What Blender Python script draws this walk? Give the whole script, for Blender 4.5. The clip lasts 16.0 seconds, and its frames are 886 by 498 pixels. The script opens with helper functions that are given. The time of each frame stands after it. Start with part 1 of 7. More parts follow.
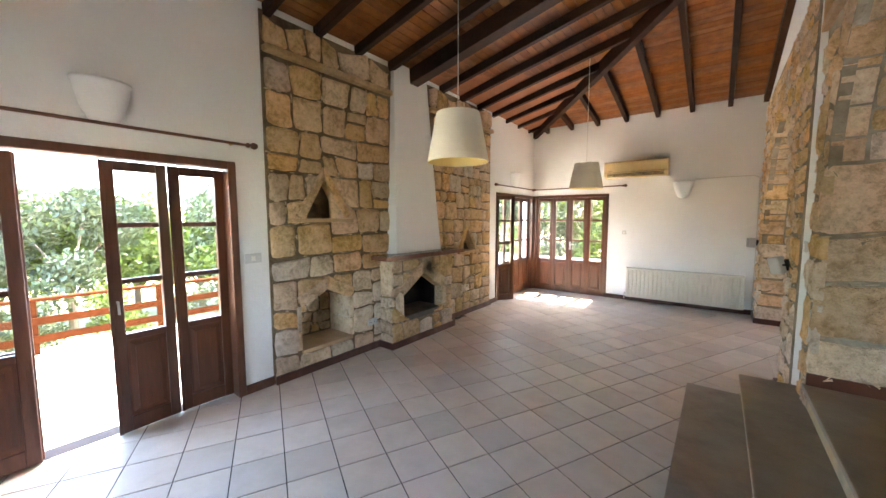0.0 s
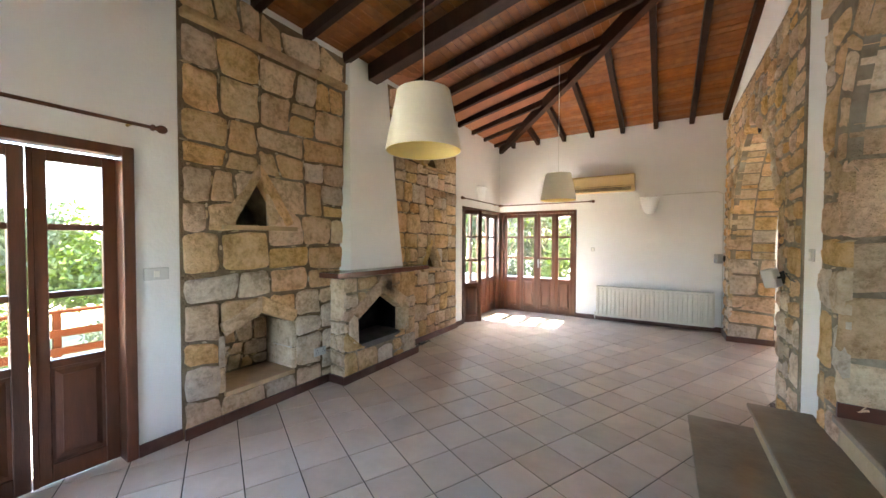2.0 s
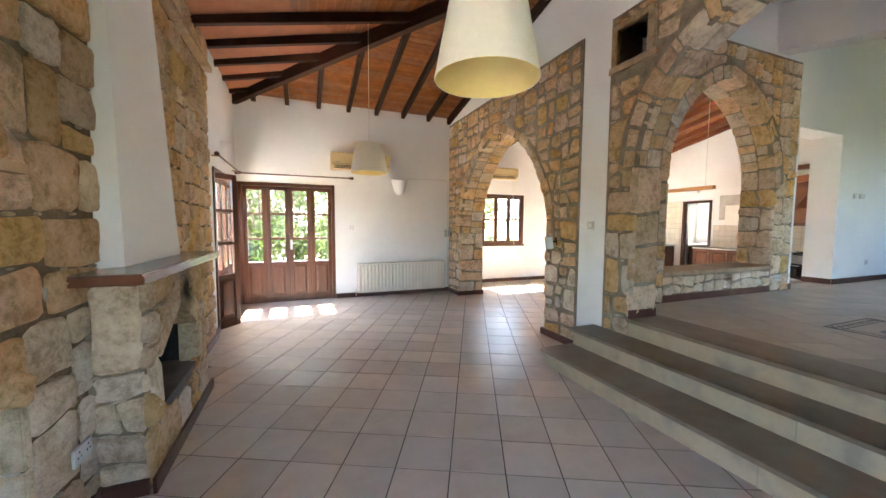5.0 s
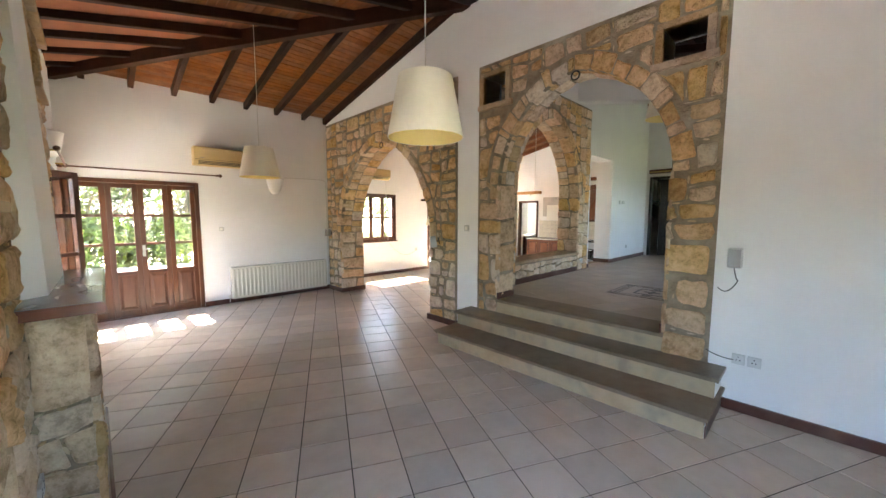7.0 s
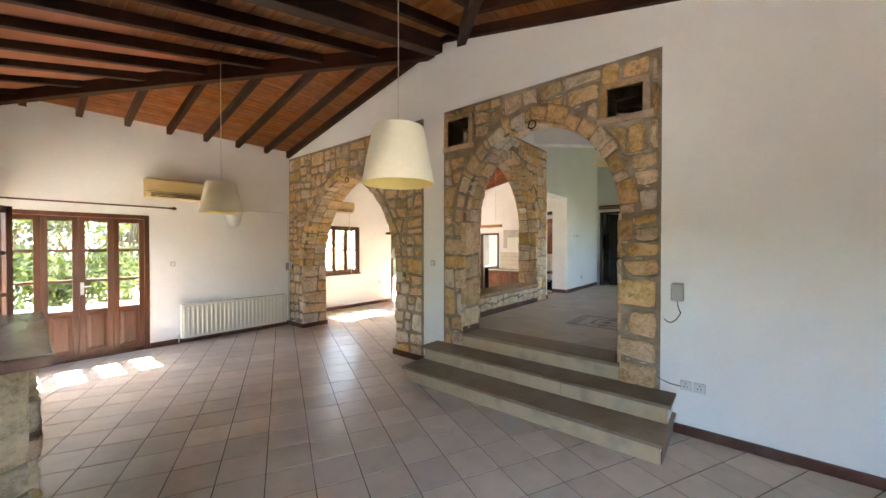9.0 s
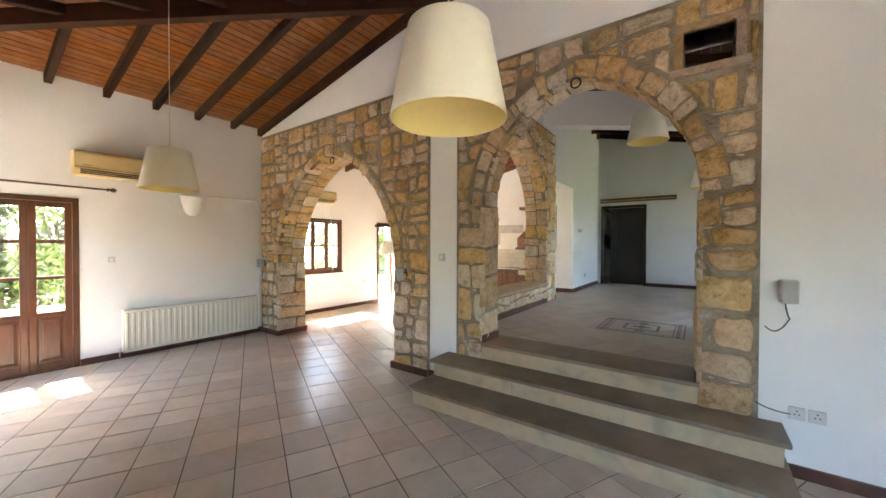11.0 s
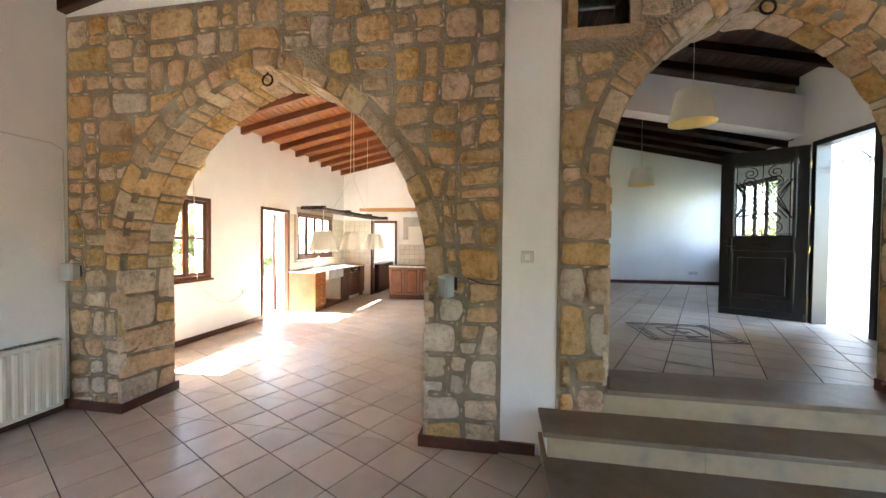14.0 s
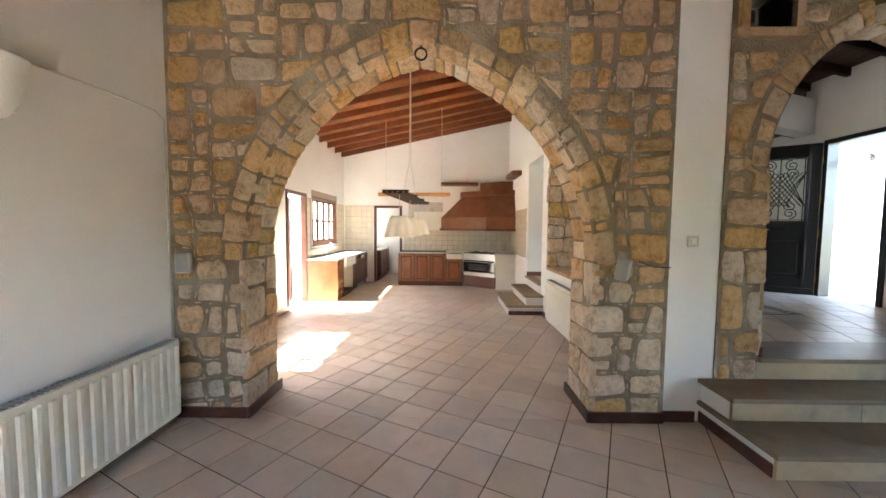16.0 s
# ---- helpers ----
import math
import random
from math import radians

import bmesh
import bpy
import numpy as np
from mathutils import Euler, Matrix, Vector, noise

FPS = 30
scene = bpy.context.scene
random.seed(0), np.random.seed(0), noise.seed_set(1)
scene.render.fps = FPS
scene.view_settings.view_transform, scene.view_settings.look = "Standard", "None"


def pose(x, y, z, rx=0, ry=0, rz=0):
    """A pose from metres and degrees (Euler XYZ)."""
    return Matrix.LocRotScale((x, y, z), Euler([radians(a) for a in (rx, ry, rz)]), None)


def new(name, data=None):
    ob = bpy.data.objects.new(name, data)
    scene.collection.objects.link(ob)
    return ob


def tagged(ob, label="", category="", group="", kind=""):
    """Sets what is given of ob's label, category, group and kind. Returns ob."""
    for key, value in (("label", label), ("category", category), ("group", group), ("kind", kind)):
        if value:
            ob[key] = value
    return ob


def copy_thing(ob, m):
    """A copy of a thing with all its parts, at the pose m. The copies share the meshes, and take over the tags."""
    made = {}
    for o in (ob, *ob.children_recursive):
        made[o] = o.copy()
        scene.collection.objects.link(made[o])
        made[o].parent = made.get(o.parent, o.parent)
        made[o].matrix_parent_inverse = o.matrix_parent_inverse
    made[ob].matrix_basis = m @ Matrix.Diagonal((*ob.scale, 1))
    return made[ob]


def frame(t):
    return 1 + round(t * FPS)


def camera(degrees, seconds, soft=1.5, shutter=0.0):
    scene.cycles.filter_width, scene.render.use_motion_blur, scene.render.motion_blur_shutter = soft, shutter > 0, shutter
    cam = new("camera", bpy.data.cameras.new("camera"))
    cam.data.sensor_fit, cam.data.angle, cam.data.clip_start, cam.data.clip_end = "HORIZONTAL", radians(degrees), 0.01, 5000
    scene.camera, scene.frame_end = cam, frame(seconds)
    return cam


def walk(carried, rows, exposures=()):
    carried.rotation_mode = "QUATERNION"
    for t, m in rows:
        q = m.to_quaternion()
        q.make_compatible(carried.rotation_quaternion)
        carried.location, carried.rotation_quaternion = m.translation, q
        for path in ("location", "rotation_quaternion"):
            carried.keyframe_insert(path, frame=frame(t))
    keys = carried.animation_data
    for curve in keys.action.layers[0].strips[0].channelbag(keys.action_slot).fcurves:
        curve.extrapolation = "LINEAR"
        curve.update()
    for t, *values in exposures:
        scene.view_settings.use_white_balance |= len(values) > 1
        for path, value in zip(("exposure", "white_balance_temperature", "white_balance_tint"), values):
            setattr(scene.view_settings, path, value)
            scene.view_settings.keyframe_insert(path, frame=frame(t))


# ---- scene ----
cam = camera(102.1, 16.0)
METRES, EYE, TILT, LEAN, TURN = 9.3, 1.667, 0.0, 0.0, 37.6
ROWS = [
    (0.0, 0.0, 0.0, 0.0, -0.01, -4.94, 0.1),
    (0.5, -0.0002, -0.0007, 0.0014, 0.0, -2.1, 0.06),
    (1.0, -0.0016, 0.0051, -0.0017, 0.04, -0.39, -0.02),
    (1.5, 0.0003, 0.0304, -0.0118, -0.78, -0.77, 0.02),
    (2.0, 0.0003, 0.0608, -0.0139, -6.01, -1.36, -0.14),
    (2.5, -0.02, 0.0839, -0.0146, -14.28, -1.6, -0.48),
    (3.0, -0.0453, 0.1093, -0.0181, -24.77, -2.25, -0.5),
    (3.5, -0.07, 0.1476, -0.0174, -33.75, -2.37, -0.52),
    (4.0, -0.1041, 0.1776, -0.0184, -41.87, -2.45, -0.55),
    (4.5, -0.1318, 0.205, -0.0224, -50.14, -3.34, -0.46),
    (5.0, -0.1531, 0.2315, -0.0236, -59.22, -4.0, -0.32),
    (7.5, -0.2407, 0.2594, -0.0003, -84.8, -5.2, 0.12),
    (8.0, -0.2437, 0.2602, 0.0037, -86.78, -4.49, 0.08),
    (8.5, -0.2458, 0.2618, 0.0065, -87.97, -1.96, 0.04),
    (9.0, -0.2427, 0.2655, 0.0029, -88.12, -0.62, -0.04),
    (11.5, -0.1103, 0.333, -0.0088, -95.56, -0.89, -0.32),
    (12.0, -0.0746, 0.3564, -0.0093, -102.24, -0.77, -0.46),
    (12.5, -0.0359, 0.3836, -0.0126, -108.84, -0.86, -0.48),
    (13.0, 0.0096, 0.4138, -0.0105, -113.04, -0.77, -0.55),
    (13.5, 0.0501, 0.4511, -0.0093, -115.75, -0.84, -0.5),
    (14.0, 0.09, 0.4873, -0.0131, -118.0, -1.19, -0.55),
    (14.5, 0.1228, 0.5255, -0.0144, -119.75, -1.17, -0.53),
    (15.0, 0.1454, 0.5668, -0.014, -121.94, -1.7, -0.48),
    (15.5, 0.1734, 0.6056, -0.0152, -124.36, -2.86, -0.47),
    (16.0, 0.1915, 0.6448, -0.0147, -126.99, -3.44, -0.45),
]
EXPOSURES = [(0.0, 5.9, 6650, 10), (2.5, 5.93, 6450, 10), (5.0, 5.78, 6300, 10), (7.5, 5.6, 6700, 10), (9.0, 5.6, 6850, 10), (12.5, 5.82, 6800, 10), (14.0, 5.72, 6600, 10), (16.0, 5.62, 6500, 10)]
walk(cam, [(t, pose(0, 0, EYE, TILT, LEAN, TURN) @ pose(METRES * x, METRES * y, METRES * z, 90 + pitch, roll, yaw)) for t, x, y, z, yaw, pitch, roll in ROWS], EXPOSURES)

# ---- light ----
SUN_DIR = Vector((0.012, -0.622, -0.783)).normalized()      # the way the sunlight travels
world = bpy.data.worlds.new("world")
scene.world = world
world.use_nodes = True
_wn = world.node_tree.nodes
sky = _wn.new("ShaderNodeTexSky")
sky.sky_type, sky.sun_disc = "NISHITA", False
sky.sun_elevation = math.asin(-SUN_DIR.z)
sky.sun_rotation = math.atan2(-SUN_DIR.x, -SUN_DIR.y)
sky.air_density, sky.dust_density = 1.0, 1.5
_wn["Background"].inputs["Strength"].default_value = 0.125
world.node_tree.links.new(sky.outputs[0], _wn["Background"].inputs[0])
sun = new("sun", bpy.data.lights.new("sun", "SUN"))
sun.data.energy, sun.data.angle, sun.data.color = 3.5, radians(0.53), (1.0, 0.95, 0.86)
sun.matrix_world = SUN_DIR.to_track_quat("-Z", "Y").to_matrix().to_4x4()

# ---- materials ----
def mat(name, col, col2=None, rough=0.6, scale=6.0, detail=6.0, bump=0.0, bump_scale=None, metal=0.0, spots=None,
        spot_scale=2.0, per_object=0.0, per_island=0.0, stretch=(1, 1, 1), rough_var=0.0, spec=0.5, bump_dist=0.01):
    """A surface with grain at one scale, blotches at a second, bump, and its own tint for each piece."""
    m = bpy.data.materials.new(name)
    m.use_nodes = True
    nt = m.node_tree
    N, L = nt.nodes, nt.links
    b = N["Principled BSDF"]
    b.inputs["Roughness"].default_value, b.inputs["Metallic"].default_value = rough, metal
    b.inputs["Specular IOR Level"].default_value = spec
    co = N.new("ShaderNodeTexCoord")
    mp = N.new("ShaderNodeMapping")
    mp.inputs["Scale"].default_value = stretch
    geo = N.new("ShaderNodeNewGeometry")
    info = N.new("ShaderNodeObjectInfo")
    shift = N.new("ShaderNodeVectorMath")
    shift.operation = "MULTIPLY_ADD"
    shift.inputs[1].default_value = (37.0, 37.0, 37.0)
    L.new(geo.outputs["Position"], mp.inputs[0])
    if per_object:
        L.new(info.outputs["Random"], shift.inputs[0])
        L.new(mp.outputs[0], shift.inputs[2])
        vec = shift.outputs[0]
    else:
        vec = mp.outputs[0]
    n1 = N.new("ShaderNodeTexNoise")
    n1.inputs["Scale"].default_value, n1.inputs["Detail"].default_value = scale, detail
    n1.inputs["Roughness"].default_value = 0.62
    L.new(vec, n1.inputs["Vector"])
    ramp = N.new("ShaderNodeValToRGB")
    c2 = col2 or tuple(c * 0.8 for c in col)
    ramp.color_ramp.elements[0].position, ramp.color_ramp.elements[1].position = 0.32, 0.68
    ramp.color_ramp.elements[0].color, ramp.color_ramp.elements[1].color = (*c2, 1), (*col, 1)
    L.new(n1.outputs["Fac"], ramp.inputs[0])
    out = ramp.outputs[0]
    if spots:
        n2 = N.new("ShaderNodeTexNoise")
        n2.inputs["Scale"].default_value, n2.inputs["Detail"].default_value = spot_scale, 5.0
        L.new(vec, n2.inputs["Vector"])
        r2 = N.new("ShaderNodeValToRGB")
        r2.color_ramp.elements[0].position, r2.color_ramp.elements[1].position = 0.5, 0.72
        L.new(n2.outputs["Fac"], r2.inputs[0])
        mx = N.new("ShaderNodeMix")
        mx.data_type = "RGBA"
        mx.inputs["B"].default_value = (*spots, 1)
        L.new(r2.outputs[0], mx.inputs["Factor"])
        L.new(out, mx.inputs["A"])
        out = mx.outputs["Result"]
    amount, source = (per_object, info.outputs["Random"]) if per_object else (per_island, geo.outputs["Random Per Island"])
    if amount:
        hs = N.new("ShaderNodeHueSaturation")
        mr = N.new("ShaderNodeMapRange")
        mr.inputs["To Min"].default_value, mr.inputs["To Max"].default_value = 1 - amount, 1 + amount
        L.new(source, mr.inputs["Value"])
        L.new(mr.outputs[0], hs.inputs["Value"])
        wn = N.new("ShaderNodeTexWhiteNoise")
        wn.noise_dimensions = "1D"
        L.new(source, wn.inputs["W"])
        ms = N.new("ShaderNodeMapRange")
        ms.inputs["To Min"].default_value, ms.inputs["To Max"].default_value = 1 - amount * 0.8, 1 + amount * 0.6
        L.new(wn.outputs["Value"], ms.inputs["Value"])
        L.new(ms.outputs[0], hs.inputs["Saturation"])
        L.new(out, hs.inputs["Color"])
        out = hs.outputs[0]
    L.new(out, b.inputs["Base Color"])
    if rough_var:
        rr = N.new("ShaderNodeMapRange")
        rr.inputs["To Min"].default_value, rr.inputs["To Max"].default_value = rough - rough_var, rough + rough_var
        L.new(n1.outputs["Fac"], rr.inputs["Value"])
        L.new(rr.outputs[0], b.inputs["Roughness"])
    if bump:
        n3 = N.new("ShaderNodeTexNoise")
        n3.inputs["Scale"].default_value, n3.inputs["Detail"].default_value = bump_scale or scale * 5, 5.0
        L.new(vec, n3.inputs["Vector"])
        bp = N.new("ShaderNodeBump")
        bp.inputs["Strength"].default_value, bp.inputs["Distance"].default_value = bump, bump_dist
        L.new(n3.outputs["Fac"], bp.inputs["Height"])
        L.new(bp.outputs[0], b.inputs["Normal"])
    return m


def stone_mat(name, light, mid, dark, tint=0.22):
    """Weathered sandstone: blotches, grain, pits and a rugged face, each stone with its own tint."""
    m = bpy.data.materials.new(name)
    m.use_nodes = True
    N, L = m.node_tree.nodes, m.node_tree.links
    b = N["Principled BSDF"]
    b.inputs["Roughness"].default_value, b.inputs["Specular IOR Level"].default_value = 0.93, 0.1
    geo, info, add = N.new("ShaderNodeNewGeometry"), N.new("ShaderNodeObjectInfo"), N.new("ShaderNodeVectorMath")
    add.operation = "MULTIPLY_ADD"
    add.inputs[1].default_value = (41.0, 23.0, 17.0)
    L.new(info.outputs["Random"], add.inputs[0])
    L.new(geo.outputs["Position"], add.inputs[2])
    def noise_at(scale, detail, rough=0.6):
        n = N.new("ShaderNodeTexNoise")
        n.inputs["Scale"].default_value, n.inputs["Detail"].default_value, n.inputs["Roughness"].default_value = scale, detail, rough
        L.new(add.outputs[0], n.inputs["Vector"])
        return n.outputs["Fac"]
    big, grain, fine = noise_at(5.5, 6.0, 0.7), noise_at(24, 6.0, 0.7), noise_at(90, 4.0)
    ramp = N.new("ShaderNodeValToRGB")
    el = ramp.color_ramp.elements
    el[0].position, el[0].color = 0.40, (*dark, 1)
    el[1].position, el[1].color = 0.61, (*light, 1)
    e = el.new(0.50)
    e.color = (*mid, 1)
    mixf = N.new("ShaderNodeMath")
    mixf.operation = "MULTIPLY_ADD"
    mixf.inputs[1].default_value = 0.55
    half = N.new("ShaderNodeMath")
    half.operation = "MULTIPLY"
    half.inputs[1].default_value = 0.45
    L.new(grain, half.inputs[0])
    L.new(big, mixf.inputs[0])
    L.new(half.outputs[0], mixf.inputs[2])
    L.new(mixf.outputs[0], ramp.inputs[0])
    vor = N.new("ShaderNodeTexVoronoi")
    vor.inputs["Scale"].default_value = 26.0
    L.new(add.outputs[0], vor.inputs["Vector"])
    # pits: their shade is put into the colour as well as the bump
    pit = N.new("ShaderNodeMapRange")
    pit.inputs["From Min"].default_value, pit.inputs["From Max"].default_value = 0.04, 0.16
    pit.inputs["To Min"].default_value, pit.inputs["To Max"].default_value = 0.80, 1.0
    L.new(vor.outputs["Distance"], pit.inputs["Value"])
    hs = N.new("ShaderNodeHueSaturation")
    mr = N.new("ShaderNodeMapRange")
    mr.inputs["To Min"].default_value, mr.inputs["To Max"].default_value = 1 - tint, 1 + tint
    L.new(info.outputs["Random"], mr.inputs["Value"])
    mul = N.new("ShaderNodeMath")
    mul.operation = "MULTIPLY"
    L.new(mr.outputs[0], mul.inputs[0])
    L.new(pit.outputs[0], mul.inputs[1])
    L.new(mul.outputs[0], hs.inputs["Value"])
    wn = N.new("ShaderNodeTexWhiteNoise")
    wn.noise_dimensions = "1D"
    L.new(info.outputs["Random"], wn.inputs["W"])
    ms = N.new("ShaderNodeMapRange")
    ms.inputs["To Min"].default_value, ms.inputs["To Max"].default_value = 0.75, 1.15
    L.new(wn.outputs["Value"], ms.inputs["Value"])
    L.new(ms.outputs[0], hs.inputs["Saturation"])
    mh = N.new("ShaderNodeMapRange")
    mh.inputs["To Min"].default_value, mh.inputs["To Max"].default_value = 0.481, 0.500
    L.new(wn.outputs["Color"], mh.inputs["Value"])
    L.new(mh.outputs[0], hs.inputs["Hue"])
    L.new(ramp.outputs[0], hs.inputs["Color"])
    L.new(hs.outputs[0], b.inputs["Base Color"])
    prev = None
    for src, dist, st in ((big, 0.06, 0.9), (grain, 0.030, 1.0), (fine, 0.008, 0.8), (pit.outputs[0], 0.010, 0.7)):
        bp = N.new("ShaderNodeBump")
        bp.inputs["Distance"].default_value, bp.inputs["Strength"].default_value = dist, st
        L.new(src, bp.inputs["Height"])
        if prev:
            L.new(prev, bp.inputs["Normal"])
        prev = bp.outputs[0]
    L.new(prev, b.inputs["Normal"])
    return m


def cloth_mat(name, col, through_light):
    """Thin cloth that lets some light through, with a fine weave."""
    m = mat(name, col, tuple(c * 0.95 for c in col), 0.9, 30, bump=0.2, bump_scale=300, spec=0.05)
    N, L = m.node_tree.nodes, m.node_tree.links
    tr, mx = N.new("ShaderNodeBsdfTranslucent"), N.new("ShaderNodeMixShader")
    tr.inputs[0].default_value = (*col, 1)
    mx.inputs[0].default_value = through_light
    L.new(N["Principled BSDF"].outputs[0], mx.inputs[1])
    L.new(tr.outputs[0], mx.inputs[2])
    L.new(mx.outputs[0], N["Material Output"].inputs[0])
    return m


def glass_mat(name):
    m = bpy.data.materials.new(name)
    m.use_nodes = True
    N, L = m.node_tree.nodes, m.node_tree.links
    N.remove(N["Principled BSDF"])
    t, g, mx, fr = (N.new("ShaderNode" + k) for k in ("BsdfTransparent", "BsdfGlossy", "MixShader", "LayerWeight"))
    t.inputs[0].default_value = (0.97, 0.98, 0.97, 1)
    g.inputs["Roughness"].default_value = 0.02
    power, gloss = N.new("ShaderNodeMath"), N.new("ShaderNodeMath")
    power.operation, gloss.operation = "POWER", "MULTIPLY_ADD"
    power.inputs[1].default_value = 4.5
    gloss.inputs[1].default_value, gloss.inputs[2].default_value = 0.7, 0.035
    L.new(fr.outputs["Facing"], power.inputs[0])
    L.new(power.outputs[0], gloss.inputs[0])
    L.new(gloss.outputs[0], mx.inputs[0])
    L.new(t.outputs[0], mx.inputs[1])
    L.new(g.outputs[0], mx.inputs[2])
    L.new(mx.outputs[0], N["Material Output"].inputs[0])
    return m


PLASTER = mat("white_plaster", (0.88, 0.87, 0.85), (0.85, 0.84, 0.82), 0.9, 1.5, bump=0.35, bump_scale=45, spots=(0.83, 0.815, 0.785), spot_scale=0.9, spec=0.2, bump_dist=0.006)
MORTAR = mat("lime_mortar", (0.36, 0.285, 0.20), (0.23, 0.175, 0.118), 0.95, 9, bump=1.0, bump_scale=45, spec=0.1, spots=(0.46, 0.39, 0.29), spot_scale=3, bump_dist=0.02)
# brown mortar of the fireplace wall; also carries the niches' shade as colour
MORTAR_AND_SHADE = mat("old_brown_mortar_and_niche_shade", (0.27, 0.19, 0.115), (0.15, 0.10, 0.06), 0.95, 9, bump=1.0, bump_scale=45, spec=0.1, spots=(0.33, 0.27, 0.20), spot_scale=2, bump_dist=0.02)
STONE = stone_mat("golden_sandstone", (0.82, 0.61, 0.345), (0.70, 0.49, 0.25), (0.46, 0.295, 0.13), 0.15)
STONE_GREY = stone_mat("pale_limestone", (0.85, 0.735, 0.55), (0.74, 0.60, 0.41), (0.50, 0.38, 0.235), 0.12)
CHIP = mat("pale_stone_chip", (0.68, 0.54, 0.36), (0.46, 0.34, 0.21), 0.92, 9, bump=0.6, per_island=0.3, spec=0.1)
SILL_STONE = mat("smooth_tan_sill_stone", (0.56, 0.38, 0.21), (0.47, 0.30, 0.155), 0.55, 6, bump=0.2, spots=(0.40, 0.26, 0.14), spot_scale=4)
CUT_STONE = stone_mat("cut_sandstone", (0.66, 0.49, 0.29), (0.58, 0.41, 0.23), (0.45, 0.31, 0.16), 0.10)
TILE = mat("beige_glazed_tile", (0.57, 0.47, 0.37), (0.485, 0.395, 0.308), 0.31, 5, bump=0.05, bump_scale=14, spots=(0.54, 0.445, 0.37), spot_scale=3.0, per_object=0.10, rough_var=0.04, spec=0.09)
TILE_FAR = mat("beige_glazed_tile_cut", (0.57, 0.47, 0.37), (0.485, 0.395, 0.308), 0.31, 5, bump=0.05, bump_scale=14, spots=(0.54, 0.445, 0.37), spot_scale=3.0, per_island=0.10, rough_var=0.04, spec=0.09)
GROUT = mat("dark_grout", (0.03, 0.018, 0.011), (0.02, 0.012, 0.008), 0.95, 20, bump=0.3)
WOOD_DARK = mat("dark_brown_wood", (0.050, 0.018, 0.0075), (0.027, 0.0095, 0.0042), 0.55, 5, bump=0.2, bump_scale=40, per_object=0.2, spec=0.2)
WOOD_DOOR = mat("mahogany_stained_wood", (0.135, 0.047, 0.021), (0.088, 0.030, 0.013), 0.33, 5, bump=0.12, bump_scale=26, per_object=0.12, spec=0.5, stretch=(5, 5, 0.7), spots=(0.07, 0.024, 0.011), spot_scale=1.6)
PLANK = mat("varnished_pine_plank", (0.30, 0.102, 0.022), (0.19, 0.060, 0.013), 0.5, 7, bump=0.25, bump_scale=30, per_island=0.12, spec=0.35, spots=(0.19, 0.062, 0.014), spot_scale=9)
WOOD_KITCHEN = mat("red_brown_rafter_wood", (0.20, 0.060, 0.020), (0.13, 0.038, 0.012), 0.45, 5, bump=0.15, bump_scale=40, spec=0.4)
SKIRT = mat("red_brown_skirting_tile", (0.11, 0.038, 0.022), (0.075, 0.026, 0.016), 0.35, 6, bump=0.05, spots=(0.16, 0.09, 0.06), spot_scale=4)
GLASS = glass_mat("window_glass")
CREAM = cloth_mat("cream_fabric", (0.95, 0.915, 0.83), 0.28)
SLATE = mat("grey_brown_stone_tread", (0.27, 0.195, 0.125), (0.17, 0.12, 0.076), 0.42, 4, bump=0.25, bump_scale=40, spots=(0.27, 0.22, 0.16), spot_scale=2.2, per_object=0.1)
RISER = mat("pale_riser_stone", (0.54, 0.425, 0.27), (0.43, 0.33, 0.20), 0.8, 5, bump=0.3, bump_scale=40, spots=(0.33, 0.27, 0.19), spot_scale=5)
# shaded copy of the planks: the hall's dim light is put into the colour
PLANK_SHADED = mat("dim_hall_board", (0.060, 0.022, 0.010), (0.035, 0.013, 0.006), 0.55, 7, bump=0.25, bump_scale=30, per_island=0.25)
BLACKWOOD = mat("black_brown_painted_wood", (0.010, 0.007, 0.006), (0.006, 0.0045, 0.004), 0.35, 6, bump=0.1, bump_scale=60)
WHITE = mat("white_enamel", (0.84, 0.82, 0.74), (0.81, 0.79, 0.71), 0.35, 4)
TERRACE = mat("pale_terrace_tile", (0.50, 0.45, 0.40), (0.43, 0.385, 0.34), 0.7, 4, bump=0.1)
# copy of the terrace tile, lightened to bounce more daylight indoors
TERRACE_BOUNCE = mat("lightened_terrace_tile", (0.52, 0.475, 0.42), (0.45, 0.41, 0.365), 0.7, 4, bump=0.1)
GRASSY = mat("dry_garden_ground", (0.20, 0.19, 0.09), (0.12, 0.13, 0.05), 0.95, 2, bump=0.6, bump_scale=9)

# ---- building helpers ----
def obj(name, bm, material, parent=None, label="", smooth=False):
    me = bpy.data.meshes.new(name)
    bmesh.ops.recalc_face_normals(bm, faces=bm.faces[:])
    bm.to_mesh(me)
    bm.free()
    for mm in (material if isinstance(material, (list, tuple)) else [material]):
        me.materials.append(mm)
    if smooth:
        me.shade_smooth()
    ob = new(name, me)
    if parent is not None:
        ob.parent = parent
    if label:
        ob["label"] = label
    return ob


def part(name, bm, material, parent, label="", smooth=False):
    return obj(name, bm, material, parent, label, smooth)


def thing(name, at, label, category, group="", rz=0.0):
    e = new(name)
    e.empty_display_size = 0.1
    e.matrix_basis = pose(*at, 0, 0, rz)
    return tagged(e, label, category, group)


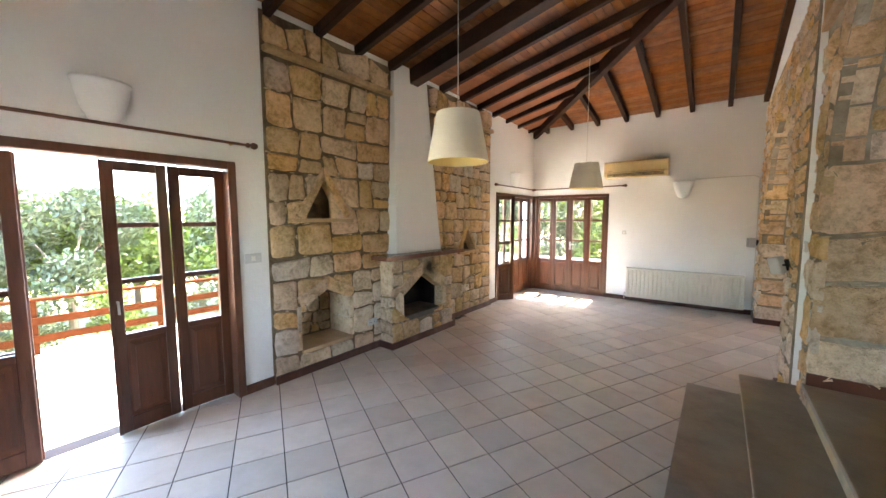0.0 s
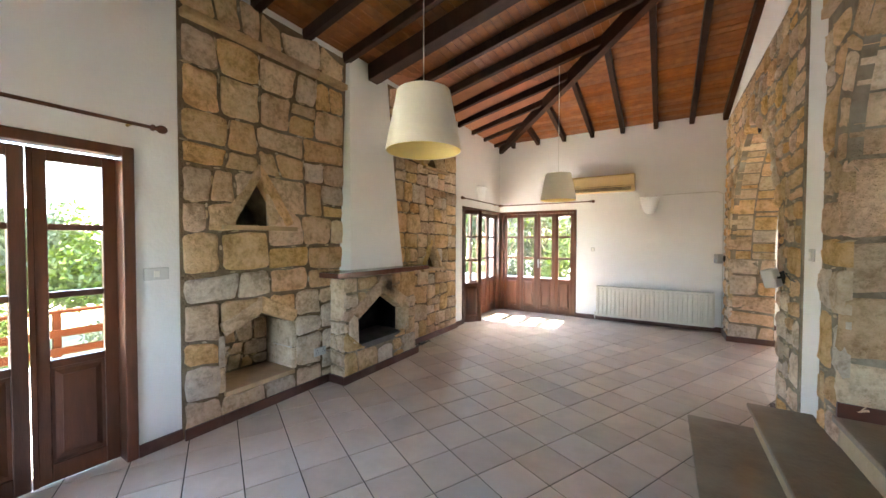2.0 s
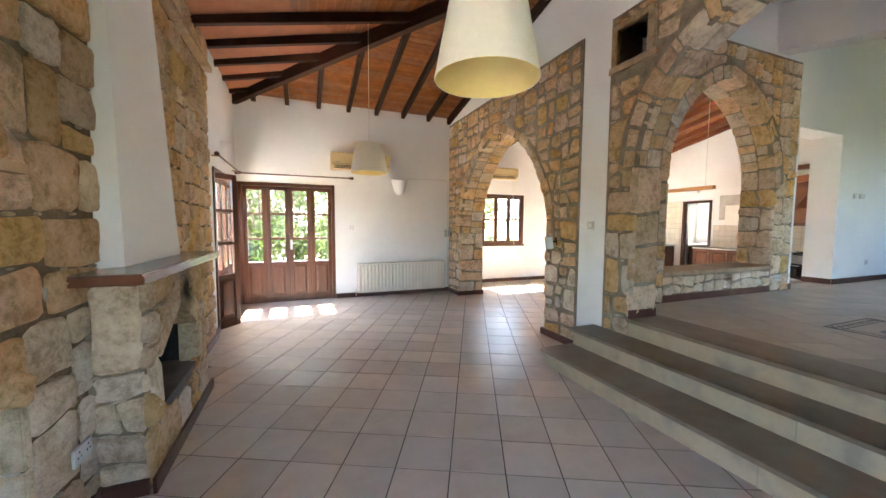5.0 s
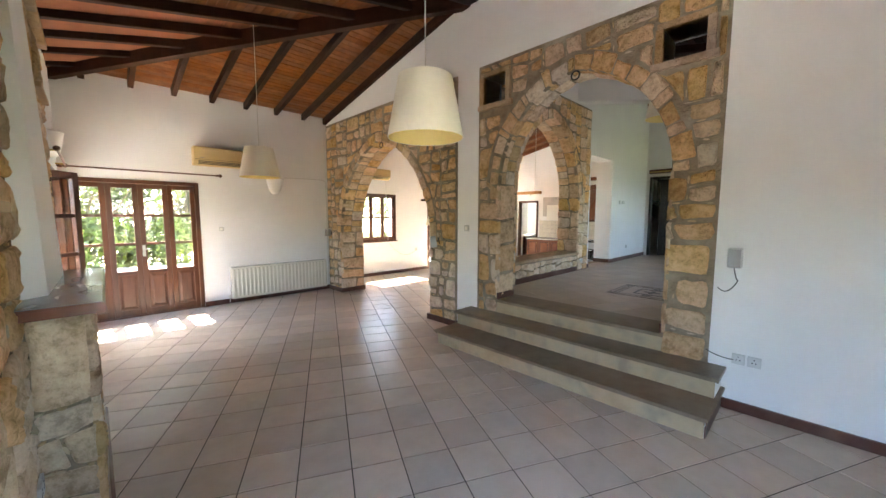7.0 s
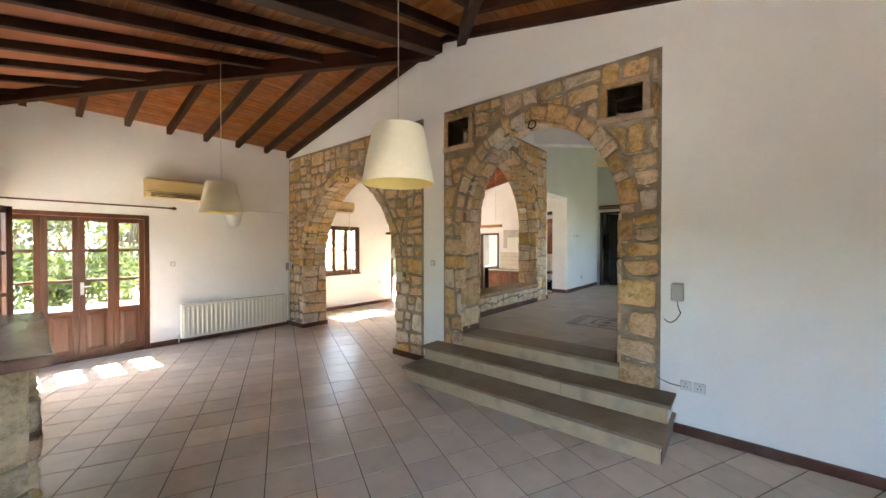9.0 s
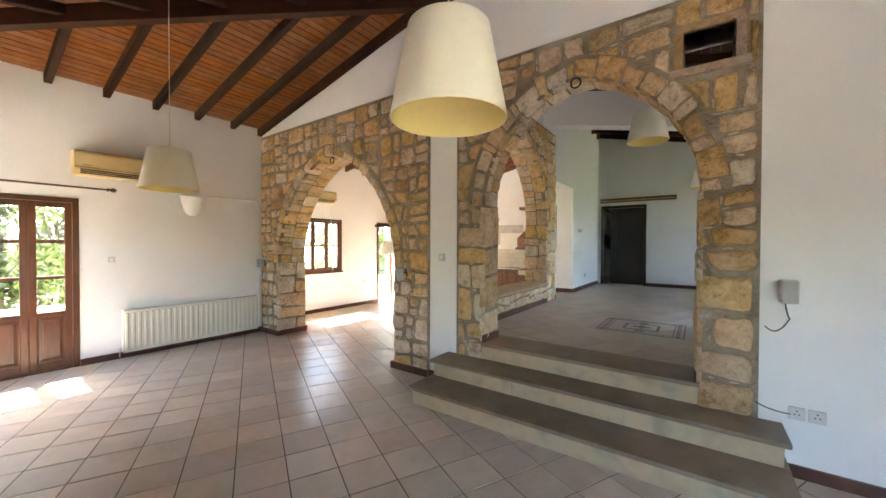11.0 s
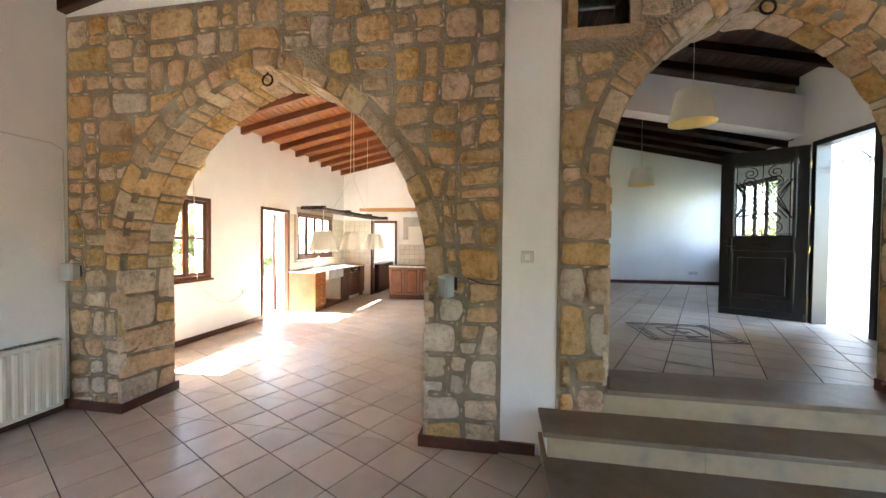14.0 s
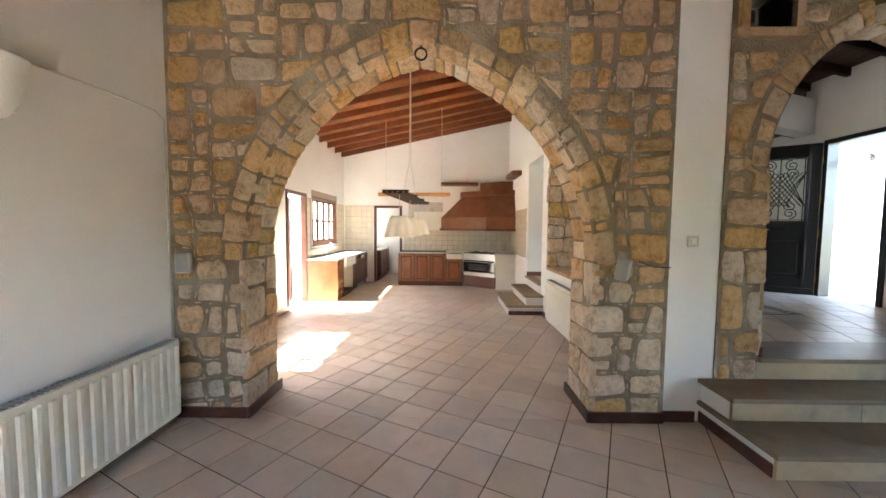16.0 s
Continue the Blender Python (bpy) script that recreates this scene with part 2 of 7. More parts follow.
def box(bm, x0, x1, y0, y1, z0, z1, bevel=0.0, seg=1):
    m = Matrix.Translation(((x0 + x1) / 2, (y0 + y1) / 2, (z0 + z1) / 2)) @ Matrix.Diagonal((abs(x1 - x0), abs(y1 - y0), abs(z1 - z0), 1))
    vs = bmesh.ops.create_cube(bm, size=1.0, matrix=m)["verts"]
    if bevel:
        es = list({e for v in vs for e in v.link_edges})
        bmesh.ops.bevel(bm, geom=es, offset=bevel, segments=seg, affect="EDGES", profile=0.6)
    return bm


def boxed(x0, x1, y0, y1, z0, z1, bevel=0.0, seg=1):
    return box(bmesh.new(), x0, x1, y0, y1, z0, z1, bevel, seg)


def prism(bm, pts, m, d0, d1):
    """A solid from an outline (u, v) in the plane of m, from depth d0 to d1 along its third axis."""
    a = [bm.verts.new(m @ Vector((u, v, d0))) for u, v in pts]
    b = [bm.verts.new(m @ Vector((u, v, d1))) for u, v in pts]
    bm.faces.new(a)
    bm.faces.new(b[::-1])
    n = len(pts)
    for i in range(n):
        bm.faces.new((a[i], b[i], b[(i + 1) % n], a[(i + 1) % n]))
    return bm


def tube(bm, p, q, r0, r1=None, n=12, caps=True):
    p, q = Vector(p), Vector(q)
    m = (q - p).to_track_quat("Z", "Y").to_matrix().to_4x4()
    m.translation = (p + q) / 2
    bmesh.ops.create_cone(bm, cap_ends=caps, segments=n, radius1=r0, radius2=r0 if r1 is None else r1, depth=(q - p).length, matrix=m)
    return bm


def lathe(bm, profile, n=24, m=None):
    """A surface of revolution about z from (radius, height) pairs."""
    m = m or Matrix.Identity(4)
    rings = [[bm.verts.new(m @ Vector((r * math.cos(2 * math.pi * i / n), r * math.sin(2 * math.pi * i / n), z))) for i in range(n)] for r, z in profile]
    for a, b in zip(rings, rings[1:]):
        for i in range(n):
            bm.faces.new((a[i], a[(i + 1) % n], b[(i + 1) % n], b[i]))
    return bm


def wire(name, pts, r, material, parent=None):
    cu = bpy.data.curves.new(name, "CURVE")
    cu.dimensions, cu.bevel_depth, cu.bevel_resolution = "3D", r, 2
    sp = cu.splines.new("POLY")
    sp.points.add(len(pts) - 1)
    for p, c in zip(sp.points, pts):
        p.co = (*c, 1)
    cu.materials.append(material)
    ob = new(name, cu)
    if parent is not None:
        ob.parent = parent
    return ob


# planes of walls: u along the wall, v up, depth out of the wall into the room
def plane_x(x, facing):
    """A wall at x that faces +x or -x: u is y."""
    return Matrix(((0, 0, facing, x), (1, 0, 0, 0), (0, 1, 0, 0), (0, 0, 0, 1)))


def plane_y(y, facing):
    """A wall at y that faces +y or -y: u is x."""
    return Matrix(((1, 0, 0, 0), (0, 0, facing, y), (0, 1, 0, 0), (0, 0, 0, 1)))


def holed_wall(bm, m, d0, d1, u0, u1, top, holes=(), breaks=()):
    """A wall from u0 to u1 up to top(u), with openings (us, los, his) cut right through it."""
    cuts = sorted({round(u, 4) for u in (u0, u1, *breaks, *(u for h in holes for u in h[0])) if u0 - 1e-6 <= u <= u1 + 1e-6})
    for a, b in zip(cuts, cuts[1:]):
        mid = (a + b) / 2
        spans = []
        for us, los, his in holes:
            if us[0] < mid < us[-1]:
                f = lambda vals, u: float(np.interp(u, us, vals))
                spans.append((f(los, a), f(los, b), f(his, a), f(his, b)))
        spans.sort()
        lo_a = lo_b = 0.0
        for la, lb, ha, hb in spans:
            if max(la - lo_a, lb - lo_b) > 1e-4:
                prism(bm, [(a, lo_a), (b, lo_b), (b, lb), (a, la)], m, d0, d1)
            lo_a, lo_b = ha, hb
        prism(bm, [(a, lo_a), (b, lo_b), (b, top(b)), (a, top(a))], m, d0, d1)
    bmesh.ops.remove_doubles(bm, verts=bm.verts[:], dist=1e-5)
    return bm


def rect(u0, u1, v0, v1):
    return ([u0, u1], [v0, v0], [v1, v1])


def gable(u0, u1, v0, v1, apex):
    """An opening with a pointed top: sides up to v1, then to the apex."""
    return ([u0, (u0 + u1) / 2, u1], [v0, v0, v0], [v1, apex, v1])


def arch_hole(a, base=0.0):
    pts = arch_pts(**a)
    return ([p[0] for p in pts], [base] * len(pts), [p[1] for p in pts])


def arch_pts(u0, u1, spring, apex, n=12):
    """A slightly pointed arch's curve from u0 to u1, as (u, v)."""
    c, half, rise = (u0 + u1) / 2, (u1 - u0) / 2, apex - spring
    r = (half * half + rise * rise) / (2 * half) if rise > half else None
    out = []
    for i in range(2 * n + 1):
        if r:                                              # two arcs with centres on the springing line
            a_max = math.acos((r - half) / r)
            a = a_max * (i / n if i <= n else (2 * n - i) / n)
            u = (u0 + r - r * math.cos(a)) if i <= n else (u1 - r + r * math.cos(a))
            out.append((u, spring + r * math.sin(a)))
        else:                                              # flatter: an ellipse
            a = math.pi * i / (2 * n)
            out.append((c - half * math.cos(a), spring + rise * math.sin(a)))
    return out


# ---- plan ----
WEST, EAST_FACE, EAST_BACK = -3.48, 0.55, 1.05             # the living room's west wall; the arch wall's two faces
NORTH, SOUTH = 8.0, -0.55
K_NORTH, K_SOUTH, K_EAST = 8.69, 4.14, 7.70                # the kitchen
HALL_Z, HALL_NORTH, HALL_SOUTH, WING_SOUTH = 0.53, 3.78, 0.16, -1.25
RIDGE_Y, SLOPE, EAVE = 3.7, 0.215, 3.67                    # the boards' height at the living room's north wall
def roof_n(y): return EAVE + SLOPE * (NORTH - y)
def roof_s(y): return roof_n(RIDGE_Y) - SLOPE * (RIDGE_Y - y)
def roof(y): return roof_n(y) if y > RIDGE_Y else roof_s(y)
def roof_w(x): return EAVE + SLOPE * (x - WEST)

# ---- structure ----
def structure(name, bm, material, label, category="wall"):
    return tagged(obj(name, bm, material), label, category, kind="structure")


def ext(y):                                                # walls run up into the roof
    return roof(y) + 0.06

LD0, LD1, LDZ = -0.30, 1.45, 2.17                          # terrace door, outer frame
WD0, WD1 = 6.22, 7.97                                      # corner door
FD0, FD1, FDZ = -3.45, -1.83, 2.17                         # garden door in the north wall
NICHE = gable(2.03, 2.68, 0.26, 0.74, 0.89)
TRI_1 = gable(2.09, 2.61, 1.66, 1.665, 2.11)
TRI_2 = gable(4.93, 5.40, 1.10, 1.105, 1.49)
TRI_3 = gable(4.98, 5.54, 2.66, 2.665, 2.99)
flat_top = lambda u: 3.8
bm = bmesh.new()
holed_wall(bm, plane_x(WEST, -1), 0, 0.3, SOUTH - 0.3, NORTH + 0.3, flat_top, [rect(LD0, LD1, 0, LDZ), rect(WD0, WD1, 0, FDZ), rect(3.32, 4.20, 0.28, 1.04), NICHE, TRI_1, TRI_2, TRI_3])
for h in (NICHE, TRI_1, TRI_2, TRI_3):                     # the wall is thicker behind the niches
    n0, n1, b0, b1 = h[0][0] - 0.16, h[0][-1] + 0.16, h[1][0] - 0.16, max(h[2]) + 0.16
    for box6 in ((0.52, 0.46, n0, n1, b0, b1), (0.46, 0.299, n0, h[0][0] - 0.03, b0, b1), (0.46, 0.299, h[0][-1] + 0.03, n1, b0, b1), (0.46, 0.299, n0 + 0.12, n1 - 0.12, b0, h[1][0] - 0.03), (0.46, 0.299, n0 + 0.12, n1 - 0.12, max(h[2]) + 0.03, b1)):
        box(bm, WEST - box6[0], WEST - box6[1], *box6[2:])
wall_west = structure("wall_west", bm, [PLASTER], "white rough plaster wall beside the stone fireplace")
bm = bmesh.new()
holed_wall(bm, plane_y(NORTH, 1), 0, 0.3, WEST, EAST_FACE, flat_top, [rect(FD0, FD1, 0, FDZ)])
structure("wall_north", bm, PLASTER, "white rough plaster wall above the radiator")
bm = bmesh.new()
SD0, SD1 = -2.95, -1.55                                    # garden door in the south wall
holed_wall(bm, plane_y(SOUTH, -1), 0, 0.3, WEST - 0.3, EAST_BACK, lambda u: 4.6, [rect(SD0, SD1, 0, FDZ)])
structure("wall_south", bm, PLASTER, "plain white plaster wall with a garden door")

# arch wall between living room, kitchen and hall
def wider(a, g=0.05):
    return dict(u0=a["u0"] - g, u1=a["u1"] + g, spring=a["spring"], apex=a["apex"] + g)
A1 = dict(u0=4.67, u1=7.44, spring=1.25, apex=2.95)        # kitchen arch
A2 = dict(u0=1.48, u1=3.39, spring=2.0, apex=3.14)        # hall arch
HALL_WEST = 0.88                                           # the thinner part of the wall, towards the hall
PEEP_L, PEEP_R = (3.28, 3.62, 3.02, 3.36), (1.28, 1.60, 2.96, 3.24)     # square openings beside the hall arch
bm = bmesh.new()
holed_wall(bm, plane_x(EAST_FACE, 1), 0, EAST_BACK - EAST_FACE, 3.95, K_NORTH + 0.3, ext, [arch_hole(wider(A1))])
holed_wall(bm, plane_x(EAST_FACE, 1), 0, HALL_WEST - EAST_FACE, SOUTH, 3.95, ext, [arch_hole(wider(A2)), rect(*PEEP_L), rect(*PEEP_R)], [RIDGE_Y])
wall_arch = structure("wall_arches", bm, PLASTER, "white plaster wall with two pointed stone arches")

# kitchen and hall shell
W1 = (1.33, 2.90, 0.93, 2.19)                              # kitchen window beside the arch
KD = (4.08, 5.0, 0.0, 2.19)                                # kitchen's garden door
W2 = (5.33, 6.98, 1.13, 2.18)                              # window over the sink
bm = bmesh.new()
holed_wall(bm, plane_y(K_NORTH, 1), 0, 0.3, EAST_BACK, 9.8, lambda u: 3.6, [rect(*W1), rect(*KD), rect(*W2), rect(8.6, 9.1, 1.3, 2.0)])
structure("wall_kitchen_north", bm, PLASTER, "white plaster kitchen wall with door and two windows")
KE = (7.08, 7.86, 2.12)                                    # opening to the larder
HD = (2.60, 3.69, 2.65)                                    # hall's far door
bm = bmesh.new()
holed_wall(bm, plane_x(K_EAST, 1), 0, 0.3, WING_SOUTH - 0.3, K_NORTH, ext, [rect(KE[0], KE[1], 0, KE[2]), rect(HD[0], HD[1], 0, HD[2])], [RIDGE_Y])
structure("wall_east", bm, PLASTER, "white plaster wall closing kitchen and hall")
A3 = dict(u0=1.50, u1=3.62, spring=1.95, apex=3.28)        # arch between hall and kitchen
OP = (4.15, 5.30, 2.84)                                    # opening at the kitchen steps
SILL = 0.86
bm = bmesh.new()
holed_wall(bm, plane_y(HALL_NORTH, 1), 0, K_SOUTH - HALL_NORTH, HALL_WEST, K_EAST, lambda u: roof_n(4.05) + 0.05, [arch_hole(wider(A3), SILL), rect(OP[0], OP[1], HALL_Z - 0.01, OP[2])])
wall_hall = structure("wall_hall_kitchen", bm, PLASTER, "white plaster wall between hall and kitchen")
ED = (2.42, 3.28, 2.88)                                    # entrance door
bm = bmesh.new()
holed_wall(bm, plane_y(HALL_SOUTH, -1), 0, 0.3, HALL_WEST, 3.62, lambda u: 3.95, [rect(ED[0], ED[1], HALL_Z - 0.01, ED[2])])
structure("wall_hall_south", bm, PLASTER, "white plaster wall around the entrance door")
bm = boxed(3.32, 3.62, -6.0, HALL_SOUTH - 0.3, 0, 3.6)
structure("wall_wing", bm, PLASTER, "white outer wall of the wing beside the entrance")
WW = (6.05, 7.60, 1.45, 2.95)
bm = bmesh.new()
holed_wall(bm, plane_y(WING_SOUTH, -1), 0, 0.3, 3.62, K_EAST, lambda u: 3.7, [rect(*WW)])
structure("wall_wing_south", bm, PLASTER, "white plaster wall with a small window")
bm = bmesh.new()                                           # sloping beam across the hall
prism(bm, [(HALL_SOUTH, 3.02), (HALL_NORTH, 3.02 + 0.2 * 3.62), (HALL_NORTH, 4.33), (HALL_SOUTH, 3.54)], plane_x(3.45, 1), 0, 0.28)
structure("beam", bm, PLASTER, "sloping white plaster beam across the hall", "beam")
# rooms behind: larder beyond the kitchen, stair hall beyond the far door
bm = boxed(9.6, 9.8, 6.4, K_NORTH, 0, 3.0)
box(bm, 8.0, 9.8, 6.2, 6.4, 0, 3.0)
box(bm, 8.0, 9.8, 6.2, K_NORTH, 2.6, 2.7)
structure("wall_larder", bm, PLASTER, "white plaster walls of the larder")
bm = boxed(10.4, 10.6, 1.5, 5.0, 0, 3.4)
box(bm, 8.0, 10.6, 1.3, 1.5, 0, 3.4)
box(bm, 8.0, 10.6, 4.9, 5.1, 0, 3.4)
box(bm, 8.0, 10.6, 1.3, 5.1, 3.3, 3.4)
structure("wall_stair", bm, PLASTER, "white plaster walls of the dim stair hall")

# floors: beds of dark grout, the tiles follow last
structure("floor_stair", boxed(8.0, 10.6, 1.3, 5.1, 0.3, HALL_Z), TILE, "beige tiled floor of the stair hall", "floor")
floor = structure("floor", boxed(WEST - 0.3, 9.8, SOUTH - 0.3, K_NORTH + 0.3, -0.2, -0.004), GROUT, "beige ceramic tile floor laid on the slant", "floor")
bm = boxed(EAST_FACE + 0.05, K_EAST + 0.3, HALL_SOUTH - 0.3, HALL_NORTH + 0.02, 0.0, HALL_Z - 0.004)
box(bm, OP[0], OP[1], HALL_NORTH + 0.02, K_SOUTH, 0.0, HALL_Z - 0.004)
box(bm, 3.62, K_EAST, WING_SOUTH - 0.3, HALL_SOUTH - 0.3, 0.0, HALL_Z - 0.004)
floor_hall = structure("floor_hall", bm, GROUT, "raised beige tile floor of the hall", "floor")
structure("ground", boxed(-400, 400, -400, 400, -1.3, -0.9), GRASSY, "dry garden ground reaching the horizon", "ground")
structure("terrace", boxed(-8.7, WEST - 0.3, -8, 14, -0.9, -0.46), TERRACE, "pale tiled terrace in full sun", "terrace")
structure("terrace_north", boxed(WEST - 0.3, 12, NORTH + 0.3, 11.2, -0.9, -0.06), TERRACE_BOUNCE, "pale terrace along the garden doors, lightened to bounce light", "terrace")
structure("porch", boxed(EAST_BACK + 0.05, 3.32, -6.0, HALL_SOUTH - 0.3, -0.9, 0.45), mat("pinkish_porch_tile", (0.66, 0.46, 0.35), (0.58, 0.38, 0.28), 0.6, 5), "pinkish tiled porch in the sun", "porch")

# ---- ceilings: boards on rafters ----
def board(bm, pts, t=0.02):
    a = [bm.verts.new(p) for p in pts]
    b = [bm.verts.new((p[0], p[1], p[2] + t)) for p in pts]
    bm.faces.new(a), bm.faces.new(b[::-1])
    for i in range(len(pts)):
        bm.faces.new((a[i], a[(i + 1) % len(pts)], b[(i + 1) % len(pts)], b[i]))


def boards(bm, run, span, pitch=0.098, gap=0.011):
    """Boards across a slope. run(s) gives height; span(s) gives the two ends and maps (s, e) to a point."""
    s, s_end = run
    while s < s_end - 0.01:
        e = min(s + pitch - gap, s_end)
        lift = random.uniform(0, 0.004)
        q = [span(s, 0), span(s, 1), span(e, 1), span(e, 0)]
        board(bm, [(p[0], p[1], p[2] + lift) for p in q])
        s += pitch

rise = 0.82 - WEST
bm = bmesh.new()
boards(bm, (-0.1, rise), lambda s, e: ((WEST + s, 0.56)[e], NORTH - s, EAVE + SLOPE * s))
boards(bm, (-0.1, rise), lambda s, e: (WEST + s, (SOUTH + s, NORTH - s)[e], EAVE + SLOPE * s))
boards(bm, (-0.1, rise), lambda s, e: ((WEST + s, 0.56)[e], SOUTH + s, EAVE + SLOPE * s))
boards(bm, (-0.9, NORTH - RIDGE_Y), lambda s, e: ((0.98, K_EAST + 0.1)[e], NORTH - s, EAVE + SLOPE * s))
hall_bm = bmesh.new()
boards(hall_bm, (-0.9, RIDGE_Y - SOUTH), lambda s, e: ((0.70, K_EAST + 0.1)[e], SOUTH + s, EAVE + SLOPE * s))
structure("ceiling_hall", hall_bm, PLANK_SHADED, "board ceiling of the hall, its dimness put into the colour", "ceiling")
structure("ceiling", bm, PLANK, "varnished pine board ceiling on dark rafters", "ceiling")
bm = bmesh.new()                                           # roof over the boards, with eaves
for q in ([(-4.1, 9.50, 3.42), (0.98, 9.50, 3.42), (0.98, RIDGE_Y, 4.75)], [(-4.1, -1.2, 3.62), (-4.1, 9.50, 3.42), (0.98, RIDGE_Y, 4.75)], [(-4.1, -1.2, 3.62), (0.98, RIDGE_Y, 4.75), (0.98, -1.2, 3.62)],
          [(0.98, 9.0, 3.57), (10.8, 9.0, 3.57), (10.8, RIDGE_Y, 4.75), (0.98, RIDGE_Y, 4.75)], [(0.98, -0.2, 3.87), (3.32, -0.2, 3.87), (3.32, RIDGE_Y, 4.75), (0.98, RIDGE_Y, 4.75)], [(3.32, -1.6, 3.57), (10.8, -1.6, 3.57), (10.8, RIDGE_Y, 4.75), (3.32, RIDGE_Y, 4.75)]):
    board(bm, q, 0.08)
structure("roof", bm, mat("terracotta_roof_tile", (0.40, 0.16, 0.08), rough=0.85), "terracotta tiled hipped roof over the house", "roof")

timbers = thing("roof_timbers", (0, 0, 0), "dark brown timber rafters and hip beams under the boards", "rafters")
tagged(timbers, kind="structure")
def rafter(p, q, w, d, name="rafter", drop=0.0, mt=None):
    """A beam whose upper edge runs from p to q."""
    p, q = Vector(p), Vector(q)
    side = (q - p).cross(Vector((0, 0, 1))).normalized() * (w / 2)
    up = Vector((0, 0, 1))
    bm = bmesh.new()
    ring = []
    for c in (p, q):
        ring.append([bm.verts.new(c + side - up * drop), bm.verts.new(c - side - up * drop), bm.verts.new(c - side * 0.97 - up * (d + drop)), bm.verts.new(c + side * 0.97 - up * (d + drop))])
    bm.faces.new(ring[0]), bm.faces.new(ring[1][::-1])
    for i in range(4):
        bm.faces.new((ring[0][i], ring[1][i], ring[1][(i + 1) % 4], ring[0][(i + 1) % 4]))
    es = [e for e in bm.edges if e.calc_length() > 0.4]
    bmesh.ops.bevel(bm, geom=es, offset=0.006, segments=1, affect="EDGES")
    return part(name, bm, mt or WOOD_DARK, timbers)

x = -3.16
while x < 0.5:                                             # north slope, up to the hip
    s = x - WEST
    rafter((x, NORTH, EAVE), (x, NORTH - s, EAVE + SLOPE * s), 0.075, 0.115)
    rafter((x, SOUTH, EAVE), (x, SOUTH + s, EAVE + SLOPE * s), 0.075, 0.115)
    x += 0.535
rafter((0.51, NORTH, EAVE), (0.51, RIDGE_Y, roof_n(RIDGE_Y)), 0.075, 0.125)
rafter((0.51, SOUTH, EAVE), (0.51, RIDGE_Y, roof_n(RIDGE_Y)), 0.075, 0.125)
y = NORTH - 0.32
while y > SOUTH:                                           # west slope
    s = min(NORTH - y, y - SOUTH)
    if abs(y - RIDGE_Y) > 0.25 and s > 0.1:
        rafter((WEST, y, EAVE), (WEST + s, y, EAVE + SLOPE * s), 0.075, 0.115)
    y -= 0.535
rafter((WEST, RIDGE_Y + 0.1, EAVE), (0.5, RIDGE_Y + 0.1, roof_w(0.5)), 0.17, 0.2, "principal_rafter")
rafter((WEST, NORTH, EAVE), (0.62, RIDGE_Y + 0.2, roof_w(0.62)), 0.11, 0.20, "hip_beam")
rafter((WEST, SOUTH, EAVE), (0.62, RIDGE_Y - 0.2, roof_w(0.62)), 0.11, 0.20, "hip_beam")
x = 1.35
while x < K_EAST:                                          # kitchen and hall
    rafter((x, K_NORTH + 0.1, roof_n(K_NORTH + 0.1)), (x, RIDGE_Y, roof_n(RIDGE_Y)), 0.07, 0.12, mt=WOOD_KITCHEN)
    rafter((x, -1.3, roof_s(-1.3)), (x, RIDGE_Y, roof_n(RIDGE_Y)), 0.07, 0.12)
    x += 0.56

# ---- baseboards ----
boards_base = thing("baseboard", (0, 0, 0), "dark red-brown tile skirting along the walls", "baseboard")
tagged(boards_base, kind="structure")
def skirting(x0, y0, x1, y1, z=0.0, h=0.085, t=0.018):
    p, q = Vector((x0, y0, 0)), Vector((x1, y1, 0))
    n = Vector((-(q - p).y, (q - p).x, 0)).normalized() * t
    bm = bmesh.new()
    lo = [p, q, q + n, p + n]
    a = [bm.verts.new((c.x, c.y, z)) for c in lo]
    b = [bm.verts.new((c.x, c.y, z + h)) for c in lo]
    bm.faces.new(a), bm.faces.new(b)
    for i in range(4):
        bm.faces.new((a[i], a[(i + 1) % 4], b[(i + 1) % 4], b[i]))
    part("skirting", bm, SKIRT, boards_base)
# the wall is on the right hand of each run
skirting(WEST + 0.002, 1.72, WEST + 0.002, LD1)
skirting(WEST + 0.042, 3.12, WEST + 0.042, 1.72)
skirting(-3.22, 3.11, WEST + 0.04, 3.11)
skirting(-3.202, 4.44, -3.202, 3.09)
skirting(WEST + 0.042, 5.96, WEST + 0.042, 4.44)
skirting(WEST + 0.002, 6.22, WEST + 0.002, 5.96)
skirting(EAST_FACE, NORTH - 0.002, FD1, NORTH - 0.002)
skirting(EAST_FACE - 0.03, A1["u1"] - 0.02, EAST_FACE - 0.03, NORTH)
skirting(EAST_BACK + 0.02, A1["u1"] - 0.03, EAST_FACE - 0.05, A1["u1"] - 0.03)
skirting(EAST_FACE - 0.05, A1["u0"] + 0.03, EAST_BACK + 0.02, A1["u0"] + 0.03)
skirting(EAST_FACE - 0.03, 4.12, EAST_FACE - 0.03, A1["u0"] + 0.05)
skirting(EAST_FACE - 0.002, 3.86, EAST_FACE - 0.002, 4.12)
skirting(EAST_FACE - 0.002, SOUTH, EAST_FACE - 0.002, 1.03)
skirting(EAST_BACK + 0.002, K_NORTH, EAST_BACK + 0.002, A1["u1"])
skirting(KD[0], K_NORTH - 0.002, EAST_BACK, K_NORTH - 0.002)
skirting(EAST_BACK, K_SOUTH + 0.002, 3.95, K_SOUTH + 0.002)
skirting(OP[0], HALL_NORTH - 0.002, HALL_WEST + 0.02, HALL_NORTH - 0.002, HALL_Z)
skirting(K_EAST, HALL_NORTH - 0.002, OP[1], HALL_NORTH - 0.002, HALL_Z)
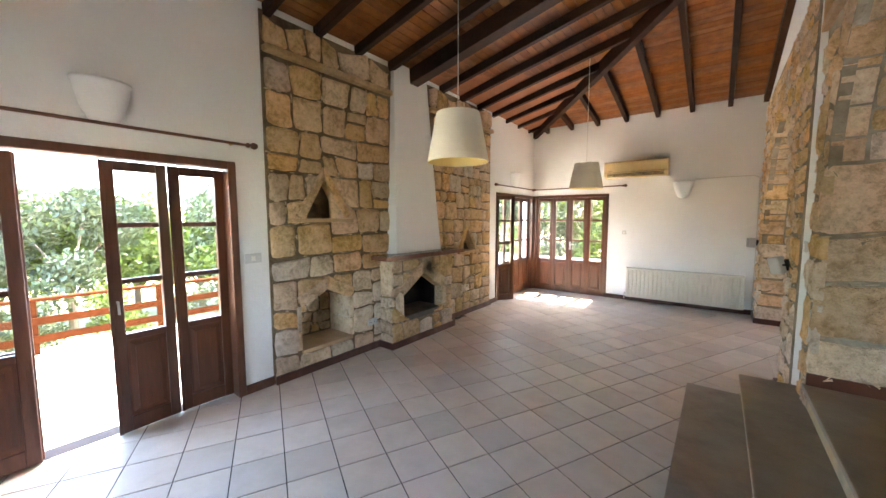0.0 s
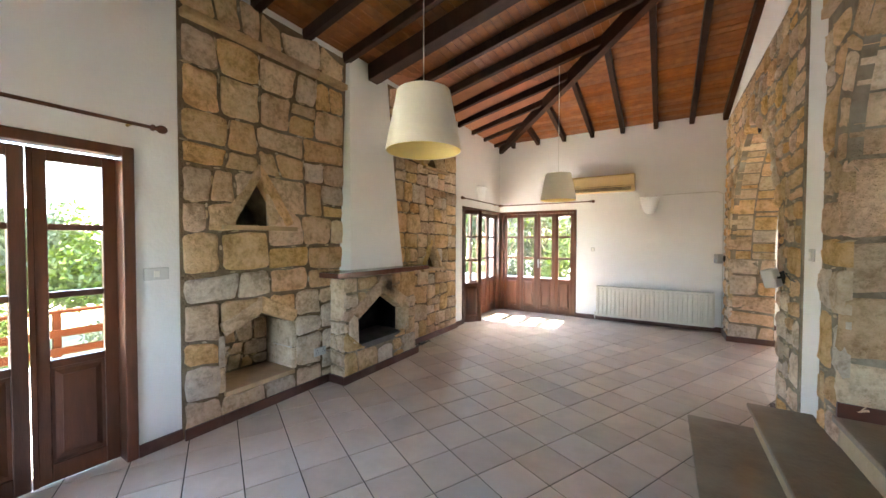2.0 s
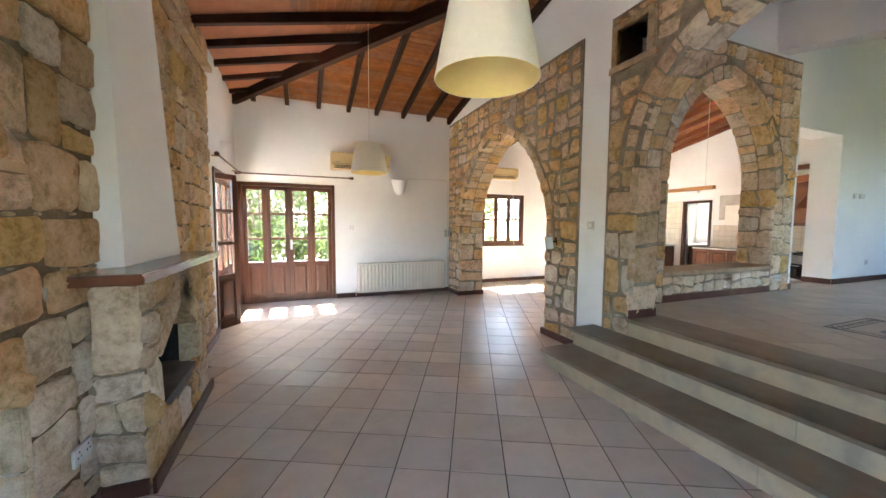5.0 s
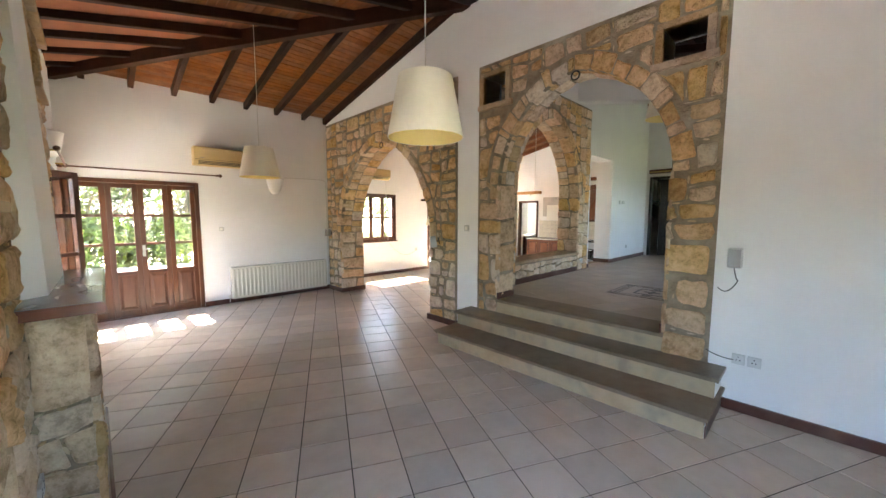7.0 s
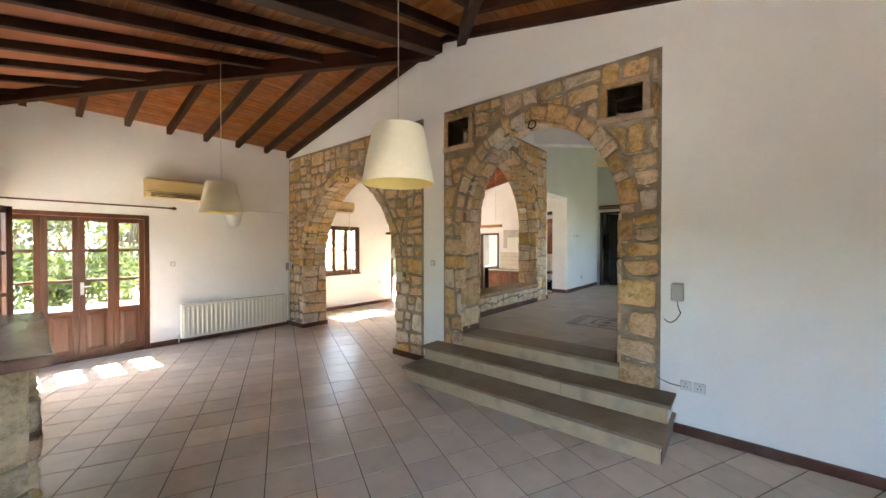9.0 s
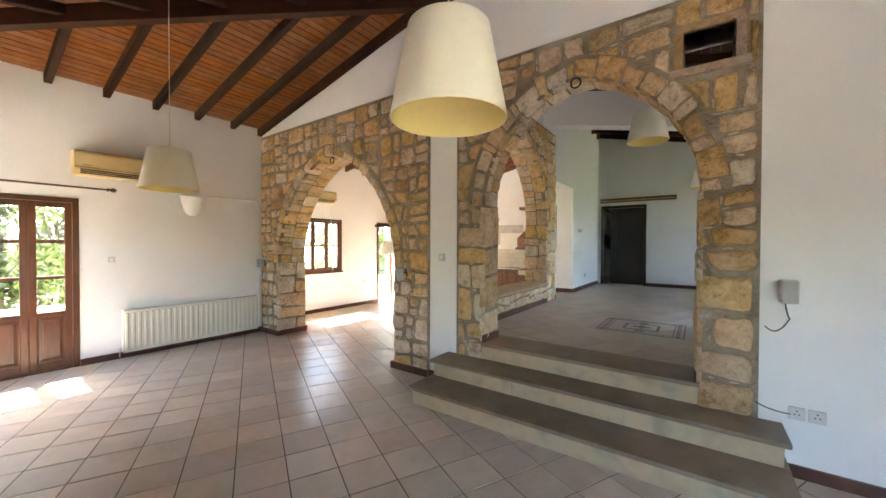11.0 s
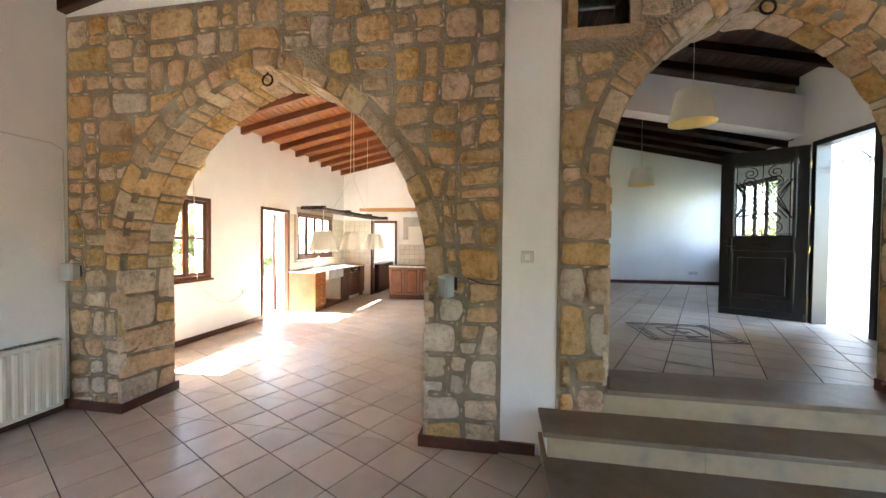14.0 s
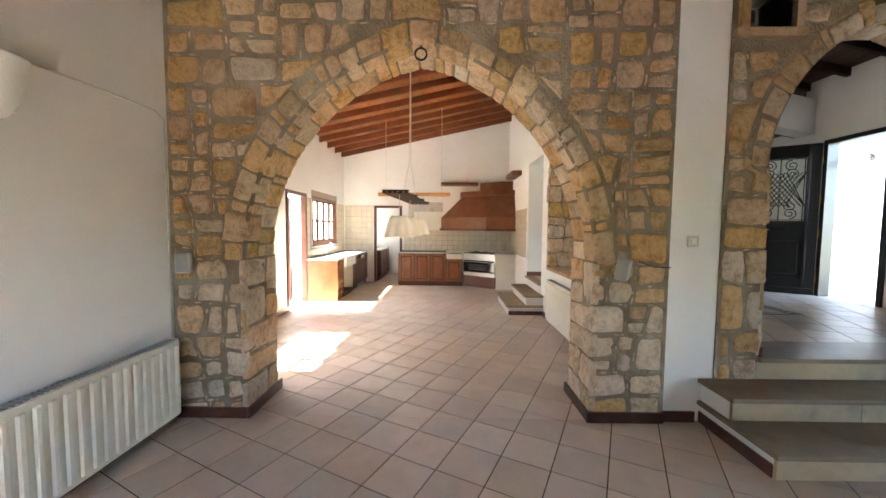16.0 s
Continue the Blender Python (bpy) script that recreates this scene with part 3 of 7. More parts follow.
skirting(OP[1] - 0.002, HALL_NORTH, OP[1] - 0.002, K_SOUTH, HALL_Z)
skirting(K_EAST - 0.002, WING_SOUTH, K_EAST - 0.002, HD[0], HALL_Z)
skirting(EAST_FACE - 0.03, A2["u1"] - 0.03, HALL_WEST, A2["u1"] - 0.03, HALL_Z)
skirting(HALL_WEST, A2["u0"] + 0.03, EAST_FACE - 0.03, A2["u0"] + 0.03, HALL_Z)

# ---- stone facings ----
def outline(corners, r=0.02, jit=0.006):
    """A worn outline round a stone: rounded corners of uneven radius and wavering edges."""
    out = []
    n = len(corners)
    for i in range(n):
        c, p, q = Vector(corners[i]), Vector(corners[i - 1]), Vector(corners[(i + 1) % n])
        rr = r * random.uniform(0.4, 1.7)
        a, b = (p - c), (q - c)
        ea, eb = c + a.normalized() * min(rr, a.length * 0.38), c + b.normalized() * min(rr * random.uniform(0.7, 1.4), b.length * 0.38)
        out += [ea, c * 0.46 + (ea + eb) * 0.27, eb]
        side = Vector((-b.y, b.x)).normalized() if b.length > 1e-6 else Vector((0, 0))
        if b.length > 0.09:
            out.append(c.lerp(q, random.uniform(0.42, 0.58)) + side * random.uniform(-jit, jit) * 1.6)
    return [tuple(v + Vector((random.uniform(-jit, jit), random.uniform(-jit, jit))) * 0.5) for v in out]


def stone_mesh(pts, m, d0, d1, material, parent, name="stone", soft=0.012):
    """One stone: its outline from depth d0, a worn arris and a slightly domed, uneven face at d1."""
    c = (sum(p[0] for p in pts) / len(pts), sum(p[1] for p in pts) / len(pts))
    size = max(max(p[0] for p in pts) - min(p[0] for p in pts), 0.05)
    bm = bmesh.new()
    shrink = max(0.6, 1 - 2 * soft / size)
    mid = [(c[0] + (p[0] - c[0]) * shrink, c[1] + (p[1] - c[1]) * shrink) for p in pts]
    ks = [random.uniform(0.62, 0.78) for _ in pts]
    inner = [(c[0] + (p[0] - c[0]) * k, c[1] + (p[1] - c[1]) * k) for p, k in zip(pts, ks)]
    core_ = [(c[0] + (p[0] - c[0]) * 0.33, c[1] + (p[1] - c[1]) * 0.33) for p in pts]
    rug = min(0.012, size * 0.045)
    tu, tv = random.uniform(-0.03, 0.03), random.uniform(-0.03, 0.03)      # the face leans a little
    rings = []
    for ring, d, w in ((pts, d0, 0), (pts, d1 - soft, 0.003), (mid, d1 - 0.001, 0.35 * rug), (inner, d1 + 0.005, rug), (core_, d1 + 0.004, rug)):
        lean = 0.0 if d == d0 else 1.0
        rings.append([bm.verts.new(m @ Vector((p[0], p[1], d + random.uniform(-w, w) + lean * (tu * (p[0] - c[0]) + tv * (p[1] - c[1]))))) for p in ring])
    n = len(pts)
    for a, b in zip(rings, rings[1:]):
        for i in range(n):
            bm.faces.new((a[i], a[(i + 1) % n], b[(i + 1) % n], b[i]))
    bm.faces.new(rings[-1])
    return part(name, bm, material, parent, smooth=n > 8)


def area_of(pts):
    return abs(sum(p[0] * q[1] - q[0] * p[1] for p, q in zip(pts, pts[1:] + pts[:1]))) / 2


def blocks(quad4, hs, ws, depth=0):
    """Cuts a four-cornered field into uneven blocks, with joints that lean and don't run through."""
    a, b, c, d = quad4
    w, h = ((b - a).length + (c - d).length) / 2, ((d - a).length + (c - b).length) / 2
    wt, ht = random.uniform(*ws) * 1.45, random.uniform(*hs) * 1.4
    if (w <= wt and h <= ht) or depth > 12 or (w < ws[0] * 1.3 and h < hs[0] * 1.3):
        return [quad4]
    k, lean = random.uniform(0.38, 0.62), random.uniform(-0.035, 0.035)
    if w / wt > h / ht:
        k2 = min(0.72, max(0.28, k + lean * 1.4 / max(w, 0.2)))
        p, q = a.lerp(b, k), d.lerp(c, k2)
        two = ([a, p, q, d], [p, b, c, q])
    else:
        k2 = min(0.72, max(0.28, k + lean / max(h, 0.2)))
        p, q = a.lerp(d, k), b.lerp(c, k2)
        two = ([a, b, q, p], [p, q, c, d])
    return blocks(two[0], hs, ws, depth + 1) + blocks(two[1], hs, ws, depth + 1)


def stone_fill(parent, m, u0, u1, v0, v1, push=None, hs=(0.17, 0.30), ws=(0.20, 0.46), gap=0.028, proud=0.045, top=None, grey=(0.6, 0.3, 0.1), lift=0.0, chip_rate=0.9):
    """Squared rubble over a rectangle; push(u, v) keeps corners out of openings, where a stone is cut down or falls away."""
    chips = bmesh.new()
    def chip(cu, cv, turn):
        if push and push(cu, cv) != (cu, cv) or top and cv > top(cu) - 0.05:
            return
        ra, rb, turn = random.uniform(0.016, 0.05), random.uniform(0.006, 0.012), turn + random.uniform(-0.15, 0.15)
        ring = [(cu + ra * math.cos(a) * math.cos(turn) - rb * math.sin(a) * math.sin(turn), cv + ra * math.cos(a) * math.sin(turn) + rb * math.sin(a) * math.cos(turn)) for a in (0.2, 1.2, 2.1, 3.2, 4.2, 5.3)]
        lo_ = [chips.verts.new(m @ Vector((*p, 0.0))) for p in ring]
        up_ = [chips.verts.new(m @ Vector((cu + (p[0] - cu) * 0.75, cv + (p[1] - cv) * 0.75, max(0.016, proud * 0.72)))) for p in ring]
        for i in range(6):
            chips.faces.new((lo_[i], lo_[(i + 1) % 6], up_[(i + 1) % 6], up_[i]))
        chips.faces.new(up_)
    field = [Vector((u0, v0)), Vector((u1, v0)), Vector((u1, v1)), Vector((u0, v1))]
    for cell in blocks(field, hs, ws):
        c = sum(cell, Vector((0, 0))) / 4
        if top and c.y > top(c.x) - 0.04:
            continue
        if push:
            q = push(*c)
            if math.hypot(q[0] - c.x, q[1] - c.y) > 0.11:
                continue
        g2 = gap * random.uniform(0.35, 0.75)
        quad4 = []
        for p in cell:
            e = p - c
            quad4.append((c.x + e.x - math.copysign(min(g2 * random.uniform(0.6, 1.5), abs(e.x) * 0.4), e.x), c.y + e.y - math.copysign(min(g2 * random.uniform(0.6, 1.5), abs(e.y) * 0.4), e.y)))
        size = min(max(p[0] for p in quad4) - min(p[0] for p in quad4), max(p[1] for p in quad4) - min(p[1] for p in quad4))
        pts = outline(quad4, min(0.034, size * (0.10 + 1.6 * gap)), min(0.008, size * 0.05))
        whole = area_of(pts)
        if push:
            pts = [push(*p) for p in pts]
            pts = [p for k, p in enumerate(pts) if math.hypot(p[0] - pts[k - 1][0], p[1] - pts[k - 1][1]) > 0.002]
        if top:
            pts = [(p[0], min(p[1], top(p[0]))) for p in pts]
        if len(pts) < 4 or area_of(pts) < max(0.28 * whole, 0.0012):
            continue
        g = grey[0] if c.y - lift < 0.55 else grey[1] if c.y - lift < 1.2 else grey[2]
        stone_mesh(pts, m, -0.02, proud + random.uniform(-0.008, 0.010) * min(1.0, proud / 0.03), STONE_GREY if random.random() < g else STONE, parent)
        for p, q in ((cell[0], cell[1]), (cell[1], cell[2])):      # slips of stone pinned into the joints
            for _ in range(2):
                if random.random() < chip_rate * 0.55:
                    x = p.lerp(q, random.uniform(0.05, 0.95))
                    if u0 + 0.02 < x.x < u1 - 0.02 and v0 + 0.03 < x.y < v1 - 0.02:
                        chip(x.x, x.y, math.atan2(q.y - p.y, q.x - p.x))
    if chips.verts:
        tagged(part("gallet_stones", chips, CHIP, parent), kind="stuff")
    else:
        chips.free()


def polar(a, grow):
    """The outer line of an arch's ring, as radius by angle about the middle of its springing."""
    c = ((a["u0"] + a["u1"]) / 2, a["spring"])
    pts = arch_pts(a["u0"] - grow, a["u1"] + grow, a["spring"], a["apex"] + grow)
    ang = [math.atan2(p[1] - c[1], p[0] - c[0]) for p in pts]
    rad = [math.hypot(p[0] - c[0], p[1] - c[1]) for p in pts]
    return c, ang[::-1], rad[::-1]


def arch_push(a, ring, over=0.02):
    c, ang, rad = polar(a, ring)
    def push(u, v):
        if v < c[1]:
            if a["u0"] + over < u < a["u1"] - over:
                return (a["u0"] + over if u < c[0] else a["u1"] - over, v)
            return (u, v)
        t = math.atan2(v - c[1], u - c[0])
        r, need = math.hypot(u - c[0], v - c[1]), float(np.interp(t, ang, rad)) + 0.012
        return (u, v) if r >= need else (c[0] + need * math.cos(t), c[1] + need * math.sin(t))
    return push


def rect_push(u0, u1, v0, v1, also):
    def push(u, v):
        u, v = also(u, v)
        if u0 < u < u1 and v0 < v < v1:
            gaps = [(u - u0, (u0, v)), (u1 - u, (u1, v)), (v - v0, (u, v0)), (v1 - v, (u, v1))]
            return min(gaps)[1]
        return (u, v)
    return push


def voussoirs(parent, m, a, ring, d_front, d_back, count, rows=2, start=0, grow_inner=0.0):
    """The ring stones of an arch, rows deep, through the whole wall."""
    pts = arch_pts(a["u0"] + grow_inner, a["u1"] - grow_inner, a["spring"], a["apex"] - grow_inner, 40)
    c, ang, rad = polar(a, ring)
    for row in range(rows):
        d1 = d_front + (d_back - d_front) * row / rows
        d0 = d_front + (d_back - d_front) * (row + 1) / rows + 0.012
        cuts = [0.0]
        while cuts[-1] < 1.0:
            cuts.append(cuts[-1] + random.uniform(0.4, 1.7) / count)
        cuts = [k / cuts[-1] for k in cuts]
        for k0, k1 in zip(cuts, cuts[1:]):
            i0, i1 = k0 * (len(pts) - 1), k1 * (len(pts) - 1)
            at = lambda i: Vector(pts[int(i)]).lerp(Vector(pts[min(int(i) + 1, len(pts) - 1)]), i - int(i))
            g = 0.006 / ((k1 - k0) * 4.0)
            p, q = at(i0 + (i1 - i0) * g), at(i1 - (i1 - i0) * g)
            depth = ring * random.uniform(0.68, 1.08)
            def outw(v):
                t = math.atan2(v[1] - c[1], v[0] - c[0])
                d = Vector((math.cos(t), math.sin(t)))
                k = (float(np.interp(t, ang, rad)) - (Vector(v) - Vector(c)).length) * depth / ring
                return Vector(v) + d * k
            quad4 = outline([tuple(p), tuple(q), tuple(outw(q)), tuple(outw(p))], 0.018, 0.004)
            mat_here = STONE if random.random() < 0.75 else STONE_GREY
            stone_mesh(quad4, m, d0, d1 - random.uniform(0, 0.012) if row else d1 + random.uniform(-0.018, 0.012), mat_here, parent, "voussoir", 0.014)


def lining(parent, m, a, d0, d1, base=None):
    """The mortar bed behind the ring stones, through the wall."""
    inner = arch_pts(a["u0"] - 0.012, a["u1"] + 0.012, a["spring"], a["apex"] + 0.012)
    outer = arch_pts(a["u0"] - 0.055, a["u1"] + 0.055, a["spring"], a["apex"] + 0.055)
    bm = bmesh.new()
    for i in range(len(inner) - 1):
        prism(bm, [inner[i], inner[i + 1], outer[i + 1], outer[i]], m, d0, d1)
    bmesh.ops.remove_doubles(bm, verts=bm.verts[:], dist=1e-5)
    part("arch_bed", bm, MORTAR, parent)


def facing(name, label, m, panels, d=0.012, bed=None):
    """A thin bed of mortar that carries the stones."""
    bm = bmesh.new()
    for u0, u1, top, holes in panels:
        holed_wall(bm, m, -0.05, d, u0, u1, top, holes, [RIDGE_Y] if u0 < RIDGE_Y < u1 else [])
    return structure(name, bm, bed or MORTAR, label, "stone wall")

# fireplace wall
M_W = plane_x(WEST, 1)
f_west = facing("stone_wall_fireplace", "golden sandstone rubble wall with niches round the fireplace", M_W, [(1.72, 5.96, lambda u: 3.6, [rect(3.32, 4.20, 0.28, 1.04), NICHE, TRI_1, TRI_2, TRI_3])], 0.012, MORTAR_AND_SHADE)
def gable_push(h, grow, side=None):
    side = grow if side is None else side
    c = (sum(h[0]) / len(h[0]), (h[1][0] + h[2][1]) / 2)
    def push(u, v):
        us, hi_ = [h[0][0] - side, h[0][1], h[0][2] + side], [h[2][0] + grow * 0.4, h[2][1] + grow, h[2][2] + grow * 0.4]
        if us[0] < u < us[2] and h[1][0] - 0.03 < v < float(np.interp(u, us, hi_)):
            opts = [(u - us[0], (us[0], v)), (us[2] - u, (us[2], v)), (v - h[1][0] + 0.03, (u, h[1][0] - 0.03)), ((float(np.interp(u, us, hi_)) - v) * 0.8, (u, float(np.interp(u, us, hi_))))]
            return min(opts)[1]
        return (u, v)
    return push
def chain(*fs):
    def push(u, v):
        for f in fs:
            u, v = f(u, v)
        return (u, v)
    return push
p1, p2, p3, p4 = gable_push(NICHE, 0.11, 0.02), gable_push(TRI_1, 0.09), gable_push(TRI_2, 0.07), gable_push(TRI_3, 0.08)
for a, b, lo_v, hi_v, keep in ((1.73, 3.34, 1.03, 3.20, p2), (1.73, 2.00, 0.0, 1.03, p1), (2.71, 3.34, 0.0, 1.03, p1), (2.00, 2.71, 0.0, 0.222, None), (2.00, 2.71, 0.76, 1.03, p1)):
    stone_fill(f_west, M_W, a, b, lo_v, hi_v, keep, (0.21, 0.33), (0.23, 0.42), 0.022, 0.034, grey=(0.7, 0.3, 0.12))
stone_fill(f_west, M_W, 4.28, 5.95, 0.0, 3.20, chain(p3, p4), (0.16, 0.26), (0.17, 0.33), 0.020, 0.034, grey=(0.3, 0.15, 0.1))
for a, b in ((1.73, 3.36), (4.15, 5.95)):
    stone_fill(f_west, M_W, a, b, 3.30, 3.62, None, (0.28, 0.34), (0.2, 0.34), top=lambda u: 3.55 + 0.05 * math.sin(u * 9), grey=(0, 0, 0.05))
def slab(parent, x0, x1, y0, y1, z0, z1, material, name="slab", tilt=None):
    return part(name, boxed(x0, x1, y0, y1, z0, z1, 0.008), material, parent)
y = 1.73
while y < 5.9:                                             # the ledge under the rafters, in lengths
    n = min(y + random.uniform(0.5, 0.8), 5.95)
    a, b = (y + 0.003, min(n, 3.355)) if y < 3.355 else (max(y + 0.003, 4.16), n)
    if b - a > 0.05:
        slab(f_west, WEST - 0.02, WEST + 0.095, a, b, 3.225, 3.285, CUT_STONE, "ledge")
    y = n
def gable_frame(parent, h, w, m, out=0.05, jambs=False):
    """Two slanting stones over a niche, upright stones at its sides and a sill below."""
    (ua, uc, ub), v0, (va, vc, _) = h[0], h[1][0], h[2]
    ua, ub, va, vc = ua + 0.007, ub - 0.007, va - 0.007, vc - 0.009
    for s, ue in ((-1, ua), (1, ub)):
        e = Vector((ue, va)) - Vector((uc, vc))
        n = Vector((-e.y, e.x)).normalized() * w * (1 if s * -e.y > 0 else -1)
        a, b = Vector((uc, vc)), Vector((ue, va))
        slant = [tuple(a), tuple(b), tuple(b + n * (1.0 if jambs else 0.9)), tuple(a + Vector((0, w * 1.25)))]
        stone_mesh(outline(slant, 0.02, 0.004), m, -0.09, out + 0.004, STONE, parent, "lintel_stone", 0.012)
        # lining behind the stone: shade of the deep niche painted as dark colour
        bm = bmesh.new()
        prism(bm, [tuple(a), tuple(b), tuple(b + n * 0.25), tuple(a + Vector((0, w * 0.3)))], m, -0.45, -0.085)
        part("niche_lining", bm, MORTAR_AND_SHADE, parent)
        if jambs:
            for z0, z1 in ((v0, (v0 + va) / 2 - 0.03), ((v0 + va) / 2 - 0.024, va)):
                bm = bmesh.new()
                prism(bm, [(ue, z0), (ue, z1), (ue + s * 0.05, z1), (ue + s * 0.05, z0)], m, -0.44, 0.022)
                bmesh.ops.bevel(bm, geom=bm.edges[:], offset=0.006, segments=2, affect="EDGES")
                part("jamb_stone", bm, STONE_GREY, parent)
    bm = bmesh.new()
    past, lip = (0.01, -0.004) if jambs else (w * 0.9, 0.035)
    prism(bm, [(ua - past, v0 - 0.035), (ub + past, v0 - 0.035), (ub + past, v0 + 0.004), (ua - past, v0 + 0.004)], m, -0.44, out + lip)
    part("sill", bm, SILL_STONE, parent)
    bm = bmesh.new()                                       # back of the niche, the recess's shade put into its colour
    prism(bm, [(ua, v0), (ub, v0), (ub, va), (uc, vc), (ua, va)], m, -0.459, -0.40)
    part("niche_back", bm, MORTAR_AND_SHADE, parent)
    if jambs:
        gp = lambda u, v: (min(max(u, ua + 0.01), ub - 0.01), min(v, float(np.interp(u, [ua, uc, ub], [va, vc, va])) - 0.01))
        stone_fill(parent, m @ Matrix.Translation((0, 0, -0.40)), ua, ub, v0 + 0.01, vc, gp, (0.14, 0.22), (0.16, 0.30), 0.02, 0.016)
gable_frame(f_west, NICHE, 0.12, M_W, 0.05, True)
gable_frame(f_west, TRI_1, 0.10, M_W)
gable_frame(f_west, TRI_2, 0.08, M_W)
gable_frame(f_west, TRI_3, 0.09, M_W)

# kitchen arch: stone up to 3.5 m, from the corner to y = 4.11
M_E = plane_x(EAST_FACE, -1)
f_arch1 = facing("stone_wall_kitchen_arch", "golden rubble stone wall with a pointed arch to the kitchen", M_E, [(4.11, NORTH, lambda u: 3.52 + 0.0 * u, [arch_hole(A1)])])
roof_line = lambda u: 3.50 + 0.02 * math.sin(u * 6)
push1 = arch_push(A1, 0.15)
stone_fill(f_arch1, M_E, 4.12, 7.99, 0.0, 3.50, push1, (0.14, 0.27), (0.14, 0.34), 0.040, 0.026, grey=(0.85, 0.5, 0.15), top=roof_line)
lining(f_arch1, M_E, A1, 0.0, -0.5)
voussoirs(f_arch1, M_E, A1, 0.145, 0.030, -0.51, 30)
for y_r, f in ((A1["u0"], 1), (A1["u1"], -1)):             # the two reveals
    mm = plane_y(y_r, f)
    bm = bmesh.new()
    prism(bm, [(EAST_FACE - 0.01, 0), (EAST_BACK + 0.01, 0), (EAST_BACK + 0.01, 1.27), (EAST_FACE - 0.01, 1.27)], mm, -0.06, 0.008)
    r_bed = part("reveal_bed", bm, MORTAR, f_arch1)
    stone_fill(f_arch1, mm, EAST_FACE - 0.035, EAST_BACK + 0.02, 0.0, 1.27, None, (0.2, 0.36), (0.24, 0.5), 0.018, 0.018, grey=(0.8, 0.5, 0.2))

# hall arch: from y = 1.13 to 3.72, up to 3.5 m
f_arch2 = facing("stone_wall_hall_arch", "golden rubble stone surround of the hall arch", M_E, [(1.13, 3.72, lambda u: 3.52, [arch_hole(A2), rect(*PEEP_L), rect(*PEEP_R)])])
push2 = rect_push(PEEP_R[0] - 0.06, PEEP_R[1] + 0.05, PEEP_R[2] - 0.08, PEEP_R[3] + 0.04, rect_push(PEEP_L[0] - 0.05, PEEP_L[1] + 0.06, PEEP_L[2] - 0.08, PEEP_L[3] + 0.04, arch_push(A2, 0.175)))
for ua, ub, va, vb in ((1.14, 3.71, 0.33, 2.88), (1.14, 1.215, 2.88, 3.50), (1.665, 3.215, 2.88, 3.50), (1.215, 1.665, 3.30, 3.50), (3.215, 3.71, 3.415, 3.50)):
    stone_fill(f_arch2, M_E, ua, ub, va, vb, push2, (0.17, 0.31), (0.17, 0.36), 0.036, 0.026, grey=(0.5, 0.25, 0.08), lift=0.4)
lining(f_arch2, M_E, A2, 0.0, EAST_FACE - HALL_WEST)
voussoirs(f_arch2, M_E, A2, 0.17, 0.030, EAST_FACE - HALL_WEST - 0.01, 22, 2)
for u0, u1, v0, v1 in (PEEP_L, PEEP_R):                    # cut sill, head and posts of the square openings
    for a, b, c, d in ((u0 - 0.09, u1 + 0.09, v0 - 0.06, v0), (u0 - 0.05, u1 + 0.05, v1, v1 + 0.05), (u0 - 0.06, u0, v0 + 0.002, v1), (u1, u1 + 0.06, v0 + 0.002, v1)):
        bm = bmesh.new()
        prism(bm, [(a, c), (b, c), (b, d), (a, d)], M_E, -0.30, 0.05)
        part("peephole_surround", bm, CUT_STONE, f_arch2)
for y_r, f in ((A2["u0"], 1), (A2["u1"], -1)):
    mm = plane_y(y_r, f)
    bm = bmesh.new()
    prism(bm, [(EAST_FACE - 0.01, HALL_Z), (HALL_WEST + 0.01, HALL_Z), (HALL_WEST + 0.01, 2.02), (EAST_FACE - 0.01, 2.02)], mm, -0.06, 0.008)
    part("reveal_bed", bm, MORTAR, f_arch2)
    stone_fill(f_arch2, mm, EAST_FACE - 0.035, HALL_WEST + 0.015, HALL_Z, 2.02, None, (0.2, 0.36), (0.24, 0.5), 0.018, 0.016, grey=(0.6, 0.4, 0.2), lift=0.4)

# arch between hall and kitchen
M_H = plane_y(HALL_NORTH, -1)
f_arch3 = facing("stone_wall_hall_window_arch", "rubble stone surround of the arch over the low wall", M_H, [(HALL_WEST, 4.07, lambda u: 3.70, [arch_hole(A3, SILL)])])
push3 = rect_push(A3["u0"] + 0.02, A3["u1"] - 0.02, SILL - 0.03, 2.0, arch_push(A3, 0.175))
def push3b(u, v):
    return (u, min(v, SILL - 0.02)) if v < SILL + 0.1 and A3["u0"] - 0.02 < u < A3["u1"] + 0.02 else push3(u, v)
stone_fill(f_arch3, M_H, A3["u0"], A3["u1"], HALL_Z + 0.08, SILL - 0.02, None, (0.11, 0.16), (0.15, 0.3), 0.024, 0.03, grey=(0.95, 0.95, 0.95), lift=0.5)
stone_fill(f_arch3, M_H, HALL_WEST, A3["u0"] + 0.01, HALL_Z, 3.68, push3, (0.17, 0.3), (0.16, 0.3), 0.022, 0.03, grey=(0.5, 0.3, 0.2), lift=0.5)
stone_fill(f_arch3, M_H, A3["u1"] - 0.01, 4.06, HALL_Z, 3.68, push3, (0.17, 0.3), (0.16, 0.3), 0.022, 0.03, grey=(0.6, 0.4, 0.2), lift=0.5)
stone_fill(f_arch3, M_H, A3["u0"] + 0.01, A3["u1"] - 0.01, 2.0, 3.68, push3, (0.17, 0.26), (0.16, 0.3), 0.022, 0.03, grey=(0.1, 0.1, 0.1), lift=0.5)
lining(f_arch3, M_H, A3, 0.0, -(K_SOUTH - HALL_NORTH) - 0.03)
voussoirs(f_arch3, M_H, A3, 0.17, 0.030, -(K_SOUTH - HALL_NORTH) - 0.05, 17)
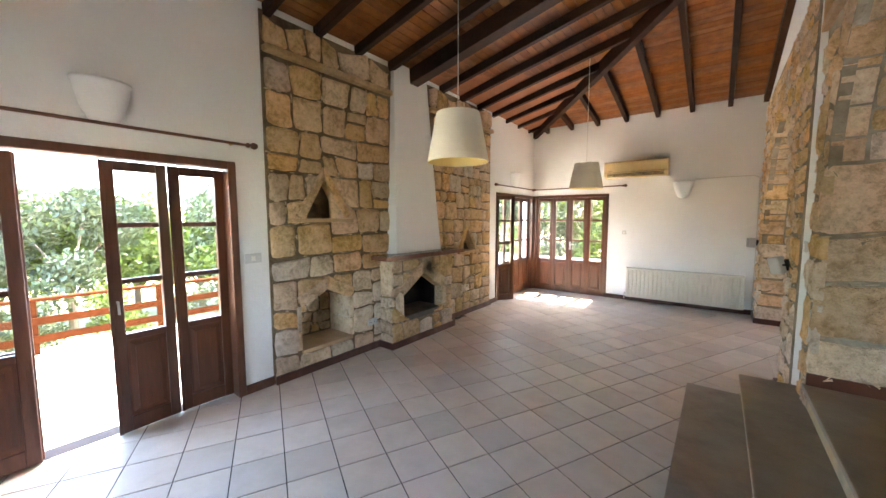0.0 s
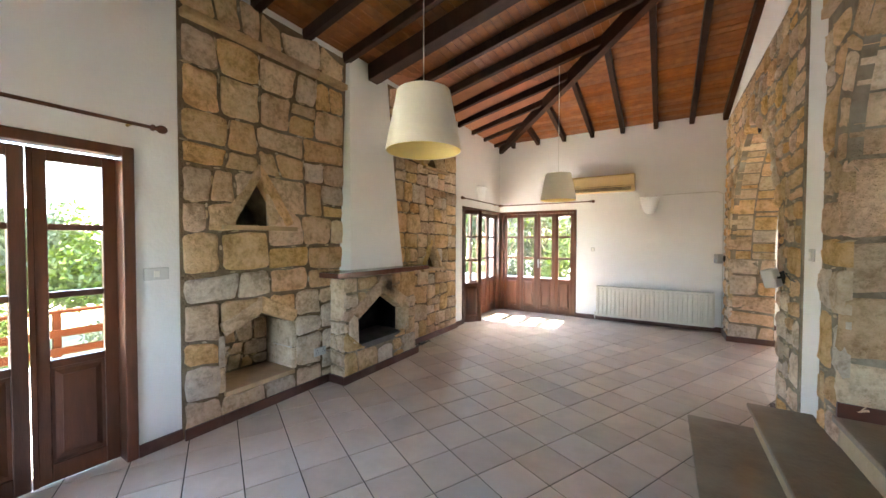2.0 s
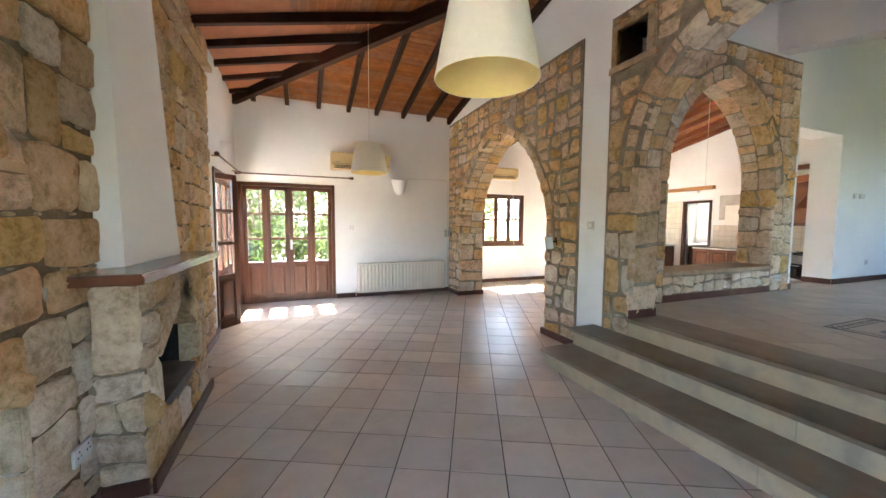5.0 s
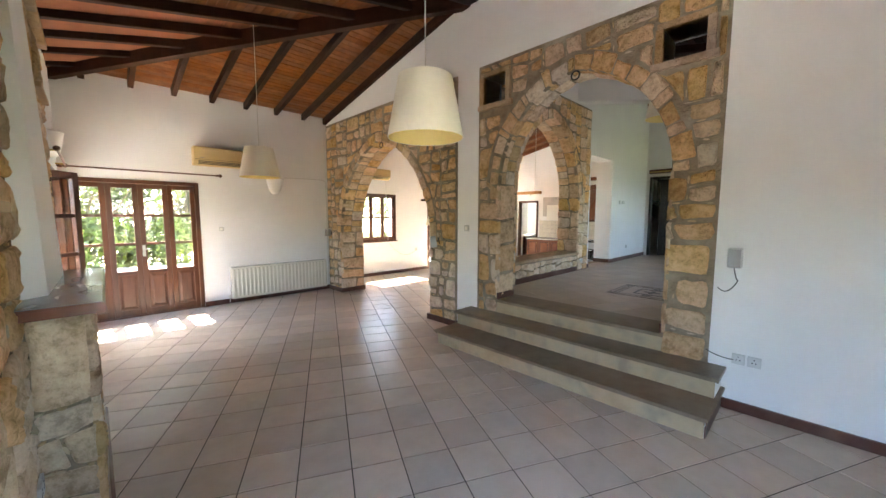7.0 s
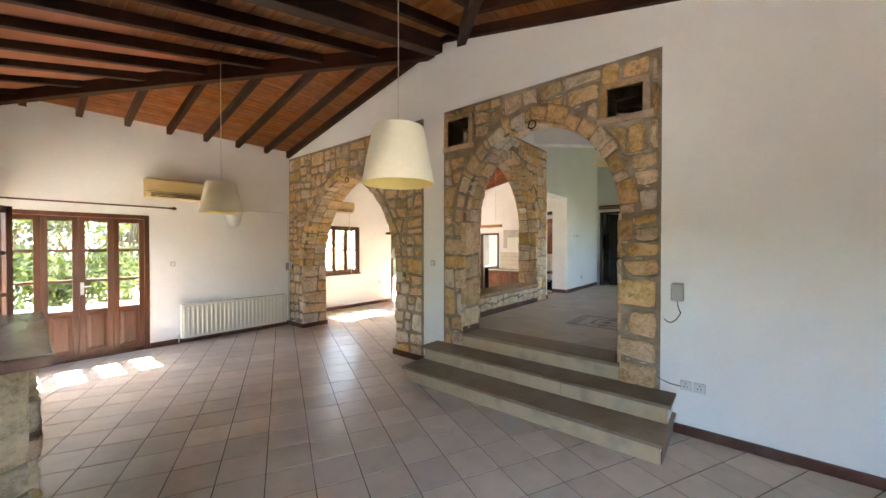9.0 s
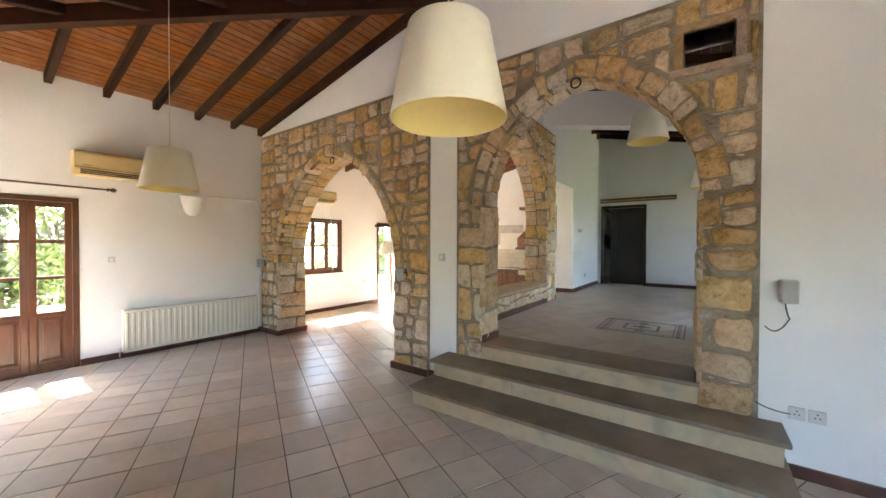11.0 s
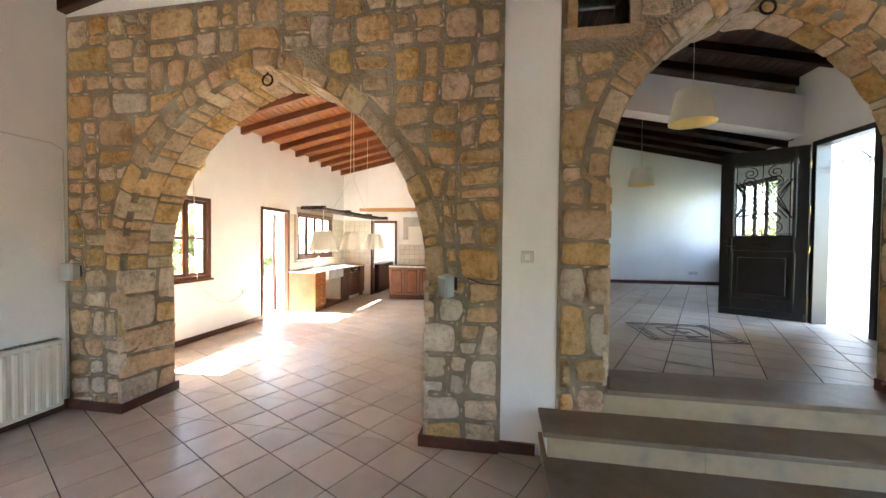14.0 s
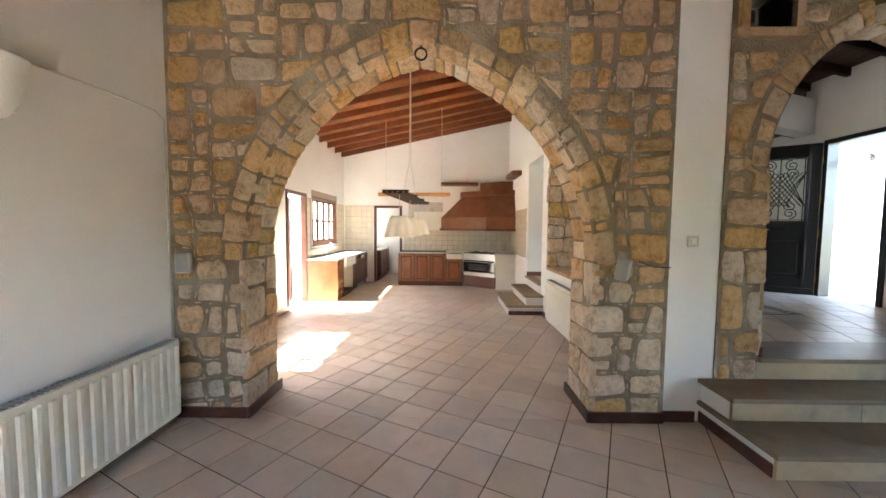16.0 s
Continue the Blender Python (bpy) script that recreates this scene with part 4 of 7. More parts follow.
for x_r, f in ((A3["u0"], 1), (A3["u1"], -1)):
    mm = plane_x(x_r, f)
    bm = bmesh.new()
    prism(bm, [(HALL_NORTH - 0.01, SILL), (K_SOUTH + 0.04, SILL), (K_SOUTH + 0.04, 1.96), (HALL_NORTH - 0.01, 1.96)], mm, -0.06, 0.008)
    part("reveal_bed", bm, MORTAR, f_arch3)
    stone_fill(f_arch3, mm, HALL_NORTH - 0.03, K_SOUTH + 0.05, SILL + 0.04, 1.96, None, (0.18, 0.3), (0.2, 0.42), 0.02, 0.025, grey=(0.3, 0.3, 0.3))
part("sill", boxed(A3["u0"] - 0.0, A3["u1"] + 0.0, HALL_NORTH - 0.05, K_SOUTH + 0.06, SILL - 0.005, SILL + 0.04, 0.006), CUT_STONE, f_arch3, "smooth pale stone sill")

# ---- steps to the hall ----
def step(y0, y1, nose, riser, back, z0, z1):
    t = thing("step", ((riser + back) / 2, (y0 + y1) / 2, z0), "grey-brown stone tread over a pale stone riser", "step", "steps to the hall")
    o = t.location
    def at(bm):
        bmesh.ops.translate(bm, verts=bm.verts[:], vec=-Vector(o))
        return bm
    part("body", at(boxed(riser + 0.02, back, y0 + 0.03, y1 - 0.03, z0, z1 - 0.035)), PLASTER, t)
    cuts = [y0 + 0.03, y0 + 0.95, y0 + 1.9, y1 - 0.03]
    for a, b in zip(cuts, cuts[1:]):
        part("riser", at(boxed(riser, riser + 0.022, a + 0.001, b - 0.001, z0 + 0.001, z1 - 0.036, 0.002)), RISER, t)
    part("tread", at(boxed(nose, back, y0, y1, z1 - 0.035, z1, 0.010, 2)), SLATE, t)
    return t
step(1.00, 3.84, -0.160, -0.122, EAST_FACE - 0.002, 0.0, 0.177)
step(1.00, 3.84, 0.195, 0.235, EAST_FACE - 0.002, 0.1775, 0.355)
t = thing("step", (0.75, 2.43, 0.3555), "grey-brown stone threshold over a pale stone riser", "step", "steps to the hall")
part("riser", boxed(-0.21, -0.185, -0.96, 0.96, 0.0, 0.14, 0.002), RISER, t)
part("tread", boxed(-0.245, 0.20, -0.96, 0.96, 0.14, 0.177, 0.008, 2), SLATE, t)
skirting(-0.10, 3.82, EAST_FACE, 3.82, 0.0, 0.085, -0.018)
skirting(-0.10, 1.02, EAST_FACE, 1.02, 0.0, 0.085, 0.018)
# steps from the kitchen up to the hall
for k, (n, z) in enumerate(((4.76, 0.177), (4.45, 0.354))):
    t = thing("kitchen_step", (4.55, n, 0.0 if k == 0 else 0.177), "worn beige stone tread over a white riser", "step", "steps to the kitchen")
    part("riser", boxed(-0.55, 0.72, K_SOUTH - n, -0.02, 0.0, 0.140), PLASTER, t)
    part("tread", boxed(-0.60, 0.75, K_SOUTH - n, 0.02, 0.141, 0.176, 0.008, 2), mat("worn_beige_stone", (0.42, 0.32, 0.21), (0.32, 0.24, 0.15), 0.6, 5, bump=0.2) if k == 0 else bpy.data.materials["worn_beige_stone"], t)
t = thing("kitchen_step", (4.55, K_SOUTH, 0.354), "beige tread at the hall's level over a white riser", "step", "steps to the kitchen")
part("riser", boxed(OP[0] - 4.55, OP[1] - 4.55, 0.001, 0.02, 0.0, 0.140), PLASTER, t)
part("tread", boxed(OP[0] - 4.55, OP[1] - 4.55, -0.12, 0.04, 0.141, 0.178, 0.008, 2), bpy.data.materials["worn_beige_stone"], t)
skirting(3.98, 4.74, 3.98, K_SOUTH, 0.0, 0.07, 0.018)

# ---- fireplace ----
SOOT = mat("sooty_plaster", (0.022, 0.019, 0.017), (0.006, 0.005, 0.005), 0.95, 2.5, bump=0.4, spots=(0.07, 0.062, 0.055), spot_scale=3)
fp = thing("fireplace", (WEST, 3.765, 0), "rubble stone fireplace with a dark wooden mantel and white hood", "fireplace")
FX, F0, F1, FZ = -3.245, 3.13, 4.42, 1.13
F_HOLE = gable(3.34, 4.14, 0.36, 0.67, 0.92)
inv = Matrix.Translation(-fp.location)
bm = bmesh.new()                                           # a thin front with the hearth's opening, solid cheeks and a solid top
holed_wall(bm, inv @ plane_x(FX, -1), 0, 0.05, F0 + 0.02, F1 - 0.02, lambda u: FZ, [F_HOLE])
for a, b, lo_z in ((F0 + 0.02, 3.275, 0.0), (4.245, F1 - 0.02, 0.0), (3.275, 4.245, 1.055)):
    box(bm, *(Vector((WEST - 0.03, FX - 0.051)) - Vector((fp.location.x,) * 2)), a - fp.location.y, b - fp.location.y, lo_z, FZ)
box(bm, WEST - 0.03 - fp.location.x, FX - 0.051 - fp.location.x, 3.275 - fp.location.y, 4.245 - fp.location.y, 0.0, 0.295)
part("body", bm, MORTAR, fp)
def fp_stones(m, u0, u1, v0, v1, push=None, grey=(0.5, 0.35, 0.3), hs=(0.15, 0.26), ws=(0.17, 0.34)):
    stone_fill(fp, inv @ m, u0, u1, v0, v1, push, hs, ws, 0.022, 0.03, grey=grey)
fp_stones(plane_x(FX, 1), F0, F1, 0.0, FZ, gable_push(F_HOLE, 0.15), (0.3, 0.2, 0.2))
fp_stones(plane_y(F0 + 0.02, -1), WEST + 0.03, FX + 0.02, 0.0, FZ, None, (0.95, 0.9, 0.6), (0.2, 0.36), (0.14, 0.25))
fp_stones(plane_y(F1 - 0.02, 1), WEST + 0.03, FX + 0.02, 0.0, FZ, None, (0.4, 0.3, 0.3), (0.2, 0.36), (0.14, 0.25))
SOOTY_STONE = stone_mat("smoke_stained_sandstone", (0.80, 0.62, 0.39), (0.66, 0.48, 0.28), (0.46, 0.31, 0.16), 0.1)
def smoke_stain(m, centre, radius):
    """An old black smoke stain round a place on the stone, with a ragged edge."""
    N, L = m.node_tree.nodes, m.node_tree.links
    b, geo = N["Principled BSDF"], N.new("ShaderNodeNewGeometry")
    away, noise, ragged, ramp, mx = (N.new("ShaderNode" + k) for k in ("VectorMath", "TexNoise", "Math", "MapRange", "Mix"))
    away.operation, ragged.operation, mx.data_type = "DISTANCE", "MULTIPLY_ADD", "RGBA"
    away.inputs[1].default_value = centre
    noise.inputs["Scale"].default_value, noise.inputs["Detail"].default_value = 9.0, 6.0
    ragged.inputs[1].default_value = radius * 1.1
    ramp.inputs["From Min"].default_value, ramp.inputs["From Max"].default_value = radius * 0.75, radius * 1.6
    ramp.inputs["To Min"].default_value, ramp.inputs["To Max"].default_value = 0.93, 0.0
    L.new(geo.outputs["Position"], away.inputs[0])
    L.new(geo.outputs["Position"], noise.inputs["Vector"])
    L.new(noise.outputs["Fac"], ragged.inputs[0])
    L.new(away.outputs["Value"], ragged.inputs[2])
    L.new(ragged.outputs[0], ramp.inputs["Value"])
    L.new(ramp.outputs[0], mx.inputs["Factor"])
    L.new(b.inputs["Base Color"].links[0].from_socket, mx.inputs["A"])
    mx.inputs["B"].default_value = (0.018, 0.014, 0.011, 1)
    L.new(mx.outputs["Result"], b.inputs["Base Color"])
smoke_stain(SOOTY_STONE, (FX + 0.03, 3.86, 0.98), 0.20)
for stone in fp.children:
    if stone.name.startswith("stone") and stone.data.materials[0] in (STONE, STONE_GREY):
        c = sum((v.co for v in stone.data.vertices), Vector()) / len(stone.data.vertices)
        if c.x > FX - fp.location.x - 0.02 and c.z > 0.75:
            stone.data.materials[0] = SOOTY_STONE
(ua, uc, ub), v0, (va, vc, _) = F_HOLE[0], 0.36, F_HOLE[2]
ua, ub, va, vc = ua + 0.007, ub - 0.007, va - 0.007, vc - 0.009
for s, ue in ((-1, ua), (1, ub)):
    e = Vector((ue, va)) - Vector((uc, vc))
    n = Vector((-e.y, e.x)).normalized() * 0.15
    n = n if n.y > 0 else -n
    stone_mesh([(uc, vc), (ue, va), (ue + s * 0.10, va + 0.12), (uc, vc + 0.16)], inv @ plane_x(FX, 1), -0.12, 0.035, SOOTY_STONE, fp, "lintel_stone", 0.010)
    stone_mesh([(ue, v0), (ue, va), (ue + s * 0.13, va + 0.10), (ue + s * 0.13, v0)], inv @ plane_x(FX, 1), -0.10, 0.03, STONE_GREY, fp, "jamb_stone", 0.010)
bm = bmesh.new()                                           # the firebox: back, sides and floor, open to the room
box(bm, WEST - 0.26, WEST - 0.22, 3.30, 4.22, 0.30, 1.05)
for a, b in ((3.28, 3.34), (4.18, 4.24)):
    box(bm, WEST - 0.24, FX - 0.05, a, b, 0.30, 1.05)
box(bm, WEST - 0.24, FX - 0.05, 3.28, 4.24, 1.0, 1.05)
bmesh.ops.translate(bm, verts=bm.verts[:], vec=-fp.location)
part("firebox", bm, SOOT, fp, "soot-blackened firebox lining")
bm = boxed(WEST - 0.24, FX + 0.02, 3.34, 4.18, 0.30, 0.365)
bmesh.ops.translate(bm, verts=bm.verts[:], vec=-fp.location)
part("hearth_slab", bm, mat("ashy_hearth_stone", (0.22, 0.19, 0.16), (0.12, 0.1, 0.09), 0.85, 5, bump=0.3), fp, "ashy grey hearth slab")
bm = bmesh.new()
m_up = Matrix.Identity(4)
prism(bm, [(WEST + 0.02, 2.99), (-3.16, 2.99), (-3.13, 4.62), (WEST + 0.02, 4.62)], m_up, 1.140, 1.192)
bmesh.ops.bevel(bm, geom=bm.edges[:], offset=0.006, segments=2, affect="EDGES")
bmesh.ops.translate(bm, verts=bm.verts[:], vec=-fp.location)
part("mantel", bm, mat("worn_mantel_wood", (0.17, 0.060, 0.030), (0.09, 0.032, 0.018), 0.16, 6, bump=0.06, spots=(0.20, 0.09, 0.055), spot_scale=4, spec=0.9, rough_var=0.05), fp, "dark red-brown wooden mantel shelf")
bm = bmesh.new()
prism(bm, [(WEST + 0.02, 3.005), (-3.172, 3.005), (-3.143, 4.605), (WEST + 0.02, 4.605)], m_up, 1.1925, 1.1955)
bmesh.ops.translate(bm, verts=bm.verts[:], vec=-fp.location)
part("mantel_top", bm, mat("worn_grey_varnish", (0.30, 0.28, 0.27), (0.18, 0.165, 0.155), 0.18, 5, bump=0.05, spots=(0.42, 0.42, 0.43), spot_scale=3, spec=0.8, stretch=(1, 0.3, 1)), fp, "worn grey shiny top of the mantel")
bm = bmesh.new()                                           # tapering hood
lo = [(WEST - 0.02, 3.25), (-3.37, 3.37), (-3.35, 4.30), (WEST - 0.02, 4.47)]
up = [(WEST - 0.02, 3.40), (-3.43, 3.42), (-3.43, 4.06), (WEST - 0.02, 4.12)]
rings = []
for k in range(9):
    f = k / 8
    rings.append([bm.verts.new((a[0] + (b[0] - a[0]) * f, a[1] + (b[1] - a[1]) * f ** 0.85, 1.196 + 2.55 * f)) for a, b in zip(lo, up)])
for a, b in zip(rings, rings[1:]):
    for i in range(4):
        bm.faces.new((a[i], a[(i + 1) % 4], b[(i + 1) % 4], b[i]))
bm.faces.new(rings[0]), bm.faces.new(rings[-1])
bmesh.ops.translate(bm, verts=bm.verts[:], vec=-fp.location)
part("hood", bm, PLASTER, fp, "tapering white plaster chimney hood")
# the wall behind the firebox stays closed
structure("flue_back", boxed(WEST - 0.40, WEST - 0.30, 3.2, 4.3, 0.0, 3.6), PLASTER, "outer back of the flue")

# ---- doors and windows ----
CHROME = mat("brushed_steel", (0.62, 0.62, 0.60), rough=0.3, metal=1.0)
BRASS = mat("dull_brass", (0.55, 0.40, 0.16), rough=0.35, metal=1.0)
def ring_frame(bm, x0, x1, z0, z1, w, d, y=0.0):
    """Four bars round an opening."""
    box(bm, x0, x0 + w, y - d / 2, y + d / 2, z0, z1, 0.003)
    box(bm, x1 - w, x1, y - d / 2, y + d / 2, z0, z1, 0.003)
    box(bm, x0 + w, x1 - w, y - d / 2 + 0.001, y + d / 2 - 0.001, z1 - w, z1, 0.003)
    box(bm, x0 + w, x1 - w, y - d / 2 + 0.001, y + d / 2 - 0.001, z0, z0 + w, 0.003)

def ring_frame_x(y0, y1, z0, z1, w=0.035, d=0.012):
    """Four thin bars round a panel on a leaf that faces -x."""
    bm = bmesh.new()
    for a, b, c, e in ((y0, y0 + w, z0, z1), (y1 - w, y1, z0, z1), (y0 + w, y1 - w, z0, z0 + w), (y0 + w, y1 - w, z1 - w, z1)):
        box(bm, -d, -0.0005, a, b, c, e, 0.003)
    return bm

def fielded(bm, x0, x1, ya, yb, z0, z1, slope):
    """A raised field with wide sloping edges, from depth ya up to yb."""
    lo = [bm.verts.new(p) for p in ((x0, ya, z0), (x1, ya, z0), (x1, ya, z1), (x0, ya, z1))]
    hi = [bm.verts.new(p) for p in ((x0 + slope, yb, z0 + slope), (x1 - slope, yb, z0 + slope), (x1 - slope, yb, z1 - slope), (x0 + slope, yb, z1 - slope))]
    lip = [bm.verts.new((v.co.x, yb * 0.8 + ya * 0.2, v.co.z)) for v in hi]
    for a, b in ((lo, lip), (lip, hi)):
        for i in range(4):
            bm.faces.new((a[i], a[(i + 1) % 4], b[(i + 1) % 4], b[i]))
    bm.faces.new(lo), bm.faces.new(hi)

def glazed_leaf(w, h, panes, panel_h, stile=0.085, d=0.045, material=None, cols=1, name="french_door", label="", group="", handle=False):
    """A door or window leaf from its hinge edge along +x: stiles and rails, panes, a fielded panel below."""
    material = material or WOOD_DOOR
    t = thing(name, (0, 0, 0), label, "door" if panel_h else "window", group)
    bm = bmesh.new()
    g0 = panel_h + stile if panel_h else 0.0
    box(bm, 0, stile, -d / 2, d / 2, 0, h, 0.004)
    box(bm, w - stile, w, -d / 2, d / 2, 0, h, 0.004)
    for z0, z1 in ([(0, stile * 1.6)] if panel_h else [(0, stile)]) + ([(g0 - stile * 0.7, g0)] if panel_h else []) + [(h - stile, h)]:
        box(bm, stile, w - stile, -d / 2 + 0.001, d / 2 - 0.001, z0, z1, 0.004)
    part("leaf_frame", bm, material, t)
    z_lo, z_hi = (g0 if panel_h else stile), h - stile
    bar = 0.040
    ph = (z_hi - z_lo - bar * (panes - 1)) / panes
    pw = (w - 2 * stile - bar * (cols - 1)) / cols
    for k in range(panes):
        z = z_lo + k * (ph + bar)
        if k:
            part("glazing_bar", boxed(stile, w - stile, -d / 2 + 0.006, d / 2 - 0.006, z - bar, z, 0.003), material, t)
        for c in range(cols):
            x = stile + c * (pw + bar)
            g = part("pane", boxed(x - 0.004, x + pw + 0.004, -0.003, 0.003, z - 0.004, z + ph + 0.004), GLASS, t)
            g.visible_shadow = False
    for c in range(1, cols):
        x = stile + c * (pw + bar)
        part("glazing_bar", boxed(x - bar, x, -d / 2 + 0.007, d / 2 - 0.007, z_lo, z_hi, 0.003), material, t)
    if panel_h:
        z0, z1 = stile * 1.6, g0 - stile * 0.7
        part("panel", boxed(stile - 0.004, w - stile + 0.004, -0.008, 0.008, z0 - 0.004, z1 + 0.004), material, t)
        bm = bmesh.new()
        for s in (-1, 1):
            fielded(bm, stile + 0.016, w - stile - 0.016, s * 0.007, s * 0.023, z0 + 0.018, z1 - 0.018, 0.034)
        part("raised_field", bm, material, t)
        part("astragal", boxed(w - 0.014, w + 0.014, d / 2, d / 2 + 0.010, 0.0, h, 0.003), material, t)
    if handle:
        bm = boxed(w - stile * 0.62, w - stile * 0.30, -d / 2 - 0.006, -d / 2, 0.98, 1.18, 0.003)
        tube(bm, (w - stile * 0.45, -d / 2, 1.10), (w - stile * 0.45, -d / 2 - 0.045, 1.10), 0.008)
        tube(bm, (w - stile * 0.45, -d / 2 - 0.04, 1.10), (w - stile * 0.45 - 0.10, -d / 2 - 0.04, 1.095), 0.008)
        part("handle", bm, CHROME, t, "brushed steel lever handle")
    return t

def place_leaf(t, x, y, z, rz):
    t.matrix_basis = pose(x, y, z, 0, 0, rz)
    return t

def door_frame(name, axis, a, b, at, z1, label, depth=0.12, w=0.06, z0=0.0, sill=False, material=None):
    """A frame in a wall's opening; axis 'x' or 'y' along the wall, at is the middle of its depth."""
    bm = bmesh.new()
    bars = [(a, a + w, z0, z1), (b - w, b, z0, z1), (a + w, b - w, z1 - w, z1)] + ([(a + w, b - w, z0, z0 + w)] if sill else [])
    for u0, u1, v0, v1 in bars:
        if axis == "x":
            box(bm, u0, u1, at - depth / 2, at + depth / 2, v0, v1, 0.005)
        else:
            box(bm, at - depth / 2, at + depth / 2, u0, u1, v0, v1, 0.005)
    return structure(name, bm, material or WOOD_DOOR, label, "frame")

LEAF_Z = FDZ - 0.06 - 0.014
structure("threshold_1", boxed(FD0 + 0.06, FD1 - 0.06, NORTH + 0.0, NORTH + 0.12, 0.001, 0.018), WOOD_DOOR, "worn wooden threshold of the garden door", "threshold")
structure("threshold_2", boxed(WEST - 0.14, WEST - 0.02, WD0 + 0.06, WD1 - 0.06, 0.001, 0.008), WOOD_DOOR, "worn wooden threshold of the corner door", "threshold")
# garden door in the north wall: four leaves, shut
door_frame("door_frame_1", "x", FD0 + 0.002, FD1 - 0.002, NORTH + 0.03, FDZ - 0.002, "mahogany frame of the garden door", 0.09)
w_l = (FD1 - FD0 - 0.12) / 4
first = glazed_leaf(w_l - 0.0006, LEAF_Z, 3, 0.66, 0.068, label="glazed mahogany garden door leaf, shut", group="garden door leaves")
place_leaf(first, FD0 + 0.062, NORTH + 0.05, 0.01, 0)
for k in range(1, 4):
    copy_thing(first, pose(FD0 + 0.062 + k * w_l, NORTH + 0.05, 0.01))
bm = boxed(-0.02, 0.02, -0.012, 0, -0.09, 0.09, 0.004)
tube(bm, (0, -0.01, 0.03), (0, -0.05, 0.03), 0.008)
tube(bm, (0, -0.045, 0.03), (0.09, -0.045, 0.028), 0.008)
h = tagged(obj("door_handle", bm, CHROME), "steel lever handle on the garden door", "handle")
h.location = (FD0 + 0.062 + 2 * w_l + 0.03, NORTH + 0.026, 1.05)
# south garden door, like the north one
door_frame("door_frame_8", "x", SD0 + 0.002, SD1 - 0.002, SOUTH - 0.03, FDZ - 0.002, "mahogany frame of the south garden door", 0.09)
w_s = (SD1 - SD0 - 0.12) / 4
s_leaf = glazed_leaf(w_s - 0.0006, LEAF_Z, 3, 0.66, 0.068, label="glazed mahogany south door leaf, shut", group="south door leaves")
place_leaf(s_leaf, SD1 - 0.062, SOUTH - 0.05, 0.01, 180)
for k in range(1, 4):
    copy_thing(s_leaf, pose(SD1 - 0.062 - k * w_s, SOUTH - 0.05, 0.01, 0, 0, 180))
# corner door in the west wall: the first leaf stands open into the room
door_frame("door_frame_2", "y", WD0 + 0.002, WD1 - 0.002, WEST - 0.05, FDZ - 0.002, "mahogany frame of the corner door", 0.14)
w_c = (WD1 - WD0 - 0.12) / 4
c_leaf = glazed_leaf(w_c - 0.0006, LEAF_Z, 3, 0.66, 0.075, label="glazed mahogany corner door leaf, shut", group="corner door leaves")
for k in range(4):
    m = pose(WEST - 0.09, WD0 + 0.062 + k * w_c, 0.01, 0, 0, 90) if k else pose(WEST - 0.05, WD0 + 0.068, 0.01, 0, 0, 52)
    if k == 0:
        c_leaf.matrix_basis = m
        tagged(c_leaf, "glazed mahogany corner door leaf, standing open")
    else:
        tagged(copy_thing(c_leaf, m), "glazed mahogany corner door leaf, shut")
structure("corner_post", boxed(WEST - 0.14, FD0 + 0.001, WD1 - 0.001, NORTH + 0.10, 0, FDZ, 0.006), WOOD_DOOR, "square mahogany post between the corner doors", "post")
# terrace door: two leaves shut, two folded back
door_frame("door_frame_3", "y", LD0 + 0.002, LD1 - 0.002, WEST - 0.04, LDZ - 0.002, "wide mahogany frame of the terrace door", 0.13, 0.065)
w_t = (LD1 - LD0 - 0.13) / 4
l_leaf = glazed_leaf(w_t - 0.006, LEAF_Z - 0.01, 3, 0.70, 0.072, label="glazed mahogany terrace door leaf, almost shut", group="terrace door leaves")
place_leaf(l_leaf, WEST - 0.115, LD1 - 0.066, 0.01, -92)
copy_thing(l_leaf, pose(WEST - 0.122, LD1 - 0.080 - w_t, 0.01, 0, 0, -86))
tagged(copy_thing(l_leaf, pose(WEST - 0.115, LD0 + 0.066, 0.01, 0, 0, 90)), "glazed mahogany terrace door leaf, shut")
tagged(copy_thing(l_leaf, pose(WEST - 0.19, LD0 + 0.07 + w_t, 0.01, 0, 0, 266)), "glazed mahogany terrace door leaf, folded back outside")
bm = boxed(-0.012, 0, -0.016, 0.016, -0.11, 0.11, 0.004)
tube(bm, (-0.005, 0, 0.02), (0.05, 0, 0.02), 0.008)
tube(bm, (0.045, 0, 0.02), (0.045, 0.0, -0.07), 0.008)
h = tagged(obj("door_handle", bm, CHROME), "steel handle on the edge of the terrace door", "handle")
h.location = (WEST - 0.09, LD1 - 0.066 - 2 * w_t + 0.03, 1.02)

